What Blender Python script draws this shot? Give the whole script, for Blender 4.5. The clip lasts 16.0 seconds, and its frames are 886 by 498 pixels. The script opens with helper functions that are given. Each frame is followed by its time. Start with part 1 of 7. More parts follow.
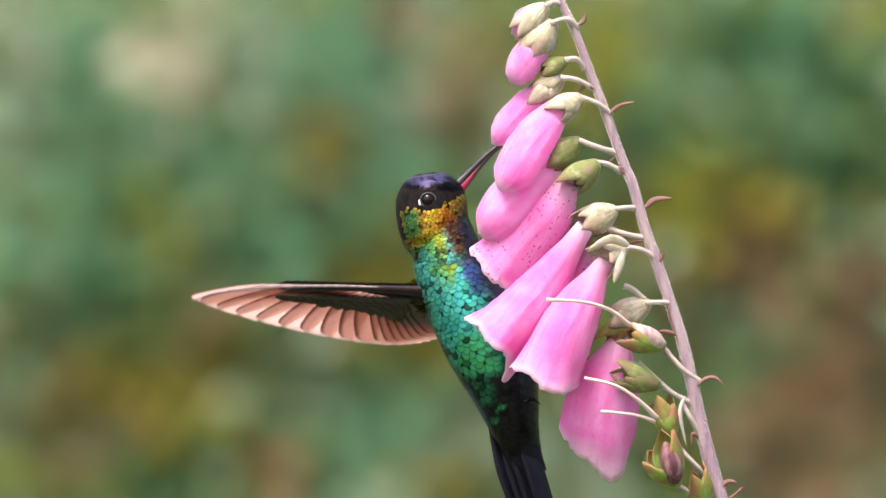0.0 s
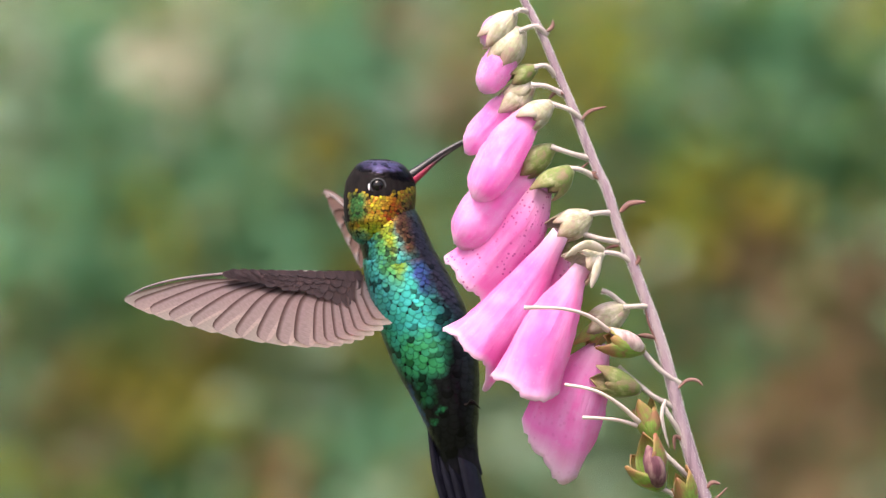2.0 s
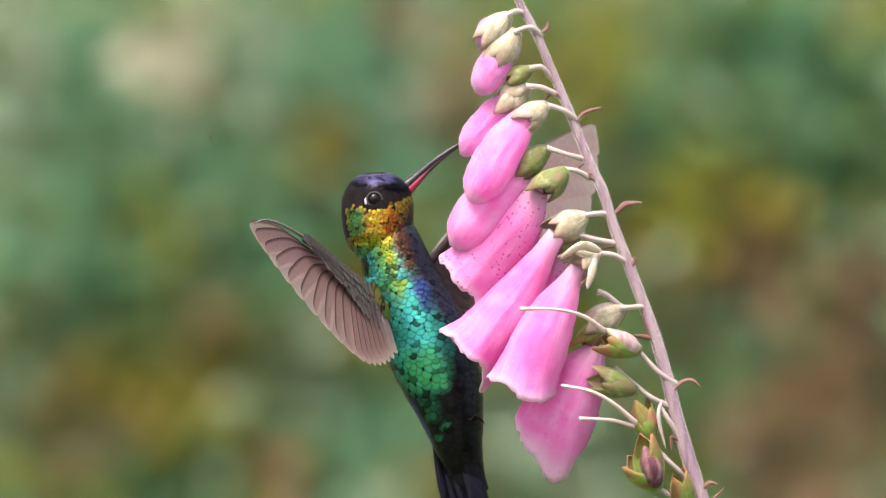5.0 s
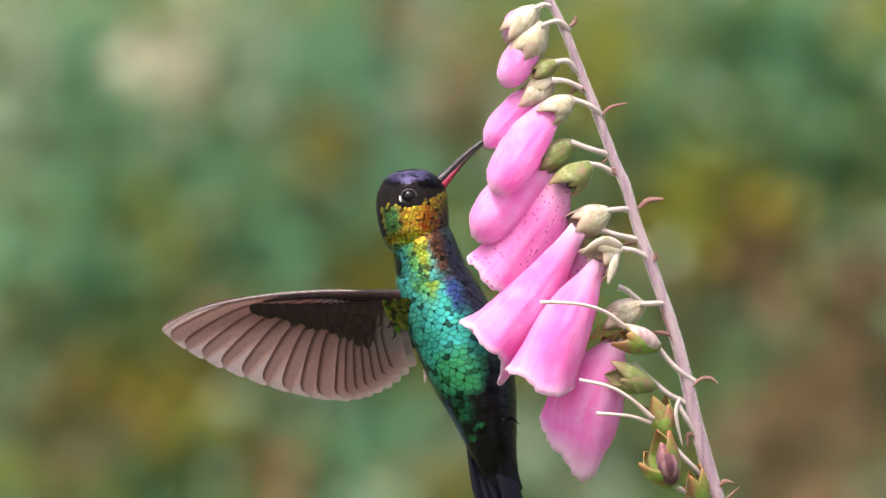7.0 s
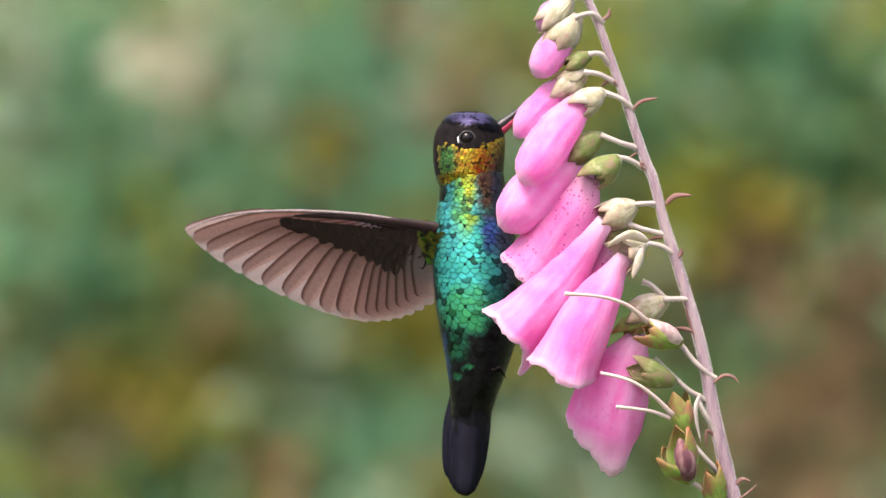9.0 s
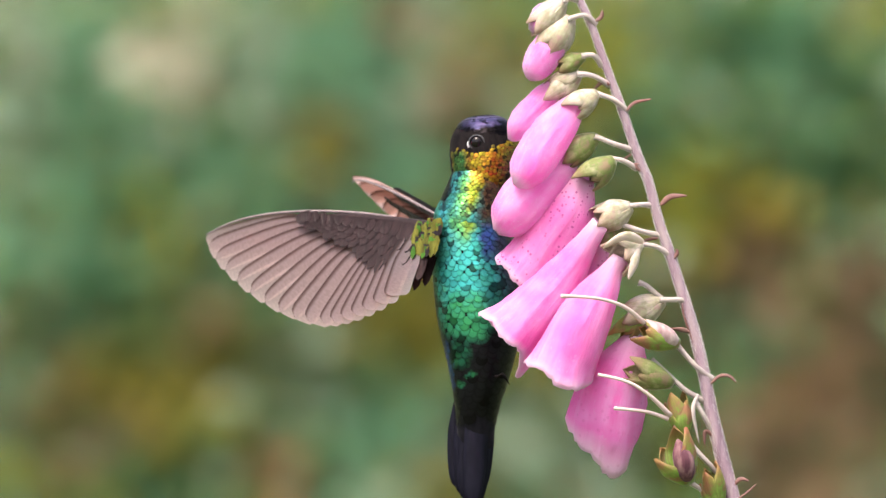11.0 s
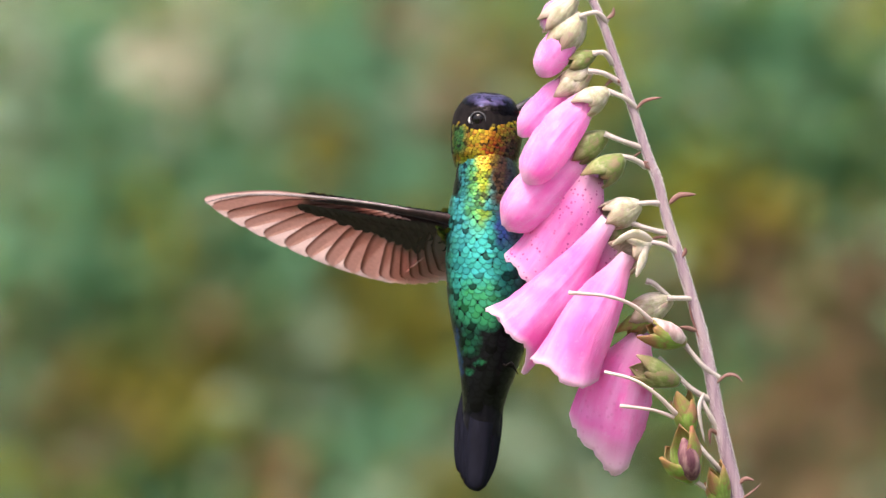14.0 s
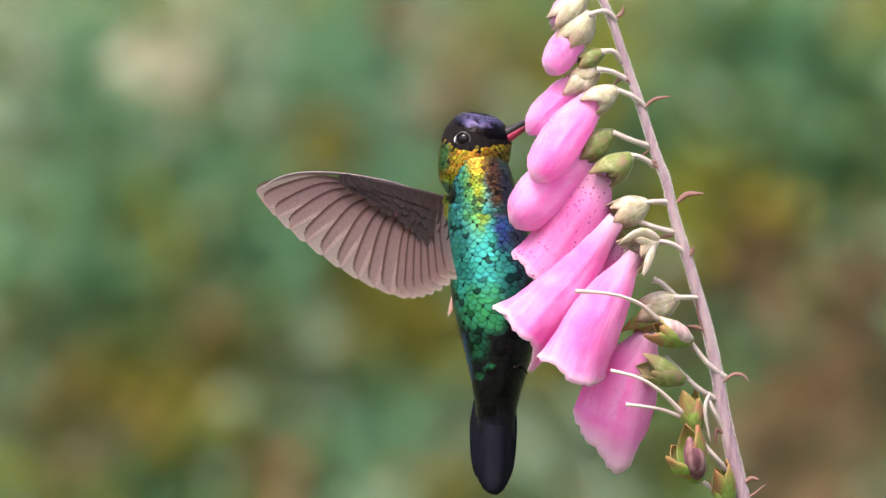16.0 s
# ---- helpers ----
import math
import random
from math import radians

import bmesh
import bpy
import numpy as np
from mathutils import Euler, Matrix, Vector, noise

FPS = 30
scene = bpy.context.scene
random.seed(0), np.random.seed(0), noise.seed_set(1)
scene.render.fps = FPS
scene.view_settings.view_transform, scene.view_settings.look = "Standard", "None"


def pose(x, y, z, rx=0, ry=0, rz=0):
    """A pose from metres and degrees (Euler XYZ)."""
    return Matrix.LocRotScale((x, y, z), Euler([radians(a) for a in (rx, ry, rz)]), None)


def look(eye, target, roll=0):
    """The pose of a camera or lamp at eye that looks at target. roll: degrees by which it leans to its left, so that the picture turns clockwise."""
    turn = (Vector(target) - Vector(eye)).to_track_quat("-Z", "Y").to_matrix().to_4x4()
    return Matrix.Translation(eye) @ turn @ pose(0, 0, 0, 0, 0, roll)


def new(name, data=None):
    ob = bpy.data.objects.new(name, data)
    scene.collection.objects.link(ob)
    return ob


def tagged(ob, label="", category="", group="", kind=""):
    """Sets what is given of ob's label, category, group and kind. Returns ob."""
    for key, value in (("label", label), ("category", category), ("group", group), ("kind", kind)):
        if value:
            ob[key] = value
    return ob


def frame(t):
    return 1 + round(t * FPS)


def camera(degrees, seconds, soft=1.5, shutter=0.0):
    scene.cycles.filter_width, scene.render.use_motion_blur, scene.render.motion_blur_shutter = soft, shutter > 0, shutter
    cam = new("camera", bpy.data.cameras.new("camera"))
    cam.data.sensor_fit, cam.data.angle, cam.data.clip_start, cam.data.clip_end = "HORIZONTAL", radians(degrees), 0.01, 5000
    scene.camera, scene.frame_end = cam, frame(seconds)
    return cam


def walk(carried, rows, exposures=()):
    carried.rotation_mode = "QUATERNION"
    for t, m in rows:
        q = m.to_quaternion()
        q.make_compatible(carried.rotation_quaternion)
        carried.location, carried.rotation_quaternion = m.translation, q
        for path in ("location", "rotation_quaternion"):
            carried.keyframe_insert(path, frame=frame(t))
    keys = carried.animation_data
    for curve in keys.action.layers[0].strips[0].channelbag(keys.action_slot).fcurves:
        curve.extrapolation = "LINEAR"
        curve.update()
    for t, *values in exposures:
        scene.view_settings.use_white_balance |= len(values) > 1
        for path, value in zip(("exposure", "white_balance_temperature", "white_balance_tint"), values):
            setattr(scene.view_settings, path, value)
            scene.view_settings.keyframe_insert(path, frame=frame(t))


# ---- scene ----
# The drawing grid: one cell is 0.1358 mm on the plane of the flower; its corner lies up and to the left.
G = 0.0001358
FAR = 3.0            # from the camera to the flower
EYE = (0.0, -FAR, 1.2)


def at(gx, gy, d=0.0):
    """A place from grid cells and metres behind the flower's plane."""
    k = G * (1 + d / FAR)
    return Vector(((gx - 784) * k, d, EYE[2] - (gy - 441) * k))


# ---- camera: a long lens on a tripod, wide open ----
cam = camera(math.degrees(2 * math.atan(784 * G / FAR)), 16.0, soft=1.3, shutter=0.06)
cam.data.dof.use_dof = True
cam.data.dof.focus_distance = FAR + 0.004
cam.data.dof.aperture_fstop = 23
walk(cam, [(0.0, look(EYE, (0, 0, EYE[2]))), (16.0, look(EYE, (0, 0, EYE[2])))],
     exposures=[(0.0, 1.73, 6950, 16), (16.0, 1.73, 6950, 16)])

# ---- light: a bright overcast sky, softly lit from above ----
world = bpy.data.worlds.new("overcast_sky")
world.use_nodes = True
scene.world = world
nt = world.node_tree
sky = nt.nodes.new("ShaderNodeTexSky")
sky.sky_type = "NISHITA"
sky.sun_disc = False
sky.sun_elevation = radians(62)
sky.sun_rotation = radians(200)
sky.air_density, sky.dust_density, sky.ozone_density = 1.0, 5.0, 1.0
nt.links.new(sky.outputs[0], nt.nodes["Background"].inputs[0])
nt.nodes["Background"].inputs[1].default_value = 0.12
sun = new("sun", bpy.data.lights.new("sun", "SUN"))
sun.data.energy, sun.data.angle, sun.data.color = 1.5, radians(25), (1.0, 0.97, 0.93)
sun.matrix_world = look((-0.9, -1.3, 2.9), (0, 0, 0))


# ---- materials ----
def material(name, rough=0.6, metal=0.0, sheen=0.0, sss=0.0, spec=0.5):
    m = bpy.data.materials.new(name)
    m.use_nodes = True
    b = m.node_tree.nodes["Principled BSDF"]
    b.inputs["Roughness"].default_value = rough
    b.inputs["Metallic"].default_value = metal
    b.inputs["Specular IOR Level"].default_value = spec
    b.inputs["Sheen Weight"].default_value = sheen
    b.inputs["Sheen Roughness"].default_value = 0.4
    if sss:
        b.inputs["Subsurface Weight"].default_value = sss
        b.inputs["Subsurface Radius"].default_value = (1.0, 0.5, 0.7)
        b.inputs["Subsurface Scale"].default_value = 0.002
    return m, m.node_tree, b


def node(tree, kind, **sets):
    n = tree.nodes.new(kind)
    for k, v in sets.items():
        n.inputs[k].default_value = v
    return n


def ramp(tree, fac, stops):
    r = tree.nodes.new("ShaderNodeValToRGB")
    e = r.color_ramp.elements
    while len(e) < len(stops):
        e.new(0.5)
    for i, (p, c) in enumerate(stops):
        e[i].position, e[i].color = p, (*c, 1)
    tree.links.new(fac, r.inputs[0])
    return r.outputs[0]


def coords(tree, scale, out="Object", stretch=(1, 1, 1)):
    c = tree.nodes.new("ShaderNodeTexCoord")
    mp = tree.nodes.new("ShaderNodeMapping")
    mp.inputs["Scale"].default_value = [scale * s for s in stretch]
    tree.links.new(c.outputs[out], mp.inputs[0])
    return mp.outputs[0]


def noise_out(tree, vec, scale=1.0, detail=4.0, rough=0.55):
    n = node(tree, "ShaderNodeTexNoise", Scale=scale, Detail=detail, Roughness=rough)
    tree.links.new(vec, n.inputs["Vector"])
    return n.outputs[0]


def mixed(tree, fac, a, b, mode="MIX"):
    x = tree.nodes.new("ShaderNodeMix")
    x.data_type, x.blend_type = "RGBA", mode
    for sock, v in ((x.inputs[0], fac), (x.inputs[6], a), (x.inputs[7], b)):
        if isinstance(v, (int, float)):
            sock.default_value = v
        elif isinstance(v, tuple):
            sock.default_value = (*v, 1)
        else:
            tree.links.new(v, sock)
    return x.outputs[2]


def bumped(tree, b, height, strength, dist):
    n = node(tree, "ShaderNodeBump", Strength=strength, Distance=dist)
    tree.links.new(height, n.inputs["Height"])
    tree.links.new(n.outputs[0], b.inputs["Normal"])


def thin(m, tree, b, colour, amount):
    """Lets light pass through a thin petal, leaf or feather."""
    t = tree.nodes.new("ShaderNodeBsdfTranslucent")
    mx = tree.nodes.new("ShaderNodeMixShader")
    mx.inputs[0].default_value = amount
    if isinstance(colour, tuple):
        t.inputs[0].default_value = (*colour, 1)
    else:
        tree.links.new(colour, t.inputs[0])
    tree.links.new(b.outputs[0], mx.inputs[1])
    tree.links.new(t.outputs[0], mx.inputs[2])
    tree.links.new(mx.outputs[0], tree.nodes["Material Output"].inputs[0])


def petal_material(name, deep, pale, spots, rim=0.93):
    m, t, b = material(name, rough=0.55, sheen=0.5, spec=0.3)
    b.inputs["Sheen Roughness"].default_value = 0.25
    uv = t.nodes.new("ShaderNodeUVMap")
    sep = t.nodes.new("ShaderNodeSeparateXYZ")
    t.links.new(uv.outputs[0], sep.inputs[0])
    mp = t.nodes.new("ShaderNodeMapping")
    mp.inputs["Scale"].default_value = (16, 1.6, 1)
    t.links.new(uv.outputs[0], mp.inputs[0])
    streak = noise_out(t, mp.outputs[0], 1.0, 3)
    col = mixed(t, ramp(t, streak, [(0.3, (0.05, 0.05, 0.05)), (0.7, (0.85, 0.85, 0.85))]), deep, pale)
    cloud = noise_out(t, coords(t, 130), 1.0, 5, 0.65)
    col = mixed(t, ramp(t, cloud, [(0.42, (0, 0, 0)), (0.72, (0.6, 0.6, 0.6))]), col, tuple(min(1.0, c * 1.05 + 0.03) for c in pale))
    bloom = noise_out(t, coords(t, 62), 1.0, 2)
    col = mixed(t, ramp(t, bloom, [(0.46, (0, 0, 0)), (0.66, (0.75, 0.75, 0.75))]), col, tuple(0.95 * c for c in deep))
    col = mixed(t, ramp(t, noise_out(t, coords(t, 700), 1.0, 3), [(0.62, (0, 0, 0)), (0.74, (0.22, 0.22, 0.22))]), col, (0.92, 0.72, 0.88))
    # the throat of the bell and its lip pale to white
    edge = ramp(t, sep.outputs[1], [(0.0, (0.85, 0.85, 0.85)), (0.1, (0.5, 0.5, 0.5)), (0.3, (0, 0, 0)), (rim, (0, 0, 0)), (1.0, (0.95, 0.95, 0.95))])
    col = mixed(t, edge, col, (0.90, 0.72, 0.84))
    if spots:
        vor = node(t, "ShaderNodeTexVoronoi", Scale=820.0 if spots > 0.6 else 600.0)
        t.links.new(coords(t, 1.0), vor.inputs["Vector"])
        dot = ramp(t, vor.outputs["Distance"], [(0.16, (spots, spots, spots)), (0.30, (0, 0, 0))])
        patch = ramp(t, noise_out(t, coords(t, 90), 1.0, 2), [(0.36, (0, 0, 0)), (0.5, (1, 1, 1))])
        col = mixed(t, mixed(t, 1.0, dot, patch, "MULTIPLY"), col, (0.50, 0.05, 0.30))
    t.links.new(col, b.inputs["Base Color"])
    fine = noise_out(t, mp.outputs[0], 1.6, 6, 0.65)
    bumped(t, b, fine, 0.6, 0.0014)
    thin(m, t, b, col, 0.5)
    return m


PETAL = petal_material("pink_petal", (0.93, 0.19, 0.63), (0.97, 0.55, 0.88), 0.04)
PETAL_SPOT = petal_material("spotted_pink_petal", (0.92, 0.20, 0.62), (0.96, 0.48, 0.82), 0.75)
PETAL_OLD = petal_material("fading_pink_petal", (0.97, 0.22, 0.69), (1.0, 0.60, 0.93), 0.16, rim=0.84)


def green_material(name, stops, scale=420, trans=0.25, sheen=0.35, rough=0.55, tip=None, along=1.0):
    m, t, b = material(name, rough=rough, sheen=sheen, spec=0.35)
    b.inputs["Sheen Roughness"].default_value = 0.22
    n1 = noise_out(t, coords(t, scale, stretch=(1, 1, along)), 1.0, 4)
    g = t.nodes.new("ShaderNodeNewGeometry")
    add = t.nodes.new("ShaderNodeMath")
    add.operation = "MULTIPLY_ADD"
    add.inputs[1].default_value, add.inputs[2].default_value = 0.35, -0.17
    t.links.new(g.outputs["Random Per Island"], add.inputs[0])
    s = t.nodes.new("ShaderNodeMath")
    t.links.new(add.outputs[0], s.inputs[0])
    t.links.new(n1, s.inputs[1])
    col = ramp(t, s.outputs[0], stops)
    if tip:
        uv = t.nodes.new("ShaderNodeUVMap")
        sep = t.nodes.new("ShaderNodeSeparateXYZ")
        t.links.new(uv.outputs[0], sep.inputs[0])
        col = mixed(t, ramp(t, sep.outputs[1], [(0.55, (0, 0, 0)), (1.0, (0.8, 0.8, 0.8))]), col, tip)
        vm = t.nodes.new("ShaderNodeMapping")
        vm.inputs["Scale"].default_value = (14, 0.8, 1)
        t.links.new(uv.outputs[0], vm.inputs[0])
        vein = noise_out(t, vm.outputs[0], 1.0, 2)
        col = mixed(t, ramp(t, vein, [(0.4, (0.35, 0.35, 0.35)), (0.55, (0, 0, 0))]), col, tuple(0.6 * c for c in stops[0][1]))
    t.links.new(col, b.inputs["Base Color"])
    bumped(t, b, noise_out(t, coords(t, scale * 4, stretch=(1, 1, 0.25)), 1.0, 3), 0.3, 0.0004)
    if trans:
        thin(m, t, b, col, trans)
    return m


STEM = green_material("mauve_stem", [(0.28, (0.15, 0.10, 0.13)), (0.5, (0.26, 0.18, 0.22)), (0.72, (0.35, 0.28, 0.285))], 640, 0, 0.3, along=0.09)
PEDICEL = green_material("pale_mauve_flower_stalk", [(0.25, (0.29, 0.22, 0.24)), (0.5, (0.40, 0.35, 0.31)), (0.75, (0.36, 0.29, 0.30))], 160, 0, 0.3)
SEPAL = green_material("green_sepal", [(0.25, (0.32, 0.24, 0.14)), (0.42, (0.20, 0.29, 0.07)), (0.58, (0.40, 0.42, 0.20)), (0.78, (0.60, 0.52, 0.38))], trans=0.35, sheen=0.5, tip=(0.34, 0.19, 0.13))
SEPAL_PALE = green_material("pale_sepal", [(0.22, (0.50, 0.36, 0.30)), (0.36, (0.52, 0.52, 0.33)), (0.5, (0.73, 0.66, 0.55)), (0.78, (0.82, 0.72, 0.68))], trans=0.4, sheen=0.6, tip=(0.46, 0.28, 0.22))
SEPAL_RED = green_material("reddening_sepal", [(0.3, (0.40, 0.24, 0.12)), (0.42, (0.26, 0.44, 0.08)), (0.6, (0.40, 0.55, 0.15)), (0.78, (0.64, 0.60, 0.28))], 300, trans=0.4, sheen=0.4, tip=(0.42, 0.13, 0.08))
CAPSULE = green_material("purple_capsule", [(0.3, (0.035, 0.012, 0.018)), (0.5, (0.12, 0.05, 0.065)), (0.72, (0.30, 0.18, 0.17))], 500, 0, 0.1, along=0.3)
CAPSULE.node_tree.nodes["Principled BSDF"].inputs["Specular IOR Level"].default_value = 0.08
CAPSULE_PINK = green_material("dusky_pink_capsule", [(0.3, (0.30, 0.17, 0.17)), (0.5, (0.48, 0.34, 0.33)), (0.7, (0.66, 0.54, 0.50))], 520, 0.15, 0.3, along=0.4)
BRACT = green_material("red_bract", [(0.3, (0.17, 0.055, 0.05)), (0.6, (0.22, 0.12, 0.10)), (0.8, (0.24, 0.18, 0.15))], 220)
STYLE = green_material("cream_style", [(0.3, (0.66, 0.50, 0.48)), (0.7, (0.76, 0.66, 0.58))], 150, 0.2)
HAIR = green_material("white_hair", [(0.3, (0.85, 0.8, 0.8)), (0.7, (0.9, 0.88, 0.86))], 100, 0.4)


def feather_material(name, colour, metal=0.75, rough=0.38, vary=0.09, spec=0.5):
    """Glossy structural colour, a little different from feather to feather."""
    m, t, b = material(name, rough=rough, metal=metal, spec=spec)
    g = t.nodes.new("ShaderNodeObjectInfo")
    h = t.nodes.new("ShaderNodeHueSaturation")
    h.inputs["Color"].default_value = (*colour, 1)
    a = t.nodes.new("ShaderNodeMapRange")
    a.inputs[3].default_value, a.inputs[4].default_value = 0.5 - 0.16 * vary, 0.5 + 0.16 * vary
    t.links.new(g.outputs["Random"], a.inputs[0])
    t.links.new(a.outputs[0], h.inputs["Hue"])
    v = t.nodes.new("ShaderNodeMapRange")
    v.inputs[3].default_value, v.inputs[4].default_value = 1 - vary, 1 + vary
    w = t.nodes.new("ShaderNodeTexWhiteNoise")
    w.noise_dimensions = "1D"
    t.links.new(g.outputs["Random"], w.inputs["W"])
    t.links.new(w.outputs[0], v.inputs[0])
    t.links.new(v.outputs[0], h.inputs["Value"])
    n = noise_out(t, coords(t, 1500), 1.0, 3)
    col = mixed(t, ramp(t, n, [(0.35, (0.25, 0.25, 0.25)), (0.6, (0, 0, 0))]), h.outputs[0], tuple(0.25 * c for c in colour))
    # each feather has a dark fringe
    uv = t.nodes.new("ShaderNodeUVMap")
    sep = t.nodes.new("ShaderNodeSeparateXYZ")
    t.links.new(uv.outputs[0], sep.inputs[0])
    col = mixed(t, ramp(t, sep.outputs[0], [(0.0, (1.0, 1.0, 1.0)), (0.10, (0.9, 0.9, 0.9)), (0.34, (0, 0, 0))]), col, tuple(0.06 * c for c in colour))
    t.links.new(col, b.inputs["Base Color"])
    bumped(t, b, noise_out(t, coords(t, 3000), 1.0, 2), 0.35, 0.0001)
    return m


TINTS = dict(
    lime=feather_material("lime_feather", (0.11, 0.30, 0.04)),
    dusk=feather_material("dusky_feather", (0.030, 0.023, 0.027), metal=0.0, rough=0.55, spec=0.2),
)
CELL = G * (1 + 0.04 / FAR)


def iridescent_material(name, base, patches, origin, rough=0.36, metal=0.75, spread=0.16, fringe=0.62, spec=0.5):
    """Structural colour and darker tones that run in soft patches over the plumage: (across, down, reach across, reach
    down, colour) in grid cells.
    """
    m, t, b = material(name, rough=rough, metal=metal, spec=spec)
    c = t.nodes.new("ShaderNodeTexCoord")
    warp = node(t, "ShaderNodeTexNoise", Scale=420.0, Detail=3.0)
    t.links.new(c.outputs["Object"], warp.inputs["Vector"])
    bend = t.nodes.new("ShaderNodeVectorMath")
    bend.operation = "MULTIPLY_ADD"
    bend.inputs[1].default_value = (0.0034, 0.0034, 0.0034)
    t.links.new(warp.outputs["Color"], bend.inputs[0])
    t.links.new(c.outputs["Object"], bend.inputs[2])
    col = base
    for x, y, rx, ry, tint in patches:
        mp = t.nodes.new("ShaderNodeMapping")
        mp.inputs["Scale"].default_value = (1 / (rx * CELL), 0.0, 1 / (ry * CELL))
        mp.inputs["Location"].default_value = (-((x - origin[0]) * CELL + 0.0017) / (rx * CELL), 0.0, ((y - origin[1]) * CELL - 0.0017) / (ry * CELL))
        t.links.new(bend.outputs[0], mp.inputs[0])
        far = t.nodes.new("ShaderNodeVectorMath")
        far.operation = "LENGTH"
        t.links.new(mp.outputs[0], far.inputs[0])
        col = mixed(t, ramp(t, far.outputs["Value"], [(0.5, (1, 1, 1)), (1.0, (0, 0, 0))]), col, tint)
    # feather by feather a little lighter, darker, bluer or yellower
    own, isle = t.nodes.new("ShaderNodeObjectInfo"), t.nodes.new("ShaderNodeNewGeometry")
    add = t.nodes.new("ShaderNodeMath")
    t.links.new(own.outputs["Random"], add.inputs[0])
    t.links.new(isle.outputs["Random Per Island"], add.inputs[1])
    lot = t.nodes.new("ShaderNodeTexWhiteNoise")
    lot.noise_dimensions = "1D"
    t.links.new(add.outputs[0], lot.inputs["W"])
    hsv = t.nodes.new("ShaderNodeHueSaturation")
    t.links.new(col, hsv.inputs["Color"])
    hue = t.nodes.new("ShaderNodeMapRange")
    hue.inputs[3].default_value, hue.inputs[4].default_value = 0.5 - 0.13 * spread, 0.5 + 0.13 * spread
    sep = t.nodes.new("ShaderNodeSeparateXYZ")
    t.links.new(lot.outputs["Color"], sep.inputs[0])
    t.links.new(sep.outputs[0], hue.inputs[0])
    t.links.new(hue.outputs[0], hsv.inputs["Hue"])
    t.links.new(ramp(t, sep.outputs[1], [(0.0, (0.12, 0.12, 0.12)), (0.07, (0.16, 0.16, 0.16)), (0.14, (1 - 1.6 * spread, 1 - 1.6 * spread, 1 - 1.6 * spread)), (0.5, (1 - spread, 1 - spread, 1 - spread)), (1.0, (1.0, 1.0, 1.0))]), hsv.inputs["Value"])
    col = hsv.outputs[0]
    # each feather has a soft dark fringe and fine barbs
    uv = t.nodes.new("ShaderNodeUVMap")
    side = t.nodes.new("ShaderNodeSeparateXYZ")
    t.links.new(uv.outputs[0], side.inputs[0])
    dark = mixed(t, 1.0, col, (0.09, 0.09, 0.09), "MULTIPLY")
    col = mixed(t, ramp(t, side.outputs[0], [(0.0, (fringe, fringe, fringe)), (0.36, (0, 0, 0))]), col, dark)
    t.links.new(col, b.inputs["Base Color"])
    bumped(t, b, noise_out(t, coords(t, 2600), 1.0, 2), 0.3, 0.0001)
    return m


# the breast turns near black along both sides and at the lower belly
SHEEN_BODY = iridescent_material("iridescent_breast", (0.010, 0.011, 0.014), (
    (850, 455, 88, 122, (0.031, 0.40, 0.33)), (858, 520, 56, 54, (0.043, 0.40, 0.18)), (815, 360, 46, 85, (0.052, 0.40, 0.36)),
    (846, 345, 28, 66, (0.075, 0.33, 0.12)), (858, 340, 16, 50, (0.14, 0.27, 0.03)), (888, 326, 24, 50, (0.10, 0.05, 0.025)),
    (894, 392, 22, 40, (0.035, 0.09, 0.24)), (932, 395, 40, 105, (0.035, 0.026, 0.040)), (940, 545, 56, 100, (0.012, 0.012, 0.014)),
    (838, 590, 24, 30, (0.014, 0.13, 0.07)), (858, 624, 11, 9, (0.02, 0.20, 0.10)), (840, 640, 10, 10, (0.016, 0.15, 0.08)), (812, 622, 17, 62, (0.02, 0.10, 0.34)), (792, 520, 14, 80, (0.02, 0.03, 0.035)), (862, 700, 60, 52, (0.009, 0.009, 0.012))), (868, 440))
SHEEN_THROAT = iridescent_material("iridescent_throat", (0.37, 0.225, 0.012), (
    (882, 258, 32, 30, (0.42, 0.14, 0.008)), (868, 300, 26, 20, (0.40, 0.16, 0.012)), (914, 296, 46, 84, (0.075, 0.032, 0.022)), (812, 250, 22, 34, (0.05, 0.16, 0.035)),
    (838, 302, 30, 34, (0.26, 0.34, 0.02)), (812, 330, 40, 46, (0.04, 0.34, 0.25)), (850, 348, 30, 26, (0.13, 0.38, 0.06)), (790, 300, 14, 60, (0.02, 0.10, 0.09))), (877.5, 204), spread=0.3, fringe=0.75)
SHEEN_NECK = iridescent_material("iridescent_neck", (0.04, 0.30, 0.26), (
    (846, 306, 26, 80, (0.085, 0.33, 0.09)), (856, 290, 18, 60, (0.24, 0.30, 0.02)), (866, 262, 36, 34, (0.30, 0.18, 0.012)), (890, 300, 26, 74, (0.11, 0.055, 0.025)),
    (916, 340, 30, 96, (0.035, 0.028, 0.042)), (804, 300, 12, 70, (0.012, 0.02, 0.02))), (862, 352), spread=0.25)
SHEEN_CROWN = iridescent_material("violet_crown", (0.006, 0.005, 0.006), ((860, 164, 56, 24, (0.12, 0.105, 0.22)),), (877.5, 204), rough=0.34, spread=0.2, fringe=0.4, spec=0.05)


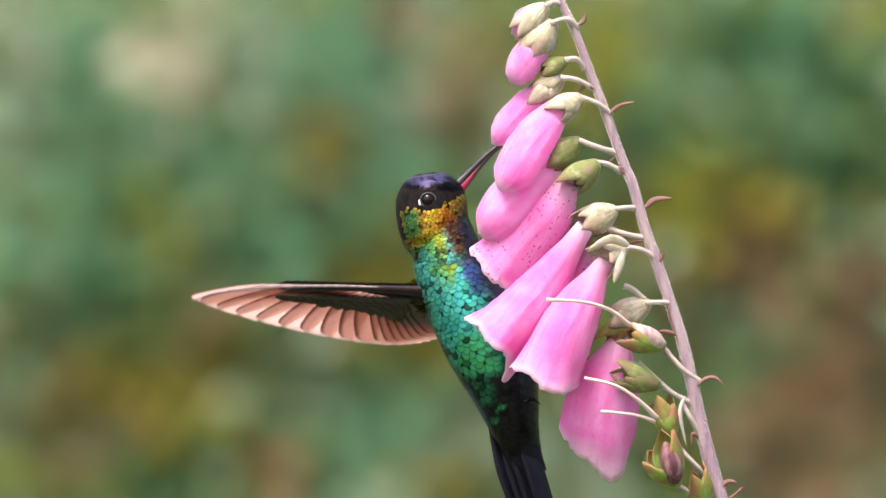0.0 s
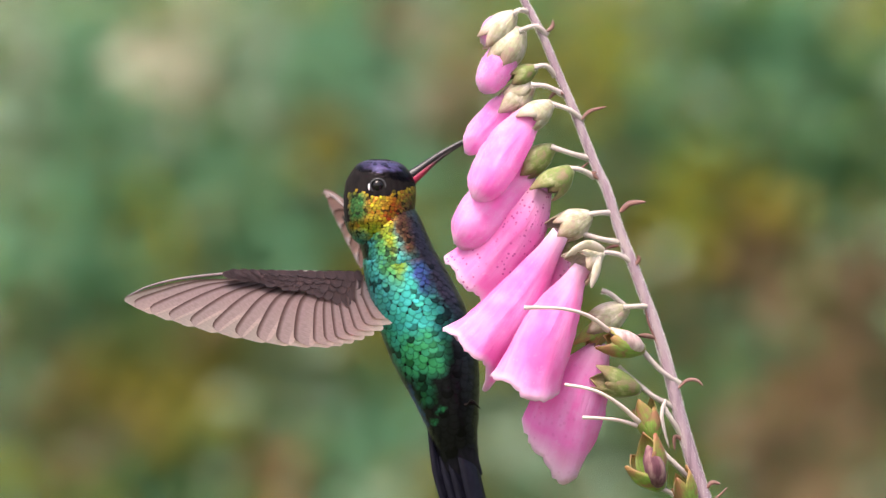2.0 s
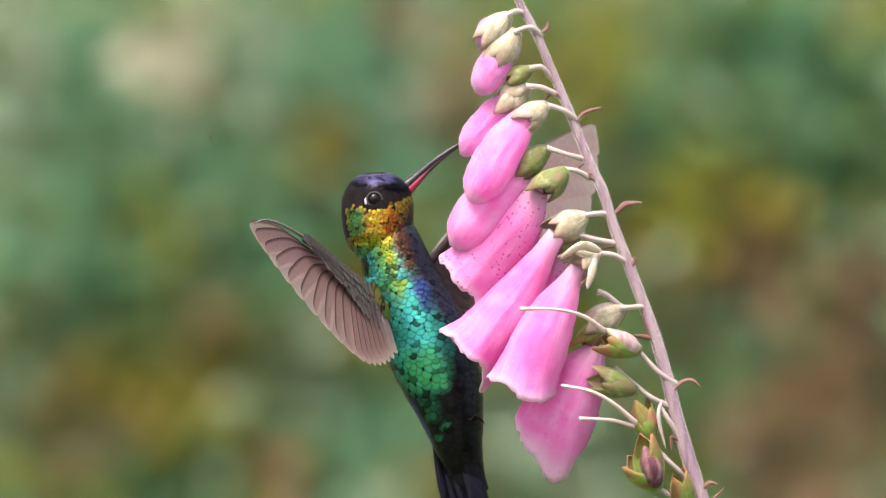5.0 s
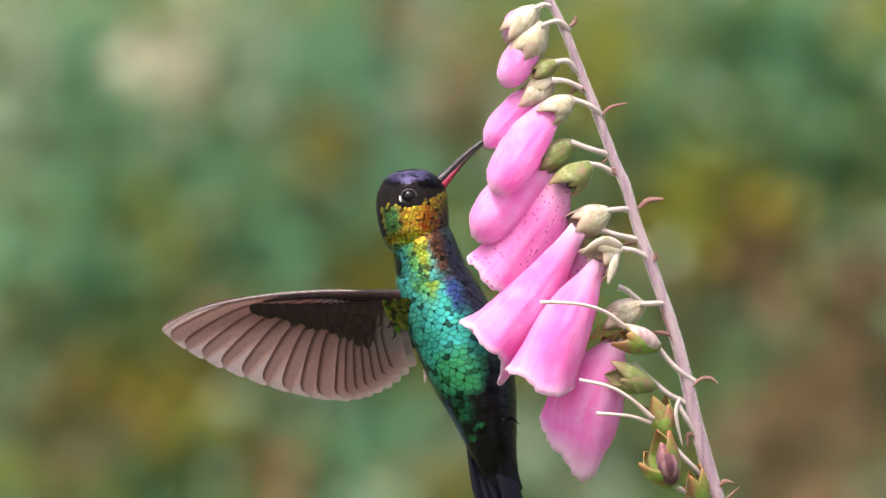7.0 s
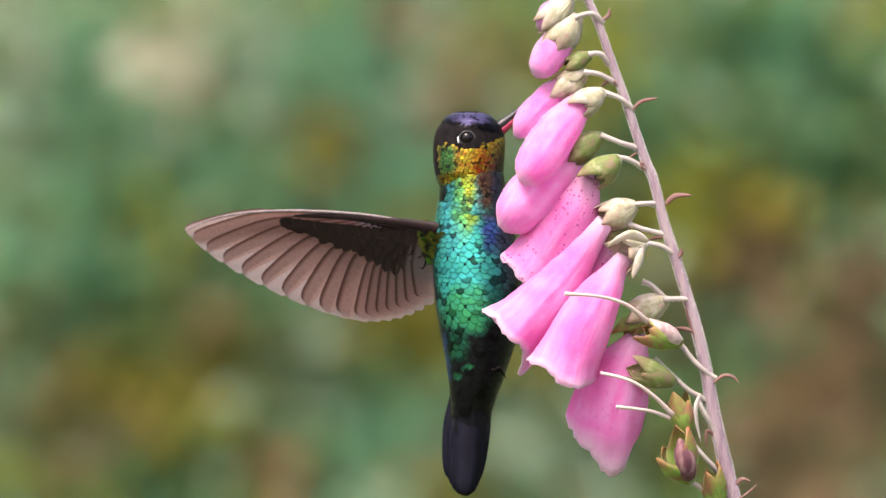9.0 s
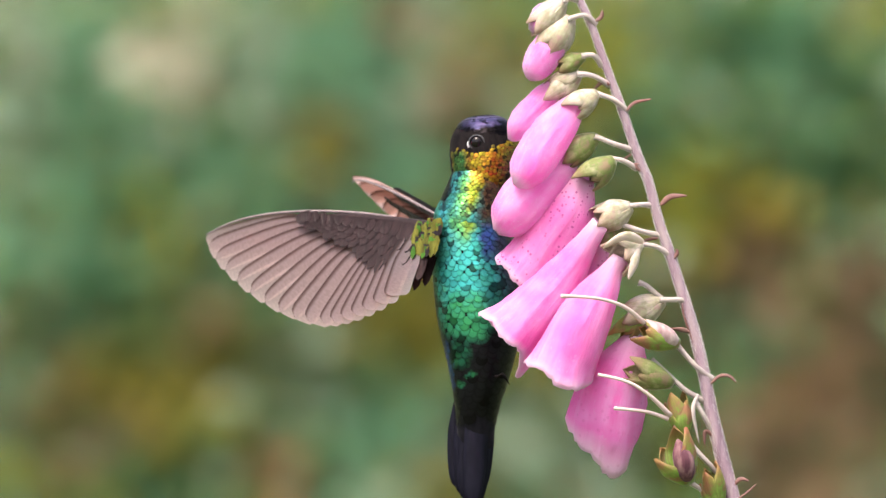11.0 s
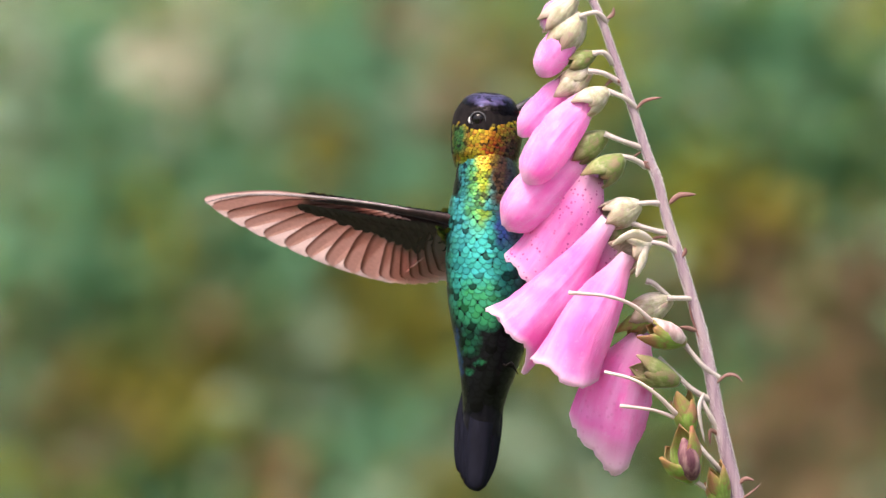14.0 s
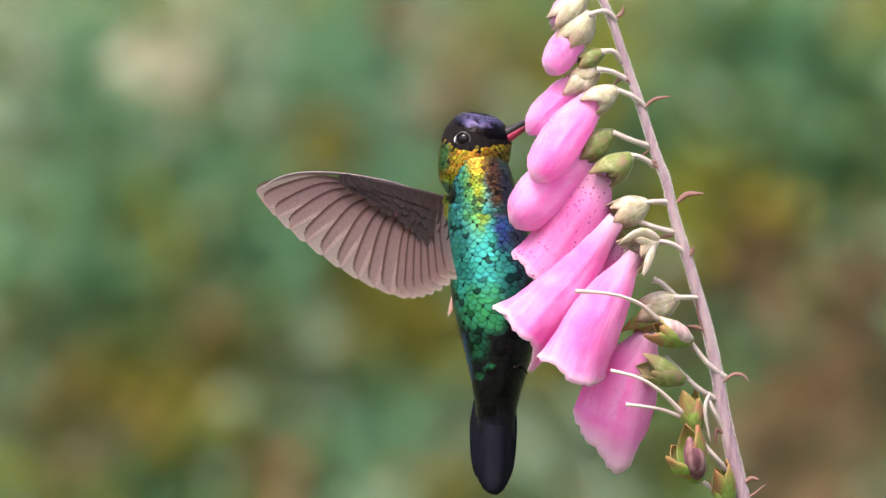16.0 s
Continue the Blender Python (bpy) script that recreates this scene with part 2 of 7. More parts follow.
def plumage(name, a, c, rough=0.55, sheen=0.0, scale=700, spec=0.12):
    m, t, b = material(name, rough=rough, sheen=sheen, spec=spec)
    n = noise_out(t, coords(t, scale, stretch=(1, 1, 0.3)), 1.0, 4)
    t.links.new(mixed(t, ramp(t, n, [(0.3, (0, 0, 0)), (0.7, (1, 1, 1))]), a, c), b.inputs["Base Color"])
    bumped(t, b, n, 0.5, 0.0003)
    return m


BLACK = plumage("black_plumage", (0.004, 0.0035, 0.004), (0.014, 0.011, 0.011), rough=0.75, sheen=0.02, spec=0.06)
DARK = plumage("blue_black_plumage", (0.004, 0.004, 0.008), (0.012, 0.011, 0.016), rough=0.65, sheen=0.03)
TAIL = plumage("blue_black_tail", (0.003, 0.003, 0.007), (0.009, 0.009, 0.018), rough=0.5, sheen=0.0)
COVERT = plumage("dark_covert", (0.009, 0.0045, 0.0045), (0.026, 0.013, 0.0135), rough=0.55, sheen=0.12, spec=0.15)
EDGE = plumage("pale_leading_edge", (0.14, 0.11, 0.115), (0.24, 0.20, 0.20), rough=0.6)
FLANK = plumage("olive_flank", (0.045, 0.05, 0.012), (0.17, 0.17, 0.03), rough=0.6)
WHITE = plumage("white_plumage", (0.6, 0.6, 0.6), (0.85, 0.85, 0.85))
BEAK = plumage("black_bill", (0.012, 0.010, 0.012), (0.03, 0.025, 0.03), rough=0.35, spec=0.4)


def quill_material():
    """Brown flight feathers: a dark strip along one edge and a paler, thin vane."""
    m, t, b = material("brown_flight_feather", rough=0.5, sheen=0.15)
    uv = t.nodes.new("ShaderNodeUVMap")
    sep = t.nodes.new("ShaderNodeSeparateXYZ")
    t.links.new(uv.outputs[0], sep.inputs[0])
    vane = ramp(t, sep.outputs[0], [(0.0, (0.13, 0.09, 0.09)), (0.05, (0.24, 0.17, 0.17)), (0.13, (0.61, 0.525, 0.56)), (0.8, (0.76, 0.67, 0.71)), (1.0, (0.83, 0.75, 0.78))])
    mp = t.nodes.new("ShaderNodeMapping")
    mp.inputs["Scale"].default_value = (6, 60, 1)
    t.links.new(uv.outputs[0], mp.inputs[0])
    barb = noise_out(t, mp.outputs[0], 1.0, 3)
    col = mixed(t, ramp(t, barb, [(0.3, (0.25, 0.25, 0.25)), (0.7, (0, 0, 0))]), vane, (0.10, 0.07, 0.06))
    t.links.new(col, b.inputs["Base Color"])
    bumped(t, b, barb, 0.2, 0.0002)
    thin(m, t, b, mixed(t, 1.0, col, (0.96, 0.75, 0.625), "MULTIPLY"), 0.84)
    return m


QUILL = quill_material()


def bill_material():
    m, t, b = material("red_based_bill", rough=0.35)
    sep = t.nodes.new("ShaderNodeSeparateXYZ")
    t.links.new(coords(t, 1.0), sep.inputs[0])
    f = t.nodes.new("ShaderNodeMapRange")
    f.inputs[1].default_value, f.inputs[2].default_value = 0.003, 0.0105
    t.links.new(sep.outputs[0], f.inputs[0])
    t.links.new(ramp(t, f.outputs[0], [(0.0, (0.33, 0.015, 0.055)), (0.55, (0.24, 0.02, 0.05)), (1.0, (0.03, 0.02, 0.02))]), b.inputs["Base Color"])
    return m


BILL = bill_material()
EYEBALL, _t, _b = material("dark_eye", rough=0.06, spec=0.25)
_b.inputs["Base Color"].default_value = (0.006, 0.005, 0.005, 1)
LID, _t, _b = material("grey_eyelid", rough=0.6)
_b.inputs["Base Color"].default_value = (0.035, 0.036, 0.042, 1)
WATER, _t, _b = material("rain_water", rough=0.02)
_b.inputs["Transmission Weight"].default_value = 1.0
_b.inputs["IOR"].default_value = 1.33


# ---- mesh makers ----
def mesh(name, verts, faces, mats, slots=None, uvs=None, smooth=True):
    me = bpy.data.meshes.new(name)
    me.from_pydata([tuple(v) for v in verts], [], faces)
    for m in mats:
        me.materials.append(m)
    if slots:
        me.polygons.foreach_set("material_index", slots)
    if uvs:
        lay = me.uv_layers.new(name="UVMap")
        for lp in me.loops:
            lay.data[lp.index].uv = uvs[lp.vertex_index]
    me.polygons.foreach_set("use_smooth", [smooth] * len(me.polygons))
    me.update()
    return me


def part(name, me, parent, label="", place=None, solid=0.0):
    ob = new(name, me)
    ob.parent = parent
    if place is not None:
        ob.location = place
    if solid:
        s = ob.modifiers.new("thickness", "SOLIDIFY")
        s.thickness, s.offset = solid, 0.0
    if label:
        tagged(ob, label)
    return ob


def spline(points, n):
    """n + 1 points along a smooth line through the given ones."""
    p = [Vector(q) for q in points]
    out = []
    for i in range(n + 1):
        f = i / n * (len(p) - 1)
        k = min(int(f), len(p) - 2)
        u = f - k
        a, b, c, d = p[max(k - 1, 0)], p[k], p[k + 1], p[min(k + 2, len(p) - 1)]
        out.append(0.5 * ((2 * b) + (c - a) * u + (2 * a - 5 * b + 4 * c - d) * u * u + (3 * b - a - 3 * c + d) * u ** 3))
    return out


def lerp(values, f):
    f = max(0.0, min(1.0, f)) * (len(values) - 1)
    k = min(int(f), len(values) - 2)
    return values[k] + (values[k + 1] - values[k]) * (f - k)


def frames_along(line):
    """A tangent and two normals at each point, turning as little as may be."""
    out, side = [], Vector((0, 1, 0))
    for i, q in enumerate(line):
        tan = (line[min(i + 1, len(line) - 1)] - line[max(i - 1, 0)]).normalized()
        side = (side - tan * side.dot(tan)).normalized()
        out.append((q, tan, side, tan.cross(side)))
    return out


def tube(points, radii, n=16, seg=10, flat=1.0, cap=True, wobble=0.0):
    fr = frames_along(spline(points, n))
    verts, faces, uvs = [], [], []
    for i, (q, tan, s, w) in enumerate(fr):
        r = lerp(radii, i / n)
        for j in range(seg):
            a = 2 * math.pi * j / seg
            k = r * (1 + wobble * noise.noise(q * 700 + Vector((j * 0.7, 0, 0))))
            verts.append(q + (s * math.cos(a) * flat + w * math.sin(a)) * k)
            uvs.append((j / seg, i / n))
    for i in range(n):
        for j in range(seg):
            k = (j + 1) % seg
            faces.append((i * seg + j, i * seg + k, (i + 1) * seg + k, (i + 1) * seg + j))
    if cap:
        faces += [tuple(range(seg - 1, -1, -1)), tuple(range(n * seg, (n + 1) * seg))]
    return verts, faces, uvs


def joined(*chunks):
    verts, faces, uvs = [], [], []
    for v, f, u in chunks:
        k = len(verts)
        verts += v
        faces += [tuple(i + k for i in q) for q in f]
        uvs += u
    return verts, faces, uvs


# ---- ground: one sheet that rises into a wooded hillside and runs to the horizon ----
def ground_material():
    m, t, b = material("mossy_ground", rough=0.9)
    v = coords(t, 1.0)
    n1, n2 = noise_out(t, v, 2.2, 6), noise_out(t, v, 30.0, 4)
    a = ramp(t, n1, [(0.3, (0.045, 0.035, 0.018)), (0.5, (0.05, 0.075, 0.022)), (0.75, (0.09, 0.12, 0.035))])
    t.links.new(mixed(t, n2, a, (0.06, 0.085, 0.03), "MIX"), b.inputs["Base Color"])
    bumped(t, b, n2, 0.8, 0.03)
    return m


def ground_height(x, y):
    rise = max(0.0, y - 7.6)
    h = 1.4 * rise * math.exp(-rise / 60) if rise < 60 else 84 * math.exp(-1) * math.exp(-(rise - 60) / 900)
    near = 0.03 * noise.noise(Vector((x * 0.9, y * 0.9, 0)))
    return h * (1 + 0.1 * noise.noise(Vector((x * 0.05, y * 0.05, 3)))) + near


def build_ground():
    ys = [-400, -150, -60, -25, -10] + [-6 + 0.8 * i for i in range(30)] + [20, 25, 32, 42, 58, 75, 110, 180, 300, 600, 1200, 2500]
    xs = [-2500, -900, -300, -100, -40, -18] + [-10 + 0.8 * i for i in range(26)] + [18, 40, 100, 300, 900, 2500]
    verts = [(x, y, ground_height(x, y)) for y in ys for x in xs]
    w = len(xs)
    faces = [(j * w + i, j * w + i + 1, (j + 1) * w + i + 1, (j + 1) * w + i) for j in range(len(ys) - 1) for i in range(w - 1)]
    tagged(new("ground", mesh("ground", verts, faces, [ground_material()])), "mossy green ground rising into a hillside", "ground", kind="structure")


build_ground()


# ---- the thicket behind: shrubs with leaves of many colours ----
def leaf_material(name, a, b_, rough=0.45):
    m, t, b = material(name, rough=rough, spec=0.15)
    g = t.nodes.new("ShaderNodeNewGeometry")
    col = ramp(t, g.outputs["Random Per Island"], [(0.0, a), (1.0, b_)])
    n = noise_out(t, coords(t, 60), 1.0, 3)
    col = mixed(t, ramp(t, n, [(0.4, (0.25, 0.25, 0.25)), (0.65, (0, 0, 0))]), col, tuple(c * 0.6 for c in a))
    t.links.new(col, b.inputs["Base Color"])
    thin(m, t, b, col, 0.25)
    return m


LEAVES = dict(
    mid=leaf_material("mid_green_leaf", (0.105, 0.18, 0.052), (0.18, 0.28, 0.088)),
    teal=leaf_material("blue_green_leaf", (0.085, 0.22, 0.12), (0.155, 0.36, 0.20)),
    deep=leaf_material("deep_green_leaf", (0.03, 0.095, 0.04), (0.06, 0.16, 0.06)),
    olive=leaf_material("olive_leaf", (0.16, 0.15, 0.024), (0.27, 0.235, 0.04)),
    lime=leaf_material("yellow_green_leaf", (0.24, 0.27, 0.02), (0.36, 0.38, 0.03)),
    brown=leaf_material("withered_brown_leaf", (0.24, 0.12, 0.05), (0.38, 0.19, 0.09)),
    dim=leaf_material("dull_brown_leaf", (0.18, 0.12, 0.07), (0.28, 0.185, 0.107)),
    pale=leaf_material("pale_grey_green_leaf", (0.24, 0.34, 0.23), (0.34, 0.45, 0.32)),
    cream=leaf_material("cream_blossom", (0.60, 0.58, 0.42), (0.75, 0.72, 0.56)),
)
BARK = plumage("shrub_bark", (0.06, 0.045, 0.03), (0.16, 0.12, 0.08), scale=30)

# where leaves of each colour grow most, in grid cells (across, down, reach)
SPRAYS = {}
SPRAYS["cream"] = ((300, 100, 36), (300, 100, 36), (300, 100, 36), (300, 95, 30), (300, 95, 30), (290, 66, 26), (290, 66, 26), (318, 128, 24), (318, 128, 24), (775, 45, 14))
SPRAYS["pale"] = ((850, 760, 50), (1000, 860, 45), (740, 830, 45), (20, 190, 55), (30, 60, 40), (560, 700, 50), (650, 180, 45), (470, 60, 40), (770, 40, 30), (700, 240, 35), (660, 830, 45), (460, 150, 45), (560, 620, 40), (930, 800, 50), (520, 560, 35), (1080, 850, 40))
SPRAYS["teal"] = ((550, 120, 70), (640, 120, 70), (130, 110, 60), (110, 430, 70), (180, 400, 60), (470, 420, 60), (740, 750, 60), (620, 720, 50), (290, 310, 50), (600, 840, 50), (500, 250, 50),
          (1250, 600, 60), (960, 840, 50), (1180, 180, 50), (1420, 130, 60), (690, 300, 60), (200, 240, 50))
SPRAYS["deep"] = ((1350, 100, 50), (1250, 60, 40), (1420, 300, 50), (300, 530, 45), (210, 800, 45), (120, 620, 50), (330, 850, 40), (60, 780, 35), (200, 500, 50), (1500, 150, 70), (1460, 240, 50), (1540, 300, 50), (420, 500, 40), (1420, 60, 40), (1300, 200, 40), (1120, 250, 40))
SPRAYS["olive"] = ((300, 570, 60), (100, 690, 50), (290, 770, 50), (350, 620, 60), (250, 650, 50), (220, 340, 50), (700, 600, 60), (680, 520, 50), (600, 250, 50), (1050, 130, 60), (1200, 370, 60), (150, 720, 50), (800, 820, 50),
           (1000, 620, 60), (760, 450, 60), (600, 560, 60), (880, 40, 40), (1340, 330, 50))
SPRAYS["lime"] = ((225, 340, 30), (1215, 365, 42), (1055, 90, 40), (1210, 430, 30), (700, 560, 30), (60, 860, 30))
SPRAYS["brown"] = ((485, 805, 26), (60, 820, 30), (140, 710, 26), (1340, 430, 35), (500, 870, 26), (1450, 700, 40))
SPRAYS["dim"] = ((1380, 540, 70), (1370, 620, 60), (1330, 480, 60), (1430, 700, 70), (1540, 780, 80), (1560, 520, 60), (1300, 380, 40), (1500, 640, 70), (540, 250, 35), (820, 180, 45), (720, 15, 30), (1480, 860, 70), (40, 620, 50), (1400, 800, 70),
         (150, 760, 50), (60, 720, 40), (350, 570, 40), (40, 110, 30))
COMMON = dict(cream=0.0, pale=0.022, teal=0.04, deep=0.008, olive=0.018, lime=0.005, brown=0.004, dim=0.01, mid=0.055)


def leaf_quads(verts, faces, q, way, up, length, width):
    side = way.cross(up).normalized()
    k = len(verts)
    fold = up * width * 0.25
    verts += [q, q + way * length * 0.45 + side * width * 0.5 + fold, q + way * length * 0.5, q + way * length * 0.45 - side * width * 0.5 + fold,
              q + way * length - up * length * 0.1]
    faces += [(k, k + 1, k + 2), (k, k + 2, k + 3), (k + 1, k + 4, k + 2), (k + 2, k + 4, k + 3)]


def rand_dir(rnd):
    while True:
        v = Vector((rnd.uniform(-1, 1), rnd.uniform(-1, 1), rnd.uniform(-1, 1)))
        if 0.1 < v.length < 1:
            return v.normalized()


def build_thicket():
    rnd = random.Random(7)
    centres = [(-2.7, 6.9), (-1.9, 6.6), (-1.15, 7.0), (-0.55, 6.75), (0.0, 7.05), (0.5, 6.7), (1.15, 7.0), (1.9, 6.65), (2.7, 6.9)]
    shrubs = []
    for x, y in centres:
        base = ground_height(x, y) - 0.02
        shrub = tagged(new("shrub"), "leafy green shrub in a dense blurred thicket", "shrub", "shrubs of the thicket")
        shrub.location = (x, y, base)
        height = rnd.uniform(1.9, 2.3)
        tips = []
        for i in range(7):
            a = i * 0.9 + rnd.uniform(-0.3, 0.3)
            reach = rnd.uniform(0.2, 0.5)
            top = Vector((math.cos(a) * reach, math.sin(a) * reach * 0.7, height * rnd.uniform(0.6, 0.95)))
            midp = Vector((top.x * 0.35, top.y * 0.35, top.z * 0.5))
            part("branch", mesh("branch", *tube([(0, 0, 0), midp, top], [0.022, 0.014, 0.004], 8, 6)[:2], [BARK]), shrub)
            tips += [midp.lerp(top, f) for f in (0.0, 0.3, 0.6, 0.8, 1.0)]
        verts, faces, slots = [], [], []
        for i in range(1500):
            c = rnd.choice(tips)
            q = c + rand_dir(rnd) * rnd.uniform(0.03, 0.3)
            q.z = max(q.z, 0.15)
            n0 = len(faces)
            leaf_quads(verts, faces, q, rand_dir(rnd), rand_dir(rnd), rnd.uniform(0.03, 0.06), rnd.uniform(0.018, 0.032))
            slots += [rnd.choice((0, 0, 0, 1, 2))] * (len(faces) - n0)
        tagged(part("foliage", mesh("foliage", verts, faces, [LEAVES["mid"], LEAVES["olive"], LEAVES["deep"]], slots, smooth=False), shrub,
                    "dense small green leaves"), kind="stuff")
        shrubs.append(shrub)
    looks = dict(cream="clusters of cream blossom", pale="pale grey-green leaves", teal="blue-green leaves", deep="deep green leaves",
                 olive="olive leaves", lime="yellow-green young leaves", brown="withered brown leaves", dim="dull brown dead leaves")
    looks["mid"] = "mid-green leaves"
    kinds, heaps = list(COMMON), {}
    for i in range(7500):
        gx, gy, d = rnd.uniform(-90, 1660), rnd.uniform(-90, 970), 6.12 + rnd.uniform(-0.12, 0.16)
        odds = [COMMON[k] + sum(math.exp(-((gx - x) ** 2 + (gy - y) ** 2) / (1.4 * r * r)) for x, y, r in SPRAYS.get(k, ())) for k in kinds]
        tint, q = rnd.choices(kinds, odds)[0], at(gx, gy, d)
        shrub = min(shrubs[2:7], key=lambda s: abs(s.location.x - q.x))
        verts, faces = heaps.setdefault((shrub, tint), ([], []))
        leaf_quads(verts, faces, q - shrub.location, rand_dir(rnd), (rand_dir(rnd) * 0.9 + Vector((0, -0.8, 0.6))).normalized(), rnd.uniform(0.018, 0.036), rnd.uniform(0.011, 0.02))
    for (shrub, tint), (verts, faces) in heaps.items():
        tagged(part("leaf_spray", mesh("leaf_spray", verts, faces, [LEAVES[tint]], smooth=False), shrub, looks[tint]), kind="stuff")


build_thicket()

# ---- the foxglove ----
PIVOT = at(1405, 1906)
foxglove = tagged(new("foxglove"), "tall foxglove with drooping pink bells on a mauve stem", "flower")
foxglove.location = (PIVOT.x, 0, 0)
part("lower_stem", mesh("lower_stem", *tube([(0.02, 0, -0.03), (0.012, 0.004, 0.35), (0.004, 0.002, 0.7), (0, 0, PIVOT.z + 0.012 - foxglove.location.z)],
                                            [0.0048, 0.0042, 0.0036, 0.0026], 24, 12)[:2], [STEM]), foxglove, "thick mauve lower stem")


def build_rosette():
    rnd = random.Random(3)
    for i in range(9):
        a = i * 2.4
        reach = rnd.uniform(0.12, 0.2)
        line = spline([(0.02, 0, 0.02), (0.02 + math.cos(a) * reach * 0.5, math.sin(a) * reach * 0.5, 0.09), (0.02 + math.cos(a) * reach, math.sin(a) * reach, 0.03)], 8)
        verts, faces = [], []
        for k, (q, tan, s, w) in enumerate(frames_along(line)):
            wide = 0.045 * math.sin(math.pi * (0.08 + 0.88 * k / 8))
            flatside = tan.cross(Vector((0, 0, 1))).normalized()
            verts += [q + flatside * wide * f + Vector((0, 0, 0.25 * wide * abs(f))) for f in (-1, -0.5, 0, 0.5, 1)]
        for k in range(8):
            faces += [(k * 5 + j, k * 5 + j + 1, k * 5 + j + 6, k * 5 + j + 5) for j in range(4)]
        part("basal_leaf", mesh("basal_leaf", verts, faces, [LEAVES["mid"]]), foxglove, "", solid=0.0008)


build_rosette()
STEM_LINE = [(1405, 1906), (1400, 1500), (1352, 1180), (1302, 980), (1271, 858), (1252, 787), (1238, 731), (1226, 671), (1212, 612), (1199, 566), (1181, 512),
             (1161, 452), (1142, 398), (1123, 329), (1110, 300), (1092, 252), (1071, 192), (1047, 130), (1019, 56), (990, -4), (955, -75), (928, -125)]


def fox(gx, gy, d=0.0):
    return at(0.9896 * gx + 0.0047 * gy + 9.5, 1.0104 * gy - 0.0037 * gx - 1.05, d) - PIVOT if gy < 1100 else at(gx, gy, d) - PIVOT


STEM_SIZES = (21, 14, 12, 10.4, 9.4, 8.4, 7.6, 6.8, 4)
_v, _f, _uv = tube([fox(x - 2.5 * (y < 900), y) for x, y in STEM_LINE], [r * G for r in STEM_SIZES], 110, 14, wobble=0.03)
flower_spike = part("flower_spike", mesh("flower_spike", _v, _f, [STEM]), foxglove, "slender hairy mauve flowering stem")
flower_spike.location = PIVOT - Vector((PIVOT.x, 0, 0)) - Vector((0, 0, foxglove.location.z))


def hair(heap, root, way, side, length):
    k = len(heap[0])
    heap[0].extend([root - side, root + side, root + way * length])
    heap[1].append((k, k + 1, k + 2))


def add_hairs(points, radius, count, rnd, heap, length, start=0.0):
    """Short down that stands out all round a stalk."""
    fr = frames_along(spline(points, 700))
    for i in range(count):
        spot = rnd.randrange(int(start * len(fr)), len(fr) - 1)
        q, tan, s, w = fr[spot]
        q = q + tan * rnd.uniform(-1, 1) * G
        a = rnd.uniform(0, 2 * math.pi)
        out = s * math.cos(a) + w * math.sin(a)
        hair(heap, q + out * lerp(radius, spot / len(fr)) * G * 0.97, (out + tan * rnd.uniform(-0.3, 0.3)).normalized(), tan * 0.14 * G, length * rnd.uniform(0.6, 1.1) * G)


DOWN = ([], [])
PEDICEL_SIZES = (6.0, 4.4, 4.2, 5.2)


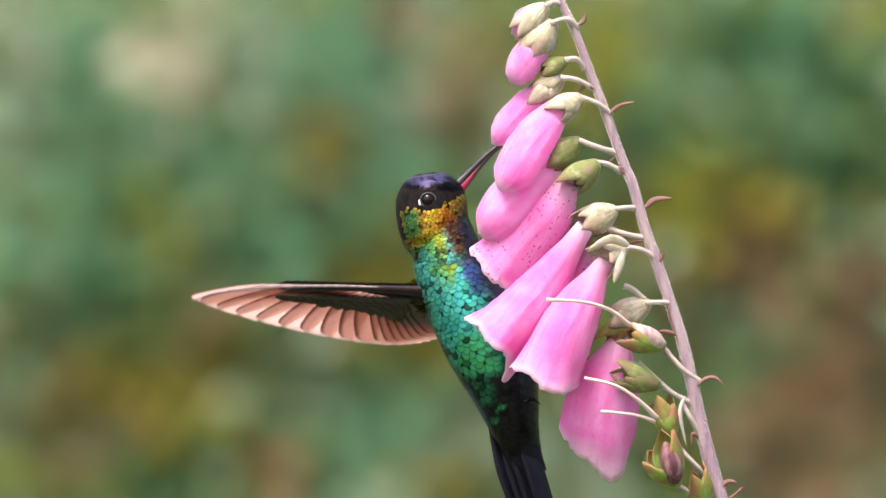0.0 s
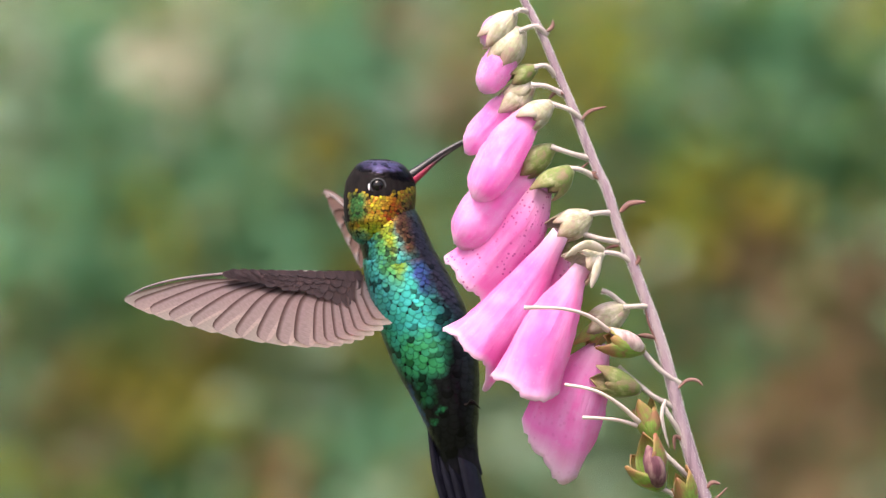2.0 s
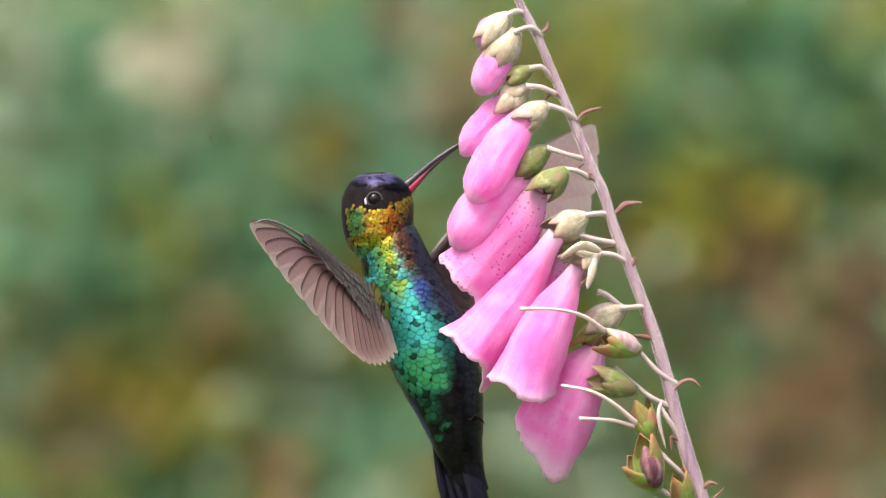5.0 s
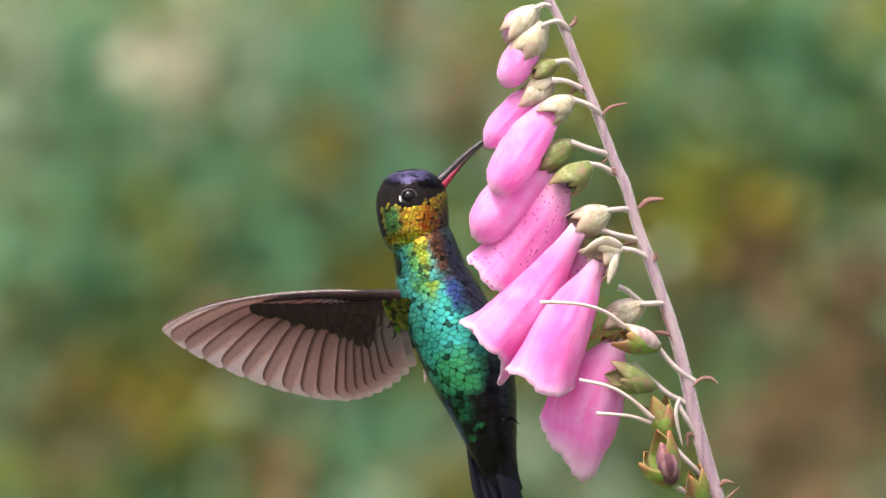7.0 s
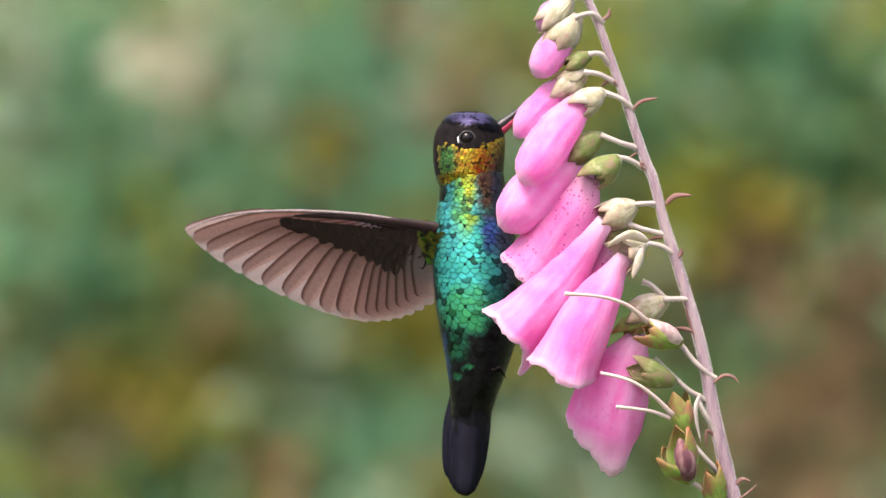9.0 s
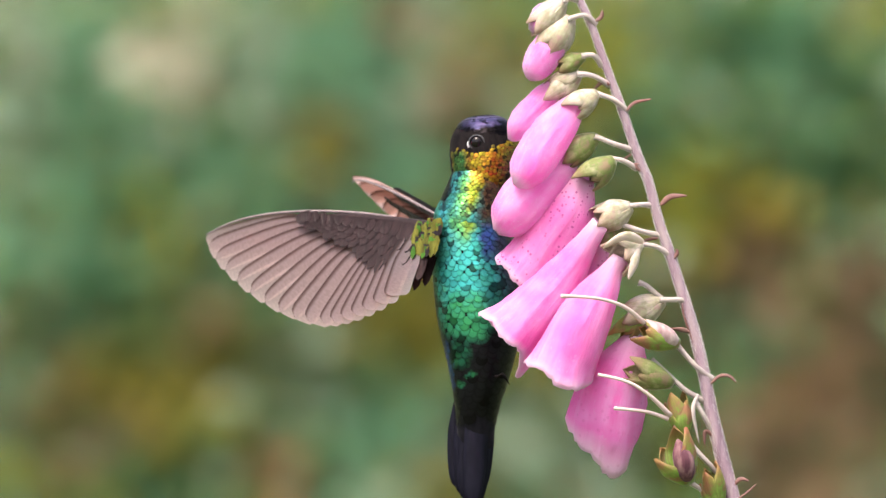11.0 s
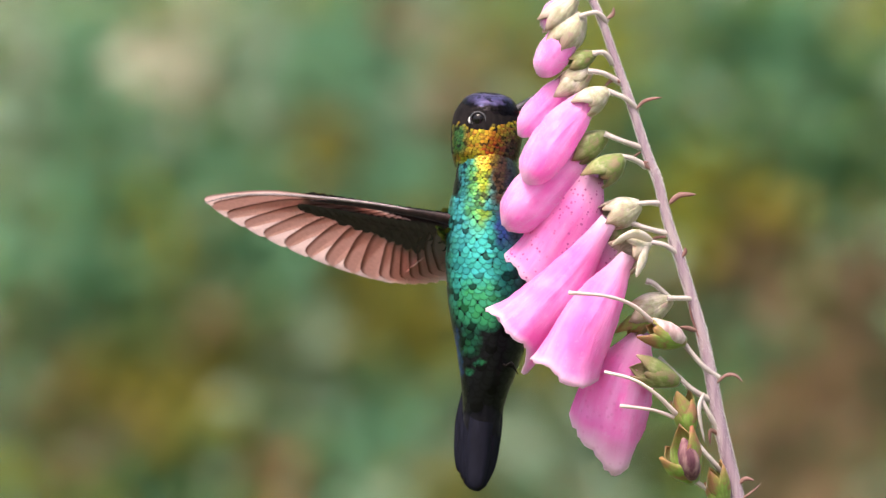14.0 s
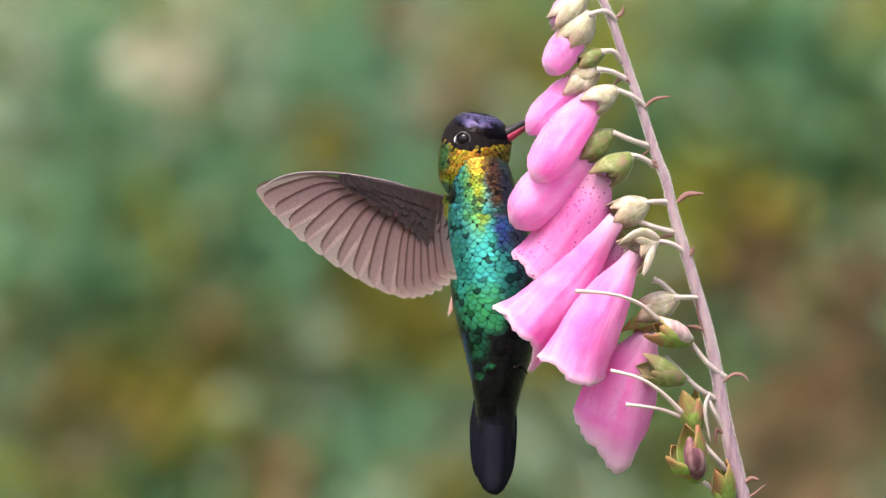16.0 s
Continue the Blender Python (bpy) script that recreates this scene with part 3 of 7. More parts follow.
def bell(name, base, mouth, radii, mat, label, d0=0.0, d1=0.0, lobe=0.0, closed=False, bend=0.0, place=None, ripple=0.03, rim=(), fray=1.0):
    """A foxglove bell from its neck to its mouth; radii in grid cells along it; lobe: depth of the five mouth lobes; rim: (angle, along, outward, spread) of single points of the lip; fray: how ragged the lip is."""
    a, b = fox(*base, d0), fox(*mouth, d1)
    n, seg = 30, 50
    tan = (b - a).normalized()
    side = (Vector((0, 1, 0)) - tan * tan.y).normalized()
    w = tan.cross(side)          # lies across the line of sight
    verts, faces, uvs = [], [], []
    rnd = random.Random(name + str(base))
    ph = [rnd.uniform(0, 6.28) for _ in range(5)]
    origin = place if place is not None else Vector((0, 0, 0))
    for i in range(n + 1):
        f = i / n
        q = a.lerp(b, f) + w * bend * G * math.sin(math.pi * f)
        r = lerp(radii, f) * G
        late = max(0.0, (f - 0.72) / 0.28) ** 2
        for j in range(seg):
            th = 2 * math.pi * j / seg
            k = 1 + ripple * math.sin(3 * th + ph[0] + 4 * f) * (0.3 + late) + ripple * 0.8 * math.sin(5 * th + ph[1]) * (0.2 + 1.2 * late) + 0.02 * math.sin(9 * th + ph[2] + 9 * f) * f
            along = late * G * (lobe * (math.cos(5 * th + ph[3])) + 0.25 * lobe * math.sin(11 * th + ph[4]) + fray * (1.5 * math.sin(17 * th + ph[0]) + 1.1 * math.sin(23 * th + ph[2])))
            out = 0.0
            for ang, ahead, flare, spread in rim:
                hump = math.exp(-0.5 * (((math.degrees(th) - ang + 180) % 360 - 180) / spread) ** 2)
                along += late * G * ahead * hump
                out += late * G * flare * hump
            p = q + (side * math.cos(th) * 0.92 + w * math.sin(th)) * (r * k + out) + tan * along
            soft = noise.noise(p * 420) + 0.5 * noise.noise(p * 1000)
            verts.append(p + (side * math.cos(th) + w * math.sin(th)) * soft * (1.2 + 0.6 * fray) * G * min(1.0, 4 * f) - origin)
            uvs.append((j / seg, f))
    for i in range(n):
        for j in range(seg):
            k = (j + 1) % seg
            faces.append((i * seg + j, i * seg + k, (i + 1) * seg + k, (i + 1) * seg + j))
    if place is None:
        for i in range(2000):
            k = rnd.randrange(seg * 2, n * seg)
            th = 2 * math.pi * (k % seg) / seg
            out = side * math.cos(th) + w * math.sin(th)
            spot = verts[k].lerp(verts[k + rnd.choice((1, seg, seg - 1))], rnd.random())
            hair(DOWN, spot, (out + tan * rnd.uniform(-0.4, 0.4)).normalized(), tan * 0.2 * G, rnd.uniform(1.4, 2.6) * G)
    if closed:
        faces.append(tuple(range(n * seg, (n + 1) * seg)))
    return part(name, mesh(name, verts, faces, [mat], uvs=uvs), flower_spike, label, place=place, solid=0.0 if closed else 0.00035)


def calyx(base, end, width, mat, label="", d0=0.0, d1=0.0, spread=0.68, open_=0.0, turn=0.3, gap=False):
    """Five overlapping pointed sepals that clasp the neck of a bell."""
    a, b = fox(*base, d0), fox(*end, d1)
    tan = (b - a).normalized()
    L = (b - a).length
    side = (Vector((0, 1, 0)) - tan * tan.y).normalized()
    w = tan.cross(side)
    verts, faces, uvs = [], [], []
    rnd = random.Random(str(base))
    for s in range(5):
        a0 = turn + s * 2 * math.pi / 5
        reach, gape = rnd.uniform(0.74, 1.18), open_ + rnd.uniform(-0.08, 0.14)
        if gap and abs((math.degrees(a0) - 180 + 180) % 360 - 180) < 40:
            continue
        k0 = len(verts)
        for i in range(9):
            f = i / 8
            r = width * G * (0.28 + 0.72 * math.sin(min(1.0, f * 1.5) * math.pi / 2)) * (1 - 0.26 * f * f + gape * f * f) * (1.0 if s % 2 else 0.95)
            half = spread * 1.75 * (1 - f ** 4.5) * (0.75 + 0.5 * math.sin(math.pi * min(1, f + 0.2)))
            for j in range(7):
                u = -1 + j / 3
                th = a0 + u * half
                rr = r * (1 + 0.10 * (1 - abs(u)) - 0.05 * abs(u))
                verts.append(a + tan * L * f * reach + (side * math.cos(th) + w * math.sin(th)) * rr)
                uvs.append(((u + 1) / 2, f))
        for i in range(8):
            for j in range(6):
                q = k0 + i * 7 + j
                faces.append((q, q + 1, q + 8, q + 7))
    return part("calyx", mesh("calyx", verts, faces, [mat], uvs=uvs), flower_spike, label, solid=0.00025)


def blade(name, points, width, mat, label="", twist=0.0):
    """A small narrow leaf along a line."""
    line = spline(points, 10)
    verts, faces = [], []
    for k, (q, tan, s, w) in enumerate(frames_along(line)):
        wide = width * 0.66 * G * math.sin(math.pi * (0.12 + 0.86 * k / 10)) ** 0.9
        a = twist
        across = w * math.cos(a) + s * math.sin(a)
        dip = s * math.cos(a) - w * math.sin(a)
        verts += [q + across * wide * u + dip * wide * 0.5 * u * u for u in (-1, -0.5, 0, 0.5, 1)]
    for k in range(10):
        faces += [(k * 5 + j, k * 5 + j + 1, k * 5 + j + 6, k * 5 + j + 5) for j in range(4)]
    return part(name, mesh(name, verts, faces, [mat]), flower_spike, label, solid=0.0002)


def stalk(name, points, radii, mat, label=""):
    v, f, u = tube(points, [r * G for r in radii], 14, 8)
    return part(name, mesh(name, v, f, [mat]), flower_spike, label)


LOW_PIVOT = fox(1085, 606, 0.0)
SIDE_PIVOT = fox(1008, 322, 0.0)


def build_flowers():
    pink, spotted = "satin pink tubular bell with a pale lip", "pink tubular bell freckled with dark spots"
    # the open and half-open bells
    bell("bell", (1035, 402), (868, 608), [15, 20, 29, 37, 44, 49, 53, 58], PETAL, pink, -0.003, 0.002, lobe=3, bend=7, rim=((270, -8, 12, 22), (98, 40, 0, 20), (180, -6, 0, 30), (225, -8, 0, 20)))
    bell("bell", (1072, 462), (964, 676), [14, 21, 34, 43, 49, 52, 54, 54], PETAL, pink, -0.006, -0.007, lobe=3, bend=-9, rim=((270, 3, 14, 20), (160, 14, 0, 40), (90, -26, -2, 28), (0, -14, 0, 50)))
    low = bell("bell", (1098, 596), (1056, 789), [14, 30, 46, 56, 63, 66, 67, 62], PETAL_OLD, "fading pink bell hanging low with a ragged lip", 0.001, 0.007,
               lobe=3, bend=-8, place=LOW_PIVOT, ripple=0.04, fray=1.5, rim=((270, -16, 9, 26), (145, 44, -2, 28), (90, -14, -8, 18), (200, 10, 0, 20), (0, -30, 0, 50)))
    side = bell("bell", (1008, 322), (884, 482), [16, 32, 45, 51, 54, 57, 59, 60], PETAL_SPOT, spotted, 0.0, 0.006, lobe=4, bend=4, place=SIDE_PIVOT, rim=((270, -6, 8, 20), (120, 40, 0, 24), (200, 8, 0, 25)))
    bell("bell", (1046, 436), (985, 590), [11, 20, 28, 32, 35, 38], PETAL_SPOT, spotted, 0.002, 0.010, lobe=10)
    # bells still closed
    bell("bell", (1000, 180), (886, 337), [13, 20, 25, 29, 33, 35, 37, 38, 39, 39, 39, 38, 36, 32, 24, 8], PETAL, "unopened plump pink bell", 0.0, -0.006, closed=True, bend=-4)
    bell("bell", (986, 288), (850, 418), [13, 23, 31, 36, 40, 43, 45, 46, 47, 47, 46, 44, 41, 36, 26, 8], PETAL, "unopened plump pink bell", 0.002, 0.0005, closed=True, bend=-6)
    bell("bell", (956, 158), (873, 256), [11, 17, 21, 24, 26, 27, 28, 28, 28, 28, 26, 22, 15, 5], PETAL, "slender pink bud", 0.003, 0.005, closed=True)
    bell("bud", (962, 62), (906, 150), [13, 20, 25, 28, 29, 30, 30, 30, 29, 27, 24, 18, 5], PETAL_OLD, "round pink and cream bud", 0.0, 0.0, closed=True)
    bell("bud", (955, 22), (909, 66), [11, 18, 23, 25, 24, 22, 16, 5], PETAL_OLD, "small pale pink bud", 0.0, 0.0, closed=True)
    # calyxes, from the tip down
    calyx((968, 14), (914, 62), 26, SEPAL_PALE)
    calyx((980, 42), (938, 98), 31, SEPAL_PALE)
    calyx((1004, 110), (952, 136), 18, SEPAL)
    calyx((996, 140), (938, 176), 25, SEPAL_PALE, "", 0.001, 0.001)
    calyx((1028, 174), (978, 206), 26, SEPAL_PALE, "", -0.002, -0.003)
    calyx((1028, 250), (968, 290), 26, SEPAL, "", 0.0, 0.0)
    calyx((1058, 290), (1002, 332), 28, SEPAL, "", -0.002, -0.003)
    calyx((1090, 372), (1022, 402), 29, SEPAL_PALE, "", -0.001, -0.002)
    calyx((1074, 404), (1022, 446), 24, SEPAL, "", 0.002, 0.003)
    calyx((1108, 438), (1060, 462), 24, SEPAL_PALE, "", -0.006, -0.009, open_=0.7)
    calyx((1150, 536), (1082, 566), 27, SEPAL_PALE, "", 0.0, 0.0, open_=0.2)
    calyx((1120, 556), (1066, 602), 22, SEPAL_RED, "", 0.001, 0.0, spread=0.8)
    calyx((1176, 612), (1098, 590), 26, SEPAL_RED, "reddening green calyx left after the bell fell", -0.004, -0.007, open_=0.05, turn=0.9, spread=0.8)
    calyx((1166, 682), (1092, 656), 26, SEPAL, "green calyx left after the bell fell", -0.003, -0.006, open_=0.1, spread=0.8)
    calyx((1188, 775), (1170, 702), 22, SEPAL_RED, "reddening green calyx left after the bell fell", -0.002, -0.002, open_=0.1, spread=0.8)
    calyx((1196, 856), (1160, 780), 34, SEPAL_RED, "gaping calyx round a ripening capsule", -0.004, -0.008, open_=0.25, spread=0.75, turn=0.63, gap=True)
    calyx((1252, 905), (1232, 836), 22, SEPAL_RED, "yellowing calyx", 0.0, -0.003, open_=0.2)
    part("seed_capsule", mesh("seed_capsule", *tube([fox(1194, 850, -0.007), fox(1189, 826, -0.009), fox(1181, 798, -0.009), fox(1176, 780, -0.008)],
                                                    [8 * G, 16 * G, 19 * G, 17 * G, 9 * G, 2 * G], 16, 12)[:2], [CAPSULE]), flower_spike, "purple-brown seed capsule")
    part("seed_capsule", mesh("seed_capsule", *tube([fox(1172, 610, -0.005), fox(1140, 590, -0.007), fox(1116, 573, -0.007)],
                                                    [8 * G, 17 * G, 16 * G, 9 * G, 4 * G], 14, 12)[:2], [CAPSULE_PINK]), flower_spike, "dusky pink seed capsule")
    blade("sepal", [fox(1104, 446, -0.010), fox(1098, 470, -0.012), fox(1086, 500, -0.012)], 13, SEPAL_PALE, "", 0.5)
    blade("sepal", [fox(1112, 436, -0.010), fox(1080, 426, -0.013), fox(1040, 446, -0.012)], 14, SEPAL_PALE, "", 0.3)
    blade("sepal", [fox(1212, 700, -0.002), fox(1204, 730, -0.004), fox(1214, 786, -0.003)], 6, PEDICEL, "", 0.4)
    # flower stalks
    upper_stalks = (
        ((992, 12), (978, 9), (966, 15)), ((1024, 54), (1004, 38), (974, 46)), ((1036, 126), (1020, 108), (1000, 110)),
        ((1050, 160), (1020, 144), (992, 141)), ((1082, 206), (1058, 186), (1024, 174)), ((1088, 272), (1056, 262), (1024, 250)),
        ((1100, 306), (1074, 292), (1052, 289)), ((1126, 370), (1106, 369), (1082, 372)), ((1138, 422), (1104, 414), (1068, 402)),)
    lower_stalks = (
        ((1164, 460), (1134, 442), (1100, 438)), ((1192, 536), (1168, 535), (1142, 536)), ((1238, 674), (1206, 650), (1170, 610)),
        ((1222, 712), (1190, 694), (1160, 668), (1128, 640)), ((1248, 838), (1222, 812), (1190, 778)), ((1256, 900), (1226, 872), (1192, 852)),
        ((1240, 770), (1222, 738), (1206, 712)), ((1272, 930), (1262, 915), (1252, 903)), ((1146, 536), (1120, 512), (1104, 506)),)
    for pts in upper_stalks + lower_stalks:
        stalk("flower_stalk", [fox(x, y, -0.002 * min(1, k)) for k, (x, y) in enumerate(pts)], PEDICEL_SIZES, PEDICEL)
        add_hairs([fox(x, y, -0.002 * min(1, k)) for k, (x, y) in enumerate(pts)], PEDICEL_SIZES, 480, random.Random(pts[0][0]), DOWN, 2.4)
    # thread-like styles left standing
    stalk("style", [fox(1114, 576, -0.008), fox(1078, 548, -0.013), fox(1030, 534, -0.018), fox(966, 530, -0.022)], [5, 3.8, 3.2, 3, 4.2], STYLE, "cream thread-like style")
    stalk("style", [fox(1162, 738, -0.006), fox(1128, 706, -0.010), fox(1086, 680, -0.013), fox(1032, 667, -0.013)], [5, 3.8, 3.2, 3, 3], STYLE, "cream thread-like style")
    stalk("style", [fox(1158, 744, -0.006), fox(1120, 732, -0.009), fox(1062, 726, -0.012)], [4.2, 3.4, 3, 3.6], STYLE, "cream thread-like style")
    # small bracts on the stem
    upper_bracts = (
        (((1024, 48), (1034, 40), (1036, 28)), 6), (((1080, 205), (1096, 190), (1126, 184)), 5), (((1142, 370), (1160, 354), (1190, 353)), 8),
        (((1164, 464), (1172, 454), (1172, 446)), 6), (((1234, 682), (1250, 668), (1268, 668), (1280, 680)), 5),
        (((1274, 862), (1288, 848), (1304, 852)), 6), (((1280, 886), (1300, 872), (1316, 858)), 3),)
    lower_bracts = (
        (((1196, 592), (1180, 588), (1164, 586)), 7), (((1050, 160), (1036, 156), (1022, 168)), 6), (((1090, 280), (1078, 292), (1092, 304)), 3),
        (((1106, 310), (1094, 300), (1104, 298)), 6), (((1138, 428), (1122, 430), (1112, 434)), 4), (((1244, 778), (1226, 766), (1224, 790)), 6),
        (((1204, 612), (1186, 566), (1182, 540)), 2.5),)
    for pts, wd in upper_bracts + lower_bracts:
        blade("bract", [fox(x, y, -0.001) for x, y in pts], wd, BRACT, "", 0.4)
    return low, side


low_bell, side_bell = build_flowers()


def build_fuzz():
    rnd = random.Random(11)
    add_hairs([fox(x - 2.5 * (y < 900), y) for x, y in STEM_LINE], STEM_SIZES, 26000, rnd, DOWN, 3.0, 0.12)
    tagged(part("stem_hairs", mesh("stem_hairs", *DOWN, [HAIR], smooth=False), flower_spike, "fine white downy hairs"), kind="stuff")


build_fuzz()

# ---- the hummingbird ----
DEEP = 0.04
B = G * (1 + DEEP / FAR)
hummingbird = tagged(new("hummingbird"), "iridescent green hummingbird with a fiery orange throat hovering at the flower", "hummingbird")
hummingbird.location = at(868, 440, DEEP)


def on_bird(gx, gy, d=0.0):
    return Vector(((gx - 868) * B, d, -(gy - 440) * B))


def on_neck(gx, gy, d=0.0):
    return Vector(((gx - 862) * B, d, -(gy - 352) * B))


def on_head(gx, gy, d=0.0):
    return Vector(((gx - 877.5) * B, d, -(gy - 204) * B))


# outline by height: down, one side, the other side, half depth
TRUNK = ((296, 842, 884, 12), (304, 824, 900, 32), (318, 808, 914, 48), (338, 799, 922, 60), (360, 796, 928, 64), (400, 795, 938, 70), (440, 794, 946, 74), (480, 796, 951, 75), (520, 800, 950, 73),
         (560, 808, 945, 68), (600, 817, 935, 62), (640, 824, 922, 54), (670, 828, 911, 46), (700, 831, 902, 36), (730, 832, 897, 26), (756, 842, 896, 12))
SKULL = ((163, 839, 867, 6), (165, 829, 878, 16), (169.5, 818, 890, 30), (176, 810, 899, 39), (186, 803, 907, 48), (195, 797, 913, 53), (205, 793, 917, 55), (225, 790, 917, 58), (250, 790, 915, 58), (272, 793, 912, 56),
         (292, 800, 906, 50), (308, 811, 897, 40), (320, 832, 880, 22))
NECK = ((232, 848, 876, 16), (240, 830, 894, 36), (256, 816, 908, 50), (284, 808, 916, 56), (320, 804, 921, 60), (350, 801, 925, 64), (374, 806, 921, 60), (394, 824, 904, 44), (406, 844, 884, 18))


def outline(table, gy):
    for lo, hi in zip(table, table[1:]):
        if lo[0] <= gy <= hi[0]:
            f = (gy - lo[0]) / (hi[0] - lo[0])
            x0, x1, d = (lo[i] + (hi[i] - lo[i]) * f for i in (1, 2, 3))
            return (x0 + x1) / 2, (x1 - x0) / 2, d
    e = table[0] if gy < table[0][0] else table[-1]
    return (e[1] + e[2]) / 2, (e[2] - e[1]) / 2, e[3]


def skin(table, gy, a, lift=0.0, place=on_bird):
    """A point of the bird's skin; a: the angle round the body, 0 towards the viewer's side."""
    c, r, d = outline(table, gy)
    p = place(c + (r + lift) * math.sin(a), gy)
    p.y = -(d + lift) * B * math.cos(a)
    return p


def skin_mesh(name, table, mat, place, n=44, seg=32):
    y0, y1 = table[0][0], table[-1][0]
    verts, faces = [], []
    for i in range(n + 1):
        f = i / n
        f = 0.5 - 0.5 * math.cos(math.pi * f) * (0.35 * abs(math.cos(math.pi * f)) + 0.65)
        gy = y0 + (y1 - y0) * f
        verts += [skin(table, gy, 2 * math.pi * j / seg, place=place) for j in range(seg)]
    for i in range(n):
        faces += [(i * seg + j, i * seg + (j + 1) % seg, (i + 1) * seg + (j + 1) % seg, (i + 1) * seg + j) for j in range(seg)]
    faces += [tuple(range(seg - 1, -1, -1)), tuple(range(n * seg, (n + 1) * seg))]
    return mesh(name, verts, faces, [mat])


body = part("body", skin_mesh("body", TRUNK, DARK, on_bird), hummingbird, "blue-black body plumage")
neck = part("neck", skin_mesh("neck", NECK, BLACK, on_neck), hummingbird, "shining turquoise and golden neck")
neck.location = on_bird(862, 352)
head = part("head", skin_mesh("head", SKULL, BLACK, on_head), hummingbird, "black velvety head")
head.location = on_bird(877.5, 204)


def scale_feather(verts, faces, table, place, gy, a, wide, long_, lift=1.6):
    """One rounded contour feather that lies on the skin like a shingle."""
    k = len(verts)
    c, r, d = outline(table, gy)
    da = wide / max(20.0, (r + d) / 2)
    outline_pts = ((-0.75, -0.45), (-1.0, 0.1), (-0.85, 0.6), (-0.45, 0.93), (0.0, 1.03), (0.45, 0.93), (0.85, 0.6), (1.0, 0.1), (0.75, -0.45))
    for u, v in outline_pts:
        verts.append(skin(table, gy + v * long_, a + u * da, lift * (0.35 + 0.75 * (v + 0.45)) - 0.45 * abs(u) ** 2, place))
    verts.append(skin(table, gy + 0.2 * long_, a, lift * 0.98, place))
    verts.append(skin(table, gy - 0.5 * long_, a, 0.2, place))
    c0, c1 = k + 9, k + 10
    faces += [(k + i, k + i + 1, c0) for i in range(8)] + [(c0, k + 8, c1), (k, c0, c1)]
    return 10


def coat(name, table, place, parent, rows, covered, mat, seed):
    """Clothes the skin with single feathers, row by row."""
    rnd, made = random.Random(seed), []
    gy, odd = rows[0], 0
    while gy < rows[1]:
        size = rows[2] + (rows[3] - rows[2]) * (gy - rows[0]) / (rows[1] - rows[0])
        c, r, d = outline(table, gy)
        step = size * 1.6 / ((r + d) / 2)
        a = -1.7 + (odd % 2) * step / 2
        while a < 1.75:
            aa, gg = a + rnd.uniform(-0.25, 0.25) * step, gy + rnd.uniform(-0.3, 0.3) * size
            if covered(c + r * math.sin(aa) + rnd.gauss(0, 3), gg + rnd.gauss(0, 3), aa):
                verts, faces = [], []
                scale_feather(verts, faces, table, place, gg, aa, size * rnd.uniform(0.85, 1.15), size * rnd.uniform(0.95, 1.25), rnd.uniform(0.9, 1.7))
                made.append((abs(aa), verts, faces))
            a += step
        gy += size * 1.0
        odd += 1
    # those on the near side are single feathers, the rest round the flanks is one dense coat
    made.sort(key=lambda m: m[0])
    tips = [(0.0, 0.0)] * 9 + [(1.0, 0.0), (0.6, 0.0)]
    for _, verts, faces in made[:300]:
        part(name, mesh(name, verts, faces, [mat], uvs=tips), parent)
    verts, faces = [], []
    for _, v, f in made[300:]:
        k = len(verts)
        verts += v
        faces += [tuple(i + k for i in q) for q in f]
    rest = mesh("flank_plumage", verts, faces, [mat], uvs=tips * (len(verts) // 11))
    tagged(part("flank_plumage", rest, parent, "small shining feathers round the flank"), kind="stuff")


def on_throat(x, y, a):
    """The throat below the black mask, and the neck all round."""
    if x < 828 and 222 < y < 262 and a > -1.05:
        return True
    top = 226 + max(0.0, (872 - x)) * 0.16 - max(0.0, x - 872) * 0.4
    return y > top and (a > -0.98 or y > 274)


def on_breast(x, y, a):
    return y < 705


coat("neck_feather", NECK, on_neck, neck, (250, 394, 4.4, 7.0), lambda x, y, a: a > -1.25 or y > 300, SHEEN_NECK, 8)
coat("throat_feather", SKULL, on_head, head, (212, 316, 3.8, 5.4), on_throat, SHEEN_THROAT, 5)
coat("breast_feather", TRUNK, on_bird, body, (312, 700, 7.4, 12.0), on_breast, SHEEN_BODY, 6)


def build_crown():
    verts, faces = [], []
    rnd = random.Random(2)
    gy = 167
    while gy < 201:
        a = -1.6
        while a < 1.9:
            low = 176 + 22 * max(0.0, min(1.0, (a + 1.3) / 1.9))
            if gy < low:
                scale_feather(verts, faces, SKULL, on_head, gy + rnd.uniform(-0.8, 0.8), a, 4.4, 4.8, rnd.uniform(0.5, 0.8))
            c, r, d = outline(SKULL, gy)
            a += 5.6 / max(9.0, (r + d) / 2)
        gy += 3.0
    part("crown_patch", mesh("crown_patch", verts, faces, [SHEEN_CROWN], uvs=([(0.35, 0.0)] * 9 + [(1.0, 0.0), (0.6, 0.0)]) * (len(verts) // 11)), head, "violet-blue shining crown patch")


build_crown()


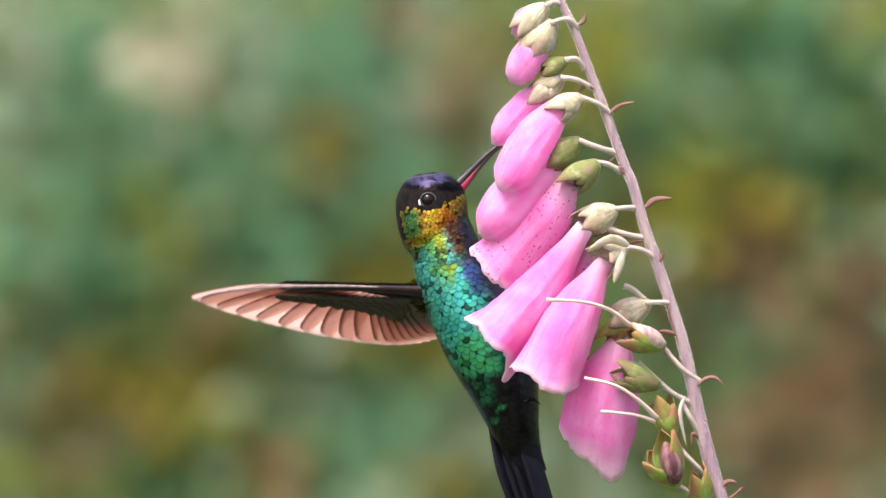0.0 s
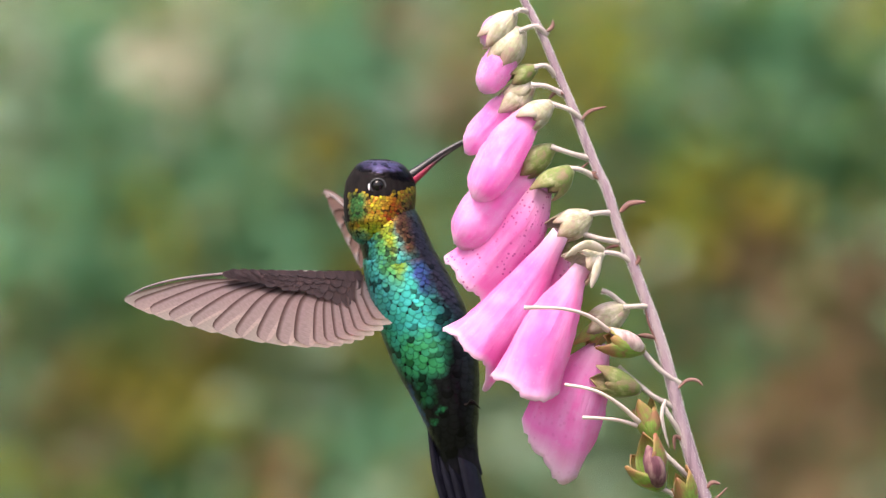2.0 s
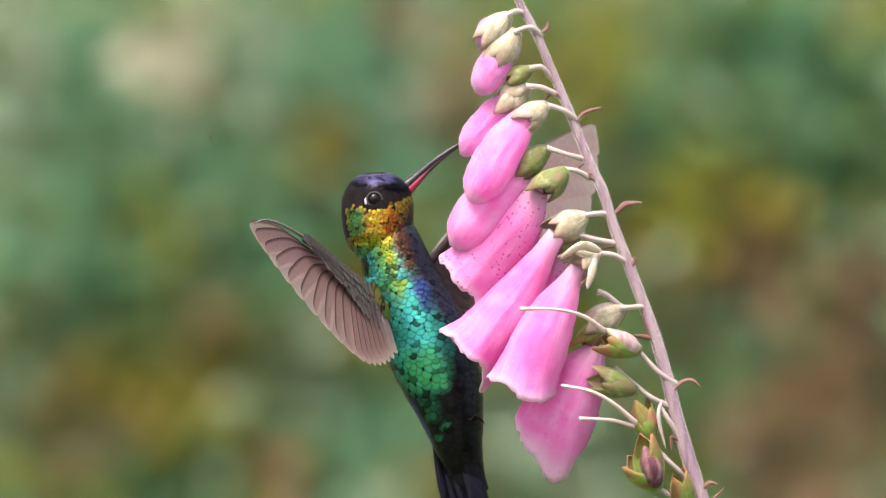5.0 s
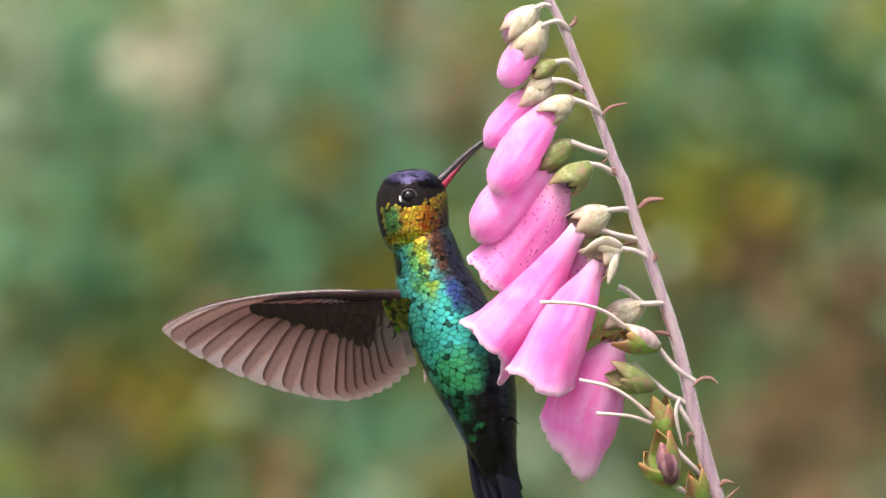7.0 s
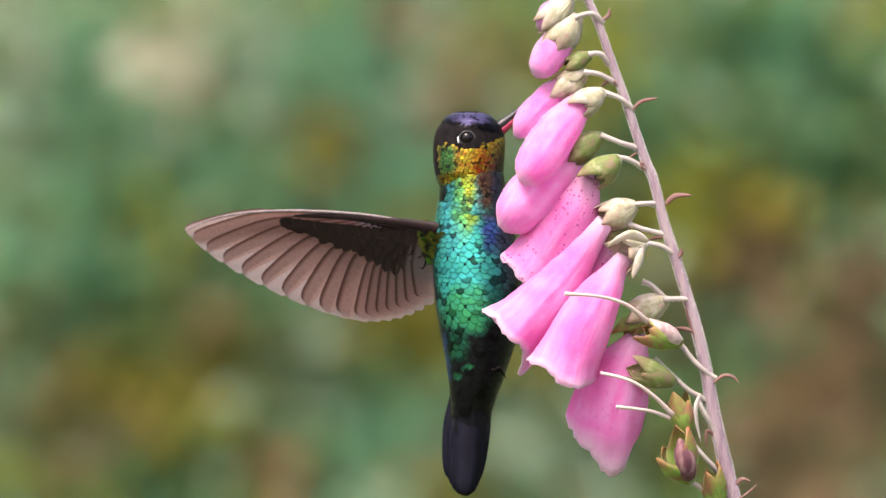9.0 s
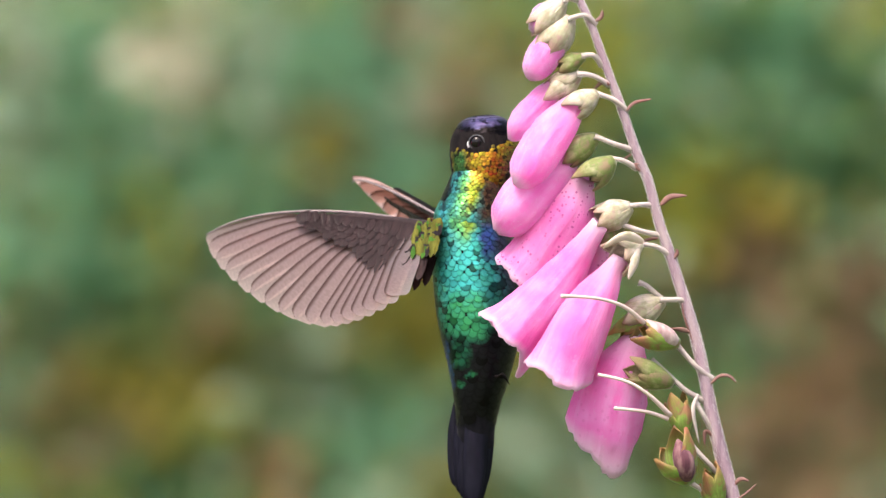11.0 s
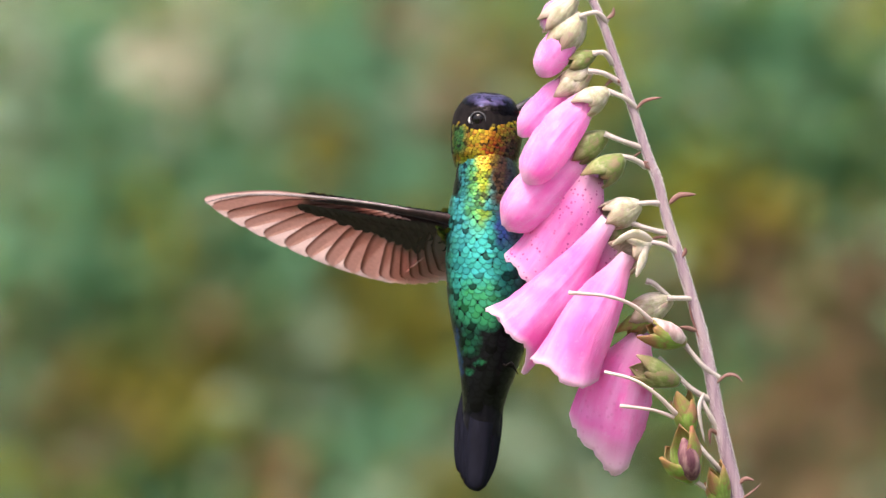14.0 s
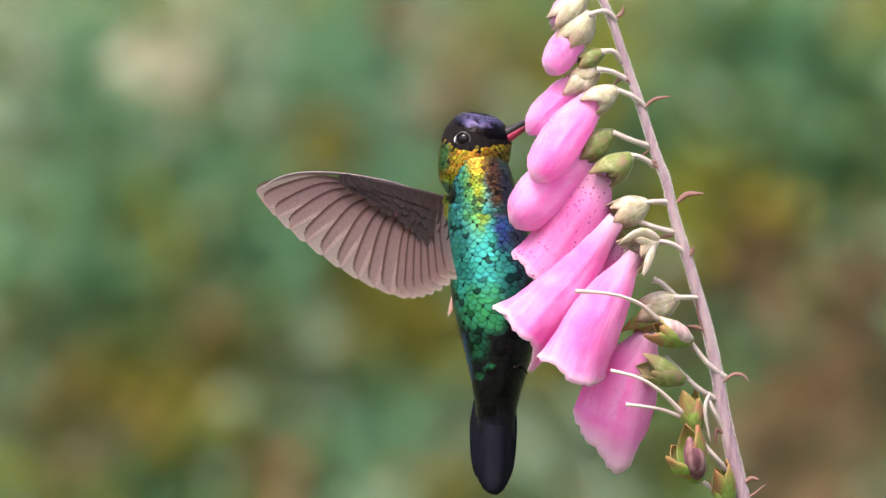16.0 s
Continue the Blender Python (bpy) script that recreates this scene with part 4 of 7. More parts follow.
def ball(centre, rx, ry, rz, n=12, seg=18):
    verts, faces = [centre + Vector((0, 0, rz))], []
    for i in range(1, n):
        p = math.pi * i / n
        verts += [centre + Vector((rx * math.sin(p) * math.cos(2 * math.pi * j / seg), ry * math.sin(p) * math.sin(2 * math.pi * j / seg), rz * math.cos(p))) for j in range(seg)]
    verts.append(centre - Vector((0, 0, rz)))
    faces += [(0, 1 + j, 1 + (j + 1) % seg) for j in range(seg)]
    for i in range(n - 2):
        faces += [(1 + i * seg + j, 1 + (i + 1) * seg + j, 1 + (i + 1) * seg + (j + 1) % seg, 1 + i * seg + (j + 1) % seg) for j in range(seg)]
    last = len(verts) - 1
    faces += [(last, last - seg + (j + 1) % seg, last - seg + j) for j in range(seg)]
    return verts, faces


def build_face():
    for sign in (-1, 1):
        c = on_head(848, 211)
        c.y = sign * 50 * B
        eye = part("eye", mesh("eye", *ball(c, 12 * B, 9.5 * B, 12 * B), [EYEBALL]), head, "glossy dark round eye")
        ring, _f2, _u2 = tube([c + Vector((math.cos(i * math.pi / 6) * 13.5 * B, sign * 4.2 * B, math.sin(i * math.pi / 6) * 12.5 * B)) for i in range(13)], [1.6 * B, 1.6 * B], 30, 6)
        part("eyelid", mesh("eyelid", ring, _f2, [LID]), head, "grey bare eye ring")
        w = on_head(833, 214)
        w.y = sign * 51 * B
        part("eye_spot", mesh("eye_spot", *ball(w, 2.8 * B, 4.4 * B, 6.5 * B), [WHITE]), head, "white spot behind the eye")
    root, way = on_head(895, 205), Vector((math.cos(radians(36)), 0, math.sin(radians(36))))
    up = Vector((-way.z, 0, way.x))
    line = [root - way * 12 * B + up * 3 * B, root + way * 40 * B + up * 4.5 * B, root + way * 90 * B + up * 4.5 * B, root + way * 146 * B - up * 2 * B]
    part("upper_bill", mesh("upper_bill", *tube(line, [13 * B, 10.5 * B, 7.6 * B, 6 * B, 5 * B, 4 * B, 1.8 * B], 24, 10)[:2], [BEAK]), head, "slim black upper bill")
    line = [q - up * g * B for q, g in zip(line, (9, 7.5, 5, 2.2))]
    part("lower_bill", mesh("lower_bill", *tube(line, [12.5 * B, 10 * B, 6.8 * B, 4.4 * B, 3.4 * B, 2.6 * B, 1.0 * B], 24, 10)[:2], [BILL]), head, "red-based lower bill")


build_face()


def feather_mesh(name, pts, width, mat, n=12, skew=0.38, camber=0.10, taper=0.72):
    """A flight feather along a line in the wing's plane: narrow at the root, round at the tip, the shaft off centre."""
    line = spline(pts, n)
    verts, faces, uvs = [], [], []
    for i, q in enumerate(line):
        f = i / n
        tan = (line[min(i + 1, n)] - line[max(i - 1, 0)]).normalized()
        across = Vector((tan.z, 0, -tan.x))
        wide = width * (0.35 + 0.65 * min(1.0, f / 0.45)) * (1 - max(0.0, (f - taper) / (1.001 - taper)) ** 2.6) ** 0.5
        for j in range(5):
            u = j / 4
            off = (u - skew) * wide
            verts.append(q + across * off + Vector((0, -camber * wide * (1 - (2 * u - 1) ** 2) + 0.0, 0)))
            uvs.append((u, f))
    for i in range(n):
        faces += [(i * 5 + j, i * 5 + j + 1, i * 5 + j + 6, i * 5 + j + 5) for j in range(4)]
    return mesh(name, verts, faces, [mat], uvs=uvs)


def wing_at(u, v, d=0.0):
    """Along the span and across the chord, in grid cells."""
    return Vector((u * B, d, -v * B))


def build_wing(label):
    arm = joined(tube([wing_at(-14, 12), wing_at(50, -4), wing_at(130, -17), wing_at(210, -26), wing_at(280, -28)], [17 * B, 11 * B, 8 * B, 6 * B, 2 * B], 26, 10, flat=0.6))
    wing = part("wing", mesh("wing", *arm[:2], [COVERT]), hummingbird, label)
    edge = tube([wing_at(70, -15), wing_at(140, -27), wing_at(215, -35), wing_at(300, -39), wing_at(385, -35), wing_at(450, -22), wing_at(502, 0)], [1.2 * B, 2.6 * B, 2.8 * B, 2.6 * B, 2.2 * B, 1.8 * B, 0.8 * B], 30, 8)
    part("leading_edge", mesh("leading_edge", *edge[:2], [EDGE]), wing, "pale grey-lilac leading edge")
    tips = [(505, 2), (493, 22), (471, 45), (443, 69), (410, 94), (374, 118), (336, 140), (299, 158), (263, 172), (229, 181)]
    for i, (u, v) in enumerate(tips):
        f = i / 9
        root = (205 - 108 * f, -18 + 20 * f)
        bow = (0.5 * (root[0] + u) + 8, 0.5 * (root[1] + v) - 19 + 8 * f)
        m = feather_mesh("primary_feather", [wing_at(*root, 0.0), wing_at(*bow, 0.0), wing_at(u, v, 0.0)], (49 + 25 * f) * B, QUILL, n=20, skew=0.35 if i else 0.25, camber=0.05, taper=0.82)
        part("primary_feather", m, wing, "" if i else "narrow outermost flight feather", place=(0, 0.00022 * (i - 5), 0))
    for i in range(7):
        f = i / 6
        root = (97 - 64 * f, 4 + 10 * f)
        tip = (196 - 138 * f, 185 - 4 * f - 42 * f * f)
        bow = (0.5 * (root[0] + tip[0]) + 5, 0.5 * (root[1] + tip[1]))
        part("secondary_feather", feather_mesh("secondary_feather", [wing_at(*root), wing_at(*bow), wing_at(*tip)], 56 * B, QUILL, n=20, camber=0.05, taper=0.86), wing,
             place=(0, 0.0002 * (i + 5), 0))
    # rows of short dark feathers cover the roots, on both faces
    for face in (-1, 1):
        rnd = random.Random(21)
        for row, (reach, count) in enumerate(((122, 22), (92, 20), (62, 18), (36, 16))):
            for i in range(count):
                f = i / (count - 1)
                u0, v0 = 8 + 262 * f, 4 - 27 * f
                ln = reach * (0.94 - 0.66 * f) * rnd.uniform(0.88, 1.12)
                lean = 0.05 + 1.42 * f
                tip = (u0 + ln * math.sin(lean), v0 + ln * math.cos(lean))
                part("covert", feather_mesh("covert", [wing_at(u0, v0), wing_at(0.5 * (u0 + tip[0]) + 2, 0.5 * (v0 + tip[1])), wing_at(*tip)], 23 * B, COVERT, n=8, skew=0.5, camber=0.04, taper=0.4),
                     wing, place=(0, face * (0.0017 + 0.00012 * row + 0.00004 * (i % 3)), 0))
        # wispy olive feathers at the shoulder
        verts, faces, slots = [], [], []
        for i in range(110):
            u0, v0 = rnd.uniform(-18, 34), rnd.uniform(-6, 50)
            ln, lean = rnd.uniform(14, 24), rnd.uniform(-0.2, 0.6)
            w_, k = rnd.uniform(4.5, 7.0), len(verts)
            lift = face * (0.0024 + 0.0005 * rnd.random() + 0.0008 * max(0, 1 - u0 / 60))
            dx, dv = math.sin(lean), math.cos(lean)
            for s, e in ((-0.5, 0.0), (-1, 0.45), (-0.7, 0.8), (0, 1.0), (0.7, 0.8), (1, 0.45), (0.5, 0.0)):
                verts.append(wing_at(u0 + dx * e * ln + dv * s * w_, v0 + dv * e * ln - dx * s * w_, lift * (1 - 0.3 * e)))
            faces.append(tuple(range(k, k + 7)))
            slots.append(rnd.choice((0, 0, 0, 0, 1, 2)))
        tagged(part("shoulder_plumage", mesh("shoulder_plumage", verts, faces, [FLANK, TINTS["lime"], TINTS["dusk"]], slots, uvs=[(0.25, 0.0)] * len(verts)), wing, "wispy olive and yellow-green shoulder plumage"), kind="stuff")
    return wing


near_wing = build_wing("brown translucent wing spread in flight")
far_wing = build_wing("brown translucent wing spread in flight")


def build_tail():
    tail = part("tail", mesh("tail", *tube([on_bird(868, 640), on_bird(865, 690), on_bird(862, 745)], [30 * B, 31 * B, 18 * B, 6 * B], 12, 14, flat=0.55)[:2], [BLACK]),
                hummingbird, "blue-black tail")
    blades = ((-30, 6, 836, 826, 36, 0.004), (-20, 3, 843, 840, 38, 0.002), (18, 6, 873, 832, 36, 0.004), (11, 3, 867, 844, 38, 0.002), (-12, 0, 848, 850, 42, 0.0), (4, 0, 860, 853, 42, -0.0012), (-4, 0, 853, 852, 42, -0.0028))
    for dx, dd, tx, ty, wd, dep in blades:
        pts = [on_bird(872 + dx * 0.9, 645, dep), on_bird(866 + dx, 735, dep), on_bird(tx, ty, dep)]
        part("tail_feather", feather_mesh("tail_feather", pts, wd * B, TAIL, n=14, skew=0.5, camber=0.12, taper=0.62), tail, solid=0.0002)
    return tail


tail = build_tail()


def build_feet():
    for sign, (x, y) in ((-1, (922, 632)), (1, (910, 640))):
        base = on_bird(x - 30, y - 10, sign * 0.003 - 0.003)
        chunks = [tube([base, base + Vector((12 * B, -0.001, -8 * B))], [4 * B, 3 * B], 4, 6)]
        hub = base + Vector((12 * B, -0.001, -8 * B))
        for k in range(3):
            end = hub + Vector(((16 + 3 * k) * B, (k - 1) * 0.0012, (4 - 7 * k) * B))
            chunks.append(tube([hub, hub.lerp(end, 0.6) + Vector((0, 0, 4 * B)), end - Vector((0, 0, 4 * B))], [2.4 * B, 2.0 * B, 0.6 * B], 8, 6))
        part("foot", mesh("foot", *joined(*chunks)[:2], [BLACK]), hummingbird, "small black clawed foot")


build_feet()

# ---- light rain: single drops that fall past ----
rain = []


def build_rain():
    rnd = random.Random(19)
    v, f = ball(Vector((0, 0, 0)), 2.2 * G, 2.2 * G, 7.5 * G, 8, 10)
    me = mesh("raindrop", v, f, [WATER])
    for i in range(34):
        t0 = 0.3 + 15.4 * i / 33 + rnd.uniform(-0.2, 0.2)
        gx, d, span = rnd.uniform(20, 1540), rnd.choice((-0.12, -0.06, 0.08, 0.12)), rnd.uniform(0.35, 0.5)
        if 640 < gx < 1320:
            gx = gx - 620 if gx < 980 else gx + 260
        drop = tagged(new("raindrop", me), "falling clear drop of rain", "raindrop", "falling raindrops")
        top, low = at(gx + 30, -160, d), at(gx, 1060, d)
        t1 = min(15.9, t0 + span)
        rain.append((drop, [(0.0, Matrix.Translation(top + Vector((0, 0, 0.001)))), (max(0.04, t0), Matrix.Translation(top)), (t1, Matrix.Translation(low)), (16.0, Matrix.Translation(low - Vector((0, 0, 0.001))))]))


build_rain()


def motions():
    # the stem sways, its bells nod, the bird hovers and beats its wings
    walk(flower_spike, [
        (0, pose(0.00000, 0, 1.00105, 0, 0.00, 0)), (0.5, pose(0.00028, 0, 1.00106, 0, -0.56, 0)),
        (1, pose(0.00018, 0, 1.00126, 0, -0.55, 0)), (1.5, pose(-0.00055, 0, 1.00110, 0, -0.96, 0)),
        (2, pose(0.00101, 0, 1.00131, 0, -1.95, 0)), (2.5, pose(-0.00041, 0, 1.00094, 0, -1.63, 0)),
        (3, pose(0.00052, 0, 1.00113, 0, -1.98, 0)), (3.5, pose(0.00045, 0, 1.00121, 0, -2.00, 0)),
        (4, pose(0.00055, 0, 1.00132, 0, -2.21, 0)), (6.5, pose(0.00117, 0, 1.00127, 0, -1.92, 0)),
        (7, pose(0.00104, 0, 1.00125, 0, -0.74, 0)), (7.5, pose(0.00160, 0, 1.00124, 0, -0.20, 0)),
        (8, pose(-0.00046, 0, 1.00104, 0, 0.39, 0)), (8.5, pose(0.00150, 0, 1.00121, 0, 0.57, 0)),
        (9, pose(-0.00018, 0, 1.00112, 0, 1.38, 0)), (11.5, pose(0.00155, 0, 1.00136, 0, 0.55, 0)),
        (12, pose(0.00029, 0, 1.00113, 0, 0.59, 0)), (12.5, pose(0.00137, 0, 1.00136, 0, 0.52, 0)),
        (13, pose(0.00057, 0, 1.00120, 0, 0.74, 0)), (13.5, pose(0.00019, 0, 1.00115, 0, 1.12, 0)),
        (14, pose(0.00050, 0, 1.00127, 0, 1.45, 0)), (14.5, pose(0.00057, 0, 1.00137, 0, 1.79, 0)),
        (15, pose(0.00169, 0, 1.00146, 0, 1.78, 0)), (15.5, pose(0.00071, 0, 1.00135, 0, 2.29, 0)),
        (16, pose(0.00064, 0, 1.00127, 0, 1.92, 0)),
    ])
    walk(low_bell, [(t, pose(*LOW_PIVOT, 0, a, 0)) for t, a in (
        (0, 0), (0.5, -1), (1, 11), (1.5, 12.5), (2, 14), (3, 16.5), (4, 17), (6.5, 16), (7, 11), (8, 7), (9, 6), (12, 4.5), (13, 5), (14, 6), (14.5, 7), (16, 7.5))])
    walk(side_bell, [(t, pose(*SIDE_PIVOT, 0, a, 0)) for t, a in (
        (0, 0), (1.5, 1), (3, 2), (4, 2.5), (6.5, 1), (7, -3), (8, -6), (9, -9), (12, -8), (14, -9), (16, -9))])
    walk(hummingbird, [
        (0, pose(0.00660, 0.040, 1.18569, 0, -20.30, 0)), (0.5, pose(0.00358, 0.040, 1.18569, 0, -18.00, 0)),
        (1, pose(-0.00151, 0.040, 1.18638, 0, -19.00, 0)), (1.5, pose(-0.00468, 0.040, 1.18638, 0, -16.50, 0)),
        (2, pose(-0.00633, 0.040, 1.18569, 0, -16.50, 0)), (2.5, pose(-0.00853, 0.040, 1.18431, 0, -17.00, 0)),
        (3, pose(-0.00798, 0.040, 1.18362, 0, -17.00, 0)), (3.5, pose(-0.00674, 0.040, 1.18225, 0, -18.50, 0)),
        (4, pose(-0.00743, 0.040, 1.18294, 0, -19.00, 0)), (6.5, pose(-0.00041, 0.040, 1.17950, 0, -16.00, 0)),
        (7, pose(0.00206, 0.040, 1.18156, 0, -18.50, 0)), (7.5, pose(0.00619, 0.040, 1.18500, 0, -13.50, 0)),
        (8, pose(0.00771, 0.040, 1.19188, 0, -2.50, 0)), (8.5, pose(0.00702, 0.040, 1.19601, 0, 1.00, 0)),
        (9, pose(0.00798, 0.040, 1.19670, 0, 1.20, 0)), (11.5, pose(0.00771, 0.040, 1.19463, 0, -1.50, 0)),
        (12, pose(0.00771, 0.040, 1.19436, 0, -2.20, 0)), (12.5, pose(0.00908, 0.040, 1.19257, 0, -4.00, 0)),
        (13, pose(0.00977, 0.040, 1.19326, 0, 0.00, 0)), (13.5, pose(0.01101, 0.040, 1.19532, 0, -0.80, 0)),
        (14, pose(0.01101, 0.040, 1.19780, 0, 1.50, 0)), (14.5, pose(0.01156, 0.040, 1.20014, 0, 0.00, 0)),
        (15, pose(0.01252, 0.040, 1.19904, 0, 0.50, 0)), (15.5, pose(0.01280, 0.040, 1.19835, 0, -2.00, 0)),
        (16, pose(0.01156, 0.040, 1.19697, 0, -2.60, 0)),
    ])
    walk(head, [
        (0, pose(0.00331, 0.00000, 0.02832, 0.1, 11.3, 3.0)), (0.5, pose(-0.00160, 0.00000, 0.03053, 0.0, 15.0, 3.0)),
        (1, pose(0.00259, 0.00000, 0.03182, 0.1, 17.0, 3.0)), (1.5, pose(0.00384, 0.00000, 0.03098, 0.0, 16.5, 3.0)),
        (2, pose(0.00310, 0.00000, 0.03084, 0.0, 17.5, 3.0)), (2.5, pose(0.00397, 0.00000, 0.03034, 0.0, 20.0, 3.0)),
        (3, pose(0.00225, 0.00000, 0.02987, 0.0, 20.0, 3.0)), (3.5, pose(0.00144, 0.00000, 0.03170, 0.0, 18.5, 3.0)),
        (4, pose(0.00321, 0.00000, 0.03146, 0.0, 17.0, 3.0)), (6.5, pose(0.00229, 0.00000, 0.03355, 0.0, 10.0, 3.0)),
        (7, pose(0.00387, 0.00000, 0.03307, 0.0, 10.5, 3.0)), (7.5, pose(0.00324, 0.00000, 0.03361, 0.0, 3.5, 3.0)),
        (8, pose(0.00138, 0.00000, 0.03360, 0.0, -4.5, -6.0)), (8.5, pose(0.00096, 0.00000, 0.03209, 0.0, -4.0, -2.0)),
        (9, pose(0.00087, 0.00000, 0.03127, 0.0, -2.2, 3.0)), (11.5, pose(0.00663, 0.00000, 0.03259, 0.0, -6.5, -13.0)),
        (12, pose(0.00463, 0.00000, 0.03304, 0.0, -9.8, -16.0)), (12.5, pose(0.00380, 0.00000, 0.03393, 0.0, -5.0, -11.0)),
        (13, pose(0.00141, 0.00000, 0.03420, 0.0, -10.0, -9.0)), (13.5, pose(0.00225, 0.00000, 0.03461, 0.0, -5.2, -9.0)),
        (14, pose(0.00217, 0.00000, 0.03456, 0.0, 1.5, -12.0)), (14.5, pose(0.00323, 0.00000, 0.03259, 0.0, 5.0, -12.0)),
        (15, pose(0.00213, 0.00000, 0.03273, 0.0, 6.5, -13.0)), (15.5, pose(0.00267, 0.00000, 0.03183, 0.0, 10.0, -15.0)),
        (16, pose(0.00116, 0.00000, 0.03008, 0.0, 11.6, -20.0)),
    ])
    walk(neck, [(t, pose(*on_bird(862, 352), 0, a, 0)) for t, a in (
        (0, 2.7), (0.5, -16.2), (1, -1.3), (1.5, 3.1), (2, 0.3), (2.5, 3.1), (3, -3.3), (3.5, -5.5), (4, 0.8), (6.5, -1.1), (7, 3.9), (7.5, 3.2), (8, -1.1),
        (8.5, -2.5), (9, -3.0), (11.5, 17.8), (12, 12.9), (12.5, 7.6), (13, 1.1), (13.5, 2.4), (14, 0.2), (14.5, 3.2), (15, -0.7), (15.5, 0.5), (16, -5.2))])
    walk(tail, [(t, pose(0, 0, 0, 0, 0, a)) for t, a in ((0, 40), (4, 38), (6.5, 34), (7, 34), (7.5, 24), (8, 8), (9, 4), (12, 10), (13, 6), (16, 0))])
    walk(near_wing, [
        (0, pose(-0.00838, -0.00300, 0.00777, -52.3, -14.5, 145.8)), (0.05, pose(-0.00818, -0.00300, 0.00903, -16.2, 2.9, -169.9)),
        (0.1, pose(-0.00826, -0.00300, 0.01073, 21.1, -12.5, -125.6)), (0.2, pose(-0.00826, -0.00300, 0.01073, -54.9, -20.1, -126.6)),
        (0.3, pose(-0.00826, -0.00300, 0.01073, -22.2, -10.6, -130.4)), (0.35, pose(-0.00826, -0.00300, 0.01073, 6.5, -25.4, -174.2)),
        (0.4, pose(-0.00826, -0.00300, 0.01073, 38.2, -16.1, 139.7)), (0.5, pose(-0.00732, -0.00300, 0.00993, -32.0, -10.6, 155.1)),
        (0.55, pose(-0.00770, -0.00300, 0.01026, 11.7, -10.9, 152.3)), (0.6, pose(-0.00826, -0.00300, 0.01073, 55.6, -9.7, 149.7)),
        (0.65, pose(-0.00826, -0.00300, 0.01073, -3.2, -28.5, -178.1)), (0.7, pose(-0.00826, -0.00300, 0.01073, -62.7, -11.1, -144.8)),
        (0.75, pose(-0.00826, -0.00300, 0.01073, -22.3, -10.7, -135.5)), (0.8, pose(-0.00826, -0.00300, 0.01073, 18.2, -16.3, -128.0)),
        (0.9, pose(-0.00826, -0.00300, 0.01073, -50.4, -18.0, -129.7)), (1, pose(-0.00743, -0.00300, 0.01314, 0.5, -13.8, -123.6)),
        (1.1, pose(-0.00826, -0.00300, 0.01073, 22.6, -8.4, -138.6)), (1.2, pose(-0.00826, -0.00300, 0.01073, -48.1, -11.7, -144.8)),
        (1.25, pose(-0.00826, -0.00300, 0.01073, 1.6, -25.7, -176.8)), (1.3, pose(-0.00826, -0.00300, 0.01073, 51.0, -11.1, 151.5)),
        (1.35, pose(-0.00826, -0.00300, 0.01073, -3.2, -23.9, 179.7)), (1.4, pose(-0.00826, -0.00300, 0.01073, -56.7, -9.3, -153.2)),
        (1.45, pose(-0.00722, -0.00300, 0.01036, -17.1, -7.2, -137.0)), (1.5, pose(-0.00618, 0.00500, 0.00998, 22.1, -15.8, -123.1)),
        (1.6, pose(-0.00826, -0.00300, 0.01073, -33.2, -18.5, -133.9)), (1.7, pose(-0.00826, -0.00300, 0.01073, -33.7, -15.2, -120.9)),
        (1.75, pose(-0.00826, -0.00300, 0.01073, 2.4, -29.2, -168.9)), (1.8, pose(-0.00826, -0.00300, 0.01073, 37.3, -13.2, 144.2)),
        (1.85, pose(-0.00826, -0.00300, 0.01073, -5.9, -24.1, 177.6)), (1.9, pose(-0.00826, -0.00300, 0.01073, -47.7, -10.1, -150.6)),
        (1.95, pose(-0.00756, -0.00300, 0.01050, -1.8, -10.3, -150.8)), (2, pose(-0.00687, 0.01000, 0.01028, 44.0, -10.3, -151.1)),
        (2.05, pose(-0.00756, -0.00300, 0.01050, -7.6, -8.8, -153.9)), (2.1, pose(-0.00826, -0.00300, 0.01073, -59.3, -10.0, -156.8)),
        (2.15, pose(-0.00826, -0.00300, 0.01073, -20.7, -5.3, -134.5)), (2.2, pose(-0.00826, -0.00300, 0.01073, 17.1, -15.4, -113.9)),
        (2.3, pose(-0.00826, -0.00300, 0.01073, -20.6, -19.2, -139.7)), (2.4, pose(-0.00826, -0.00300, 0.01073, -43.7, -17.8, -119.2)),
        (2.5, pose(-0.00674, 0.00500, 0.01414, 21.0, -14.5, -149.7)), (2.6, pose(-0.00826, -0.00300, 0.01073, -48.2, -10.5, -149.2)),
        (2.65, pose(-0.00826, -0.00300, 0.01073, 4.9, -27.7, 177.7)), (2.7, pose(-0.00826, -0.00300, 0.01073, 58.7, -12.0, 143.7)),
        (2.75, pose(-0.00826, -0.00300, 0.01073, 1.3, -27.3, 171.4)), (2.8, pose(-0.00826, -0.00300, 0.01073, -56.6, -13.0, -160.3)),
        (2.85, pose(-0.00826, -0.00300, 0.01073, -18.9, -6.4, -135.7)), (2.9, pose(-0.00826, -0.00300, 0.01073, 18.3, -16.2, -112.0)),
        (2.95, pose(-0.00850, -0.00300, 0.01338, 5.2, -6.9, -163.4)), (3, pose(-0.00874, -0.00300, 0.01604, -10.2, -11.1, 145.0)),
        (3.05, pose(-0.00850, -0.00300, 0.01338, -22.3, -20.3, -169.8)), (3.1, pose(-0.00826, -0.00300, 0.01073, -37.8, -18.2, -122.8)),
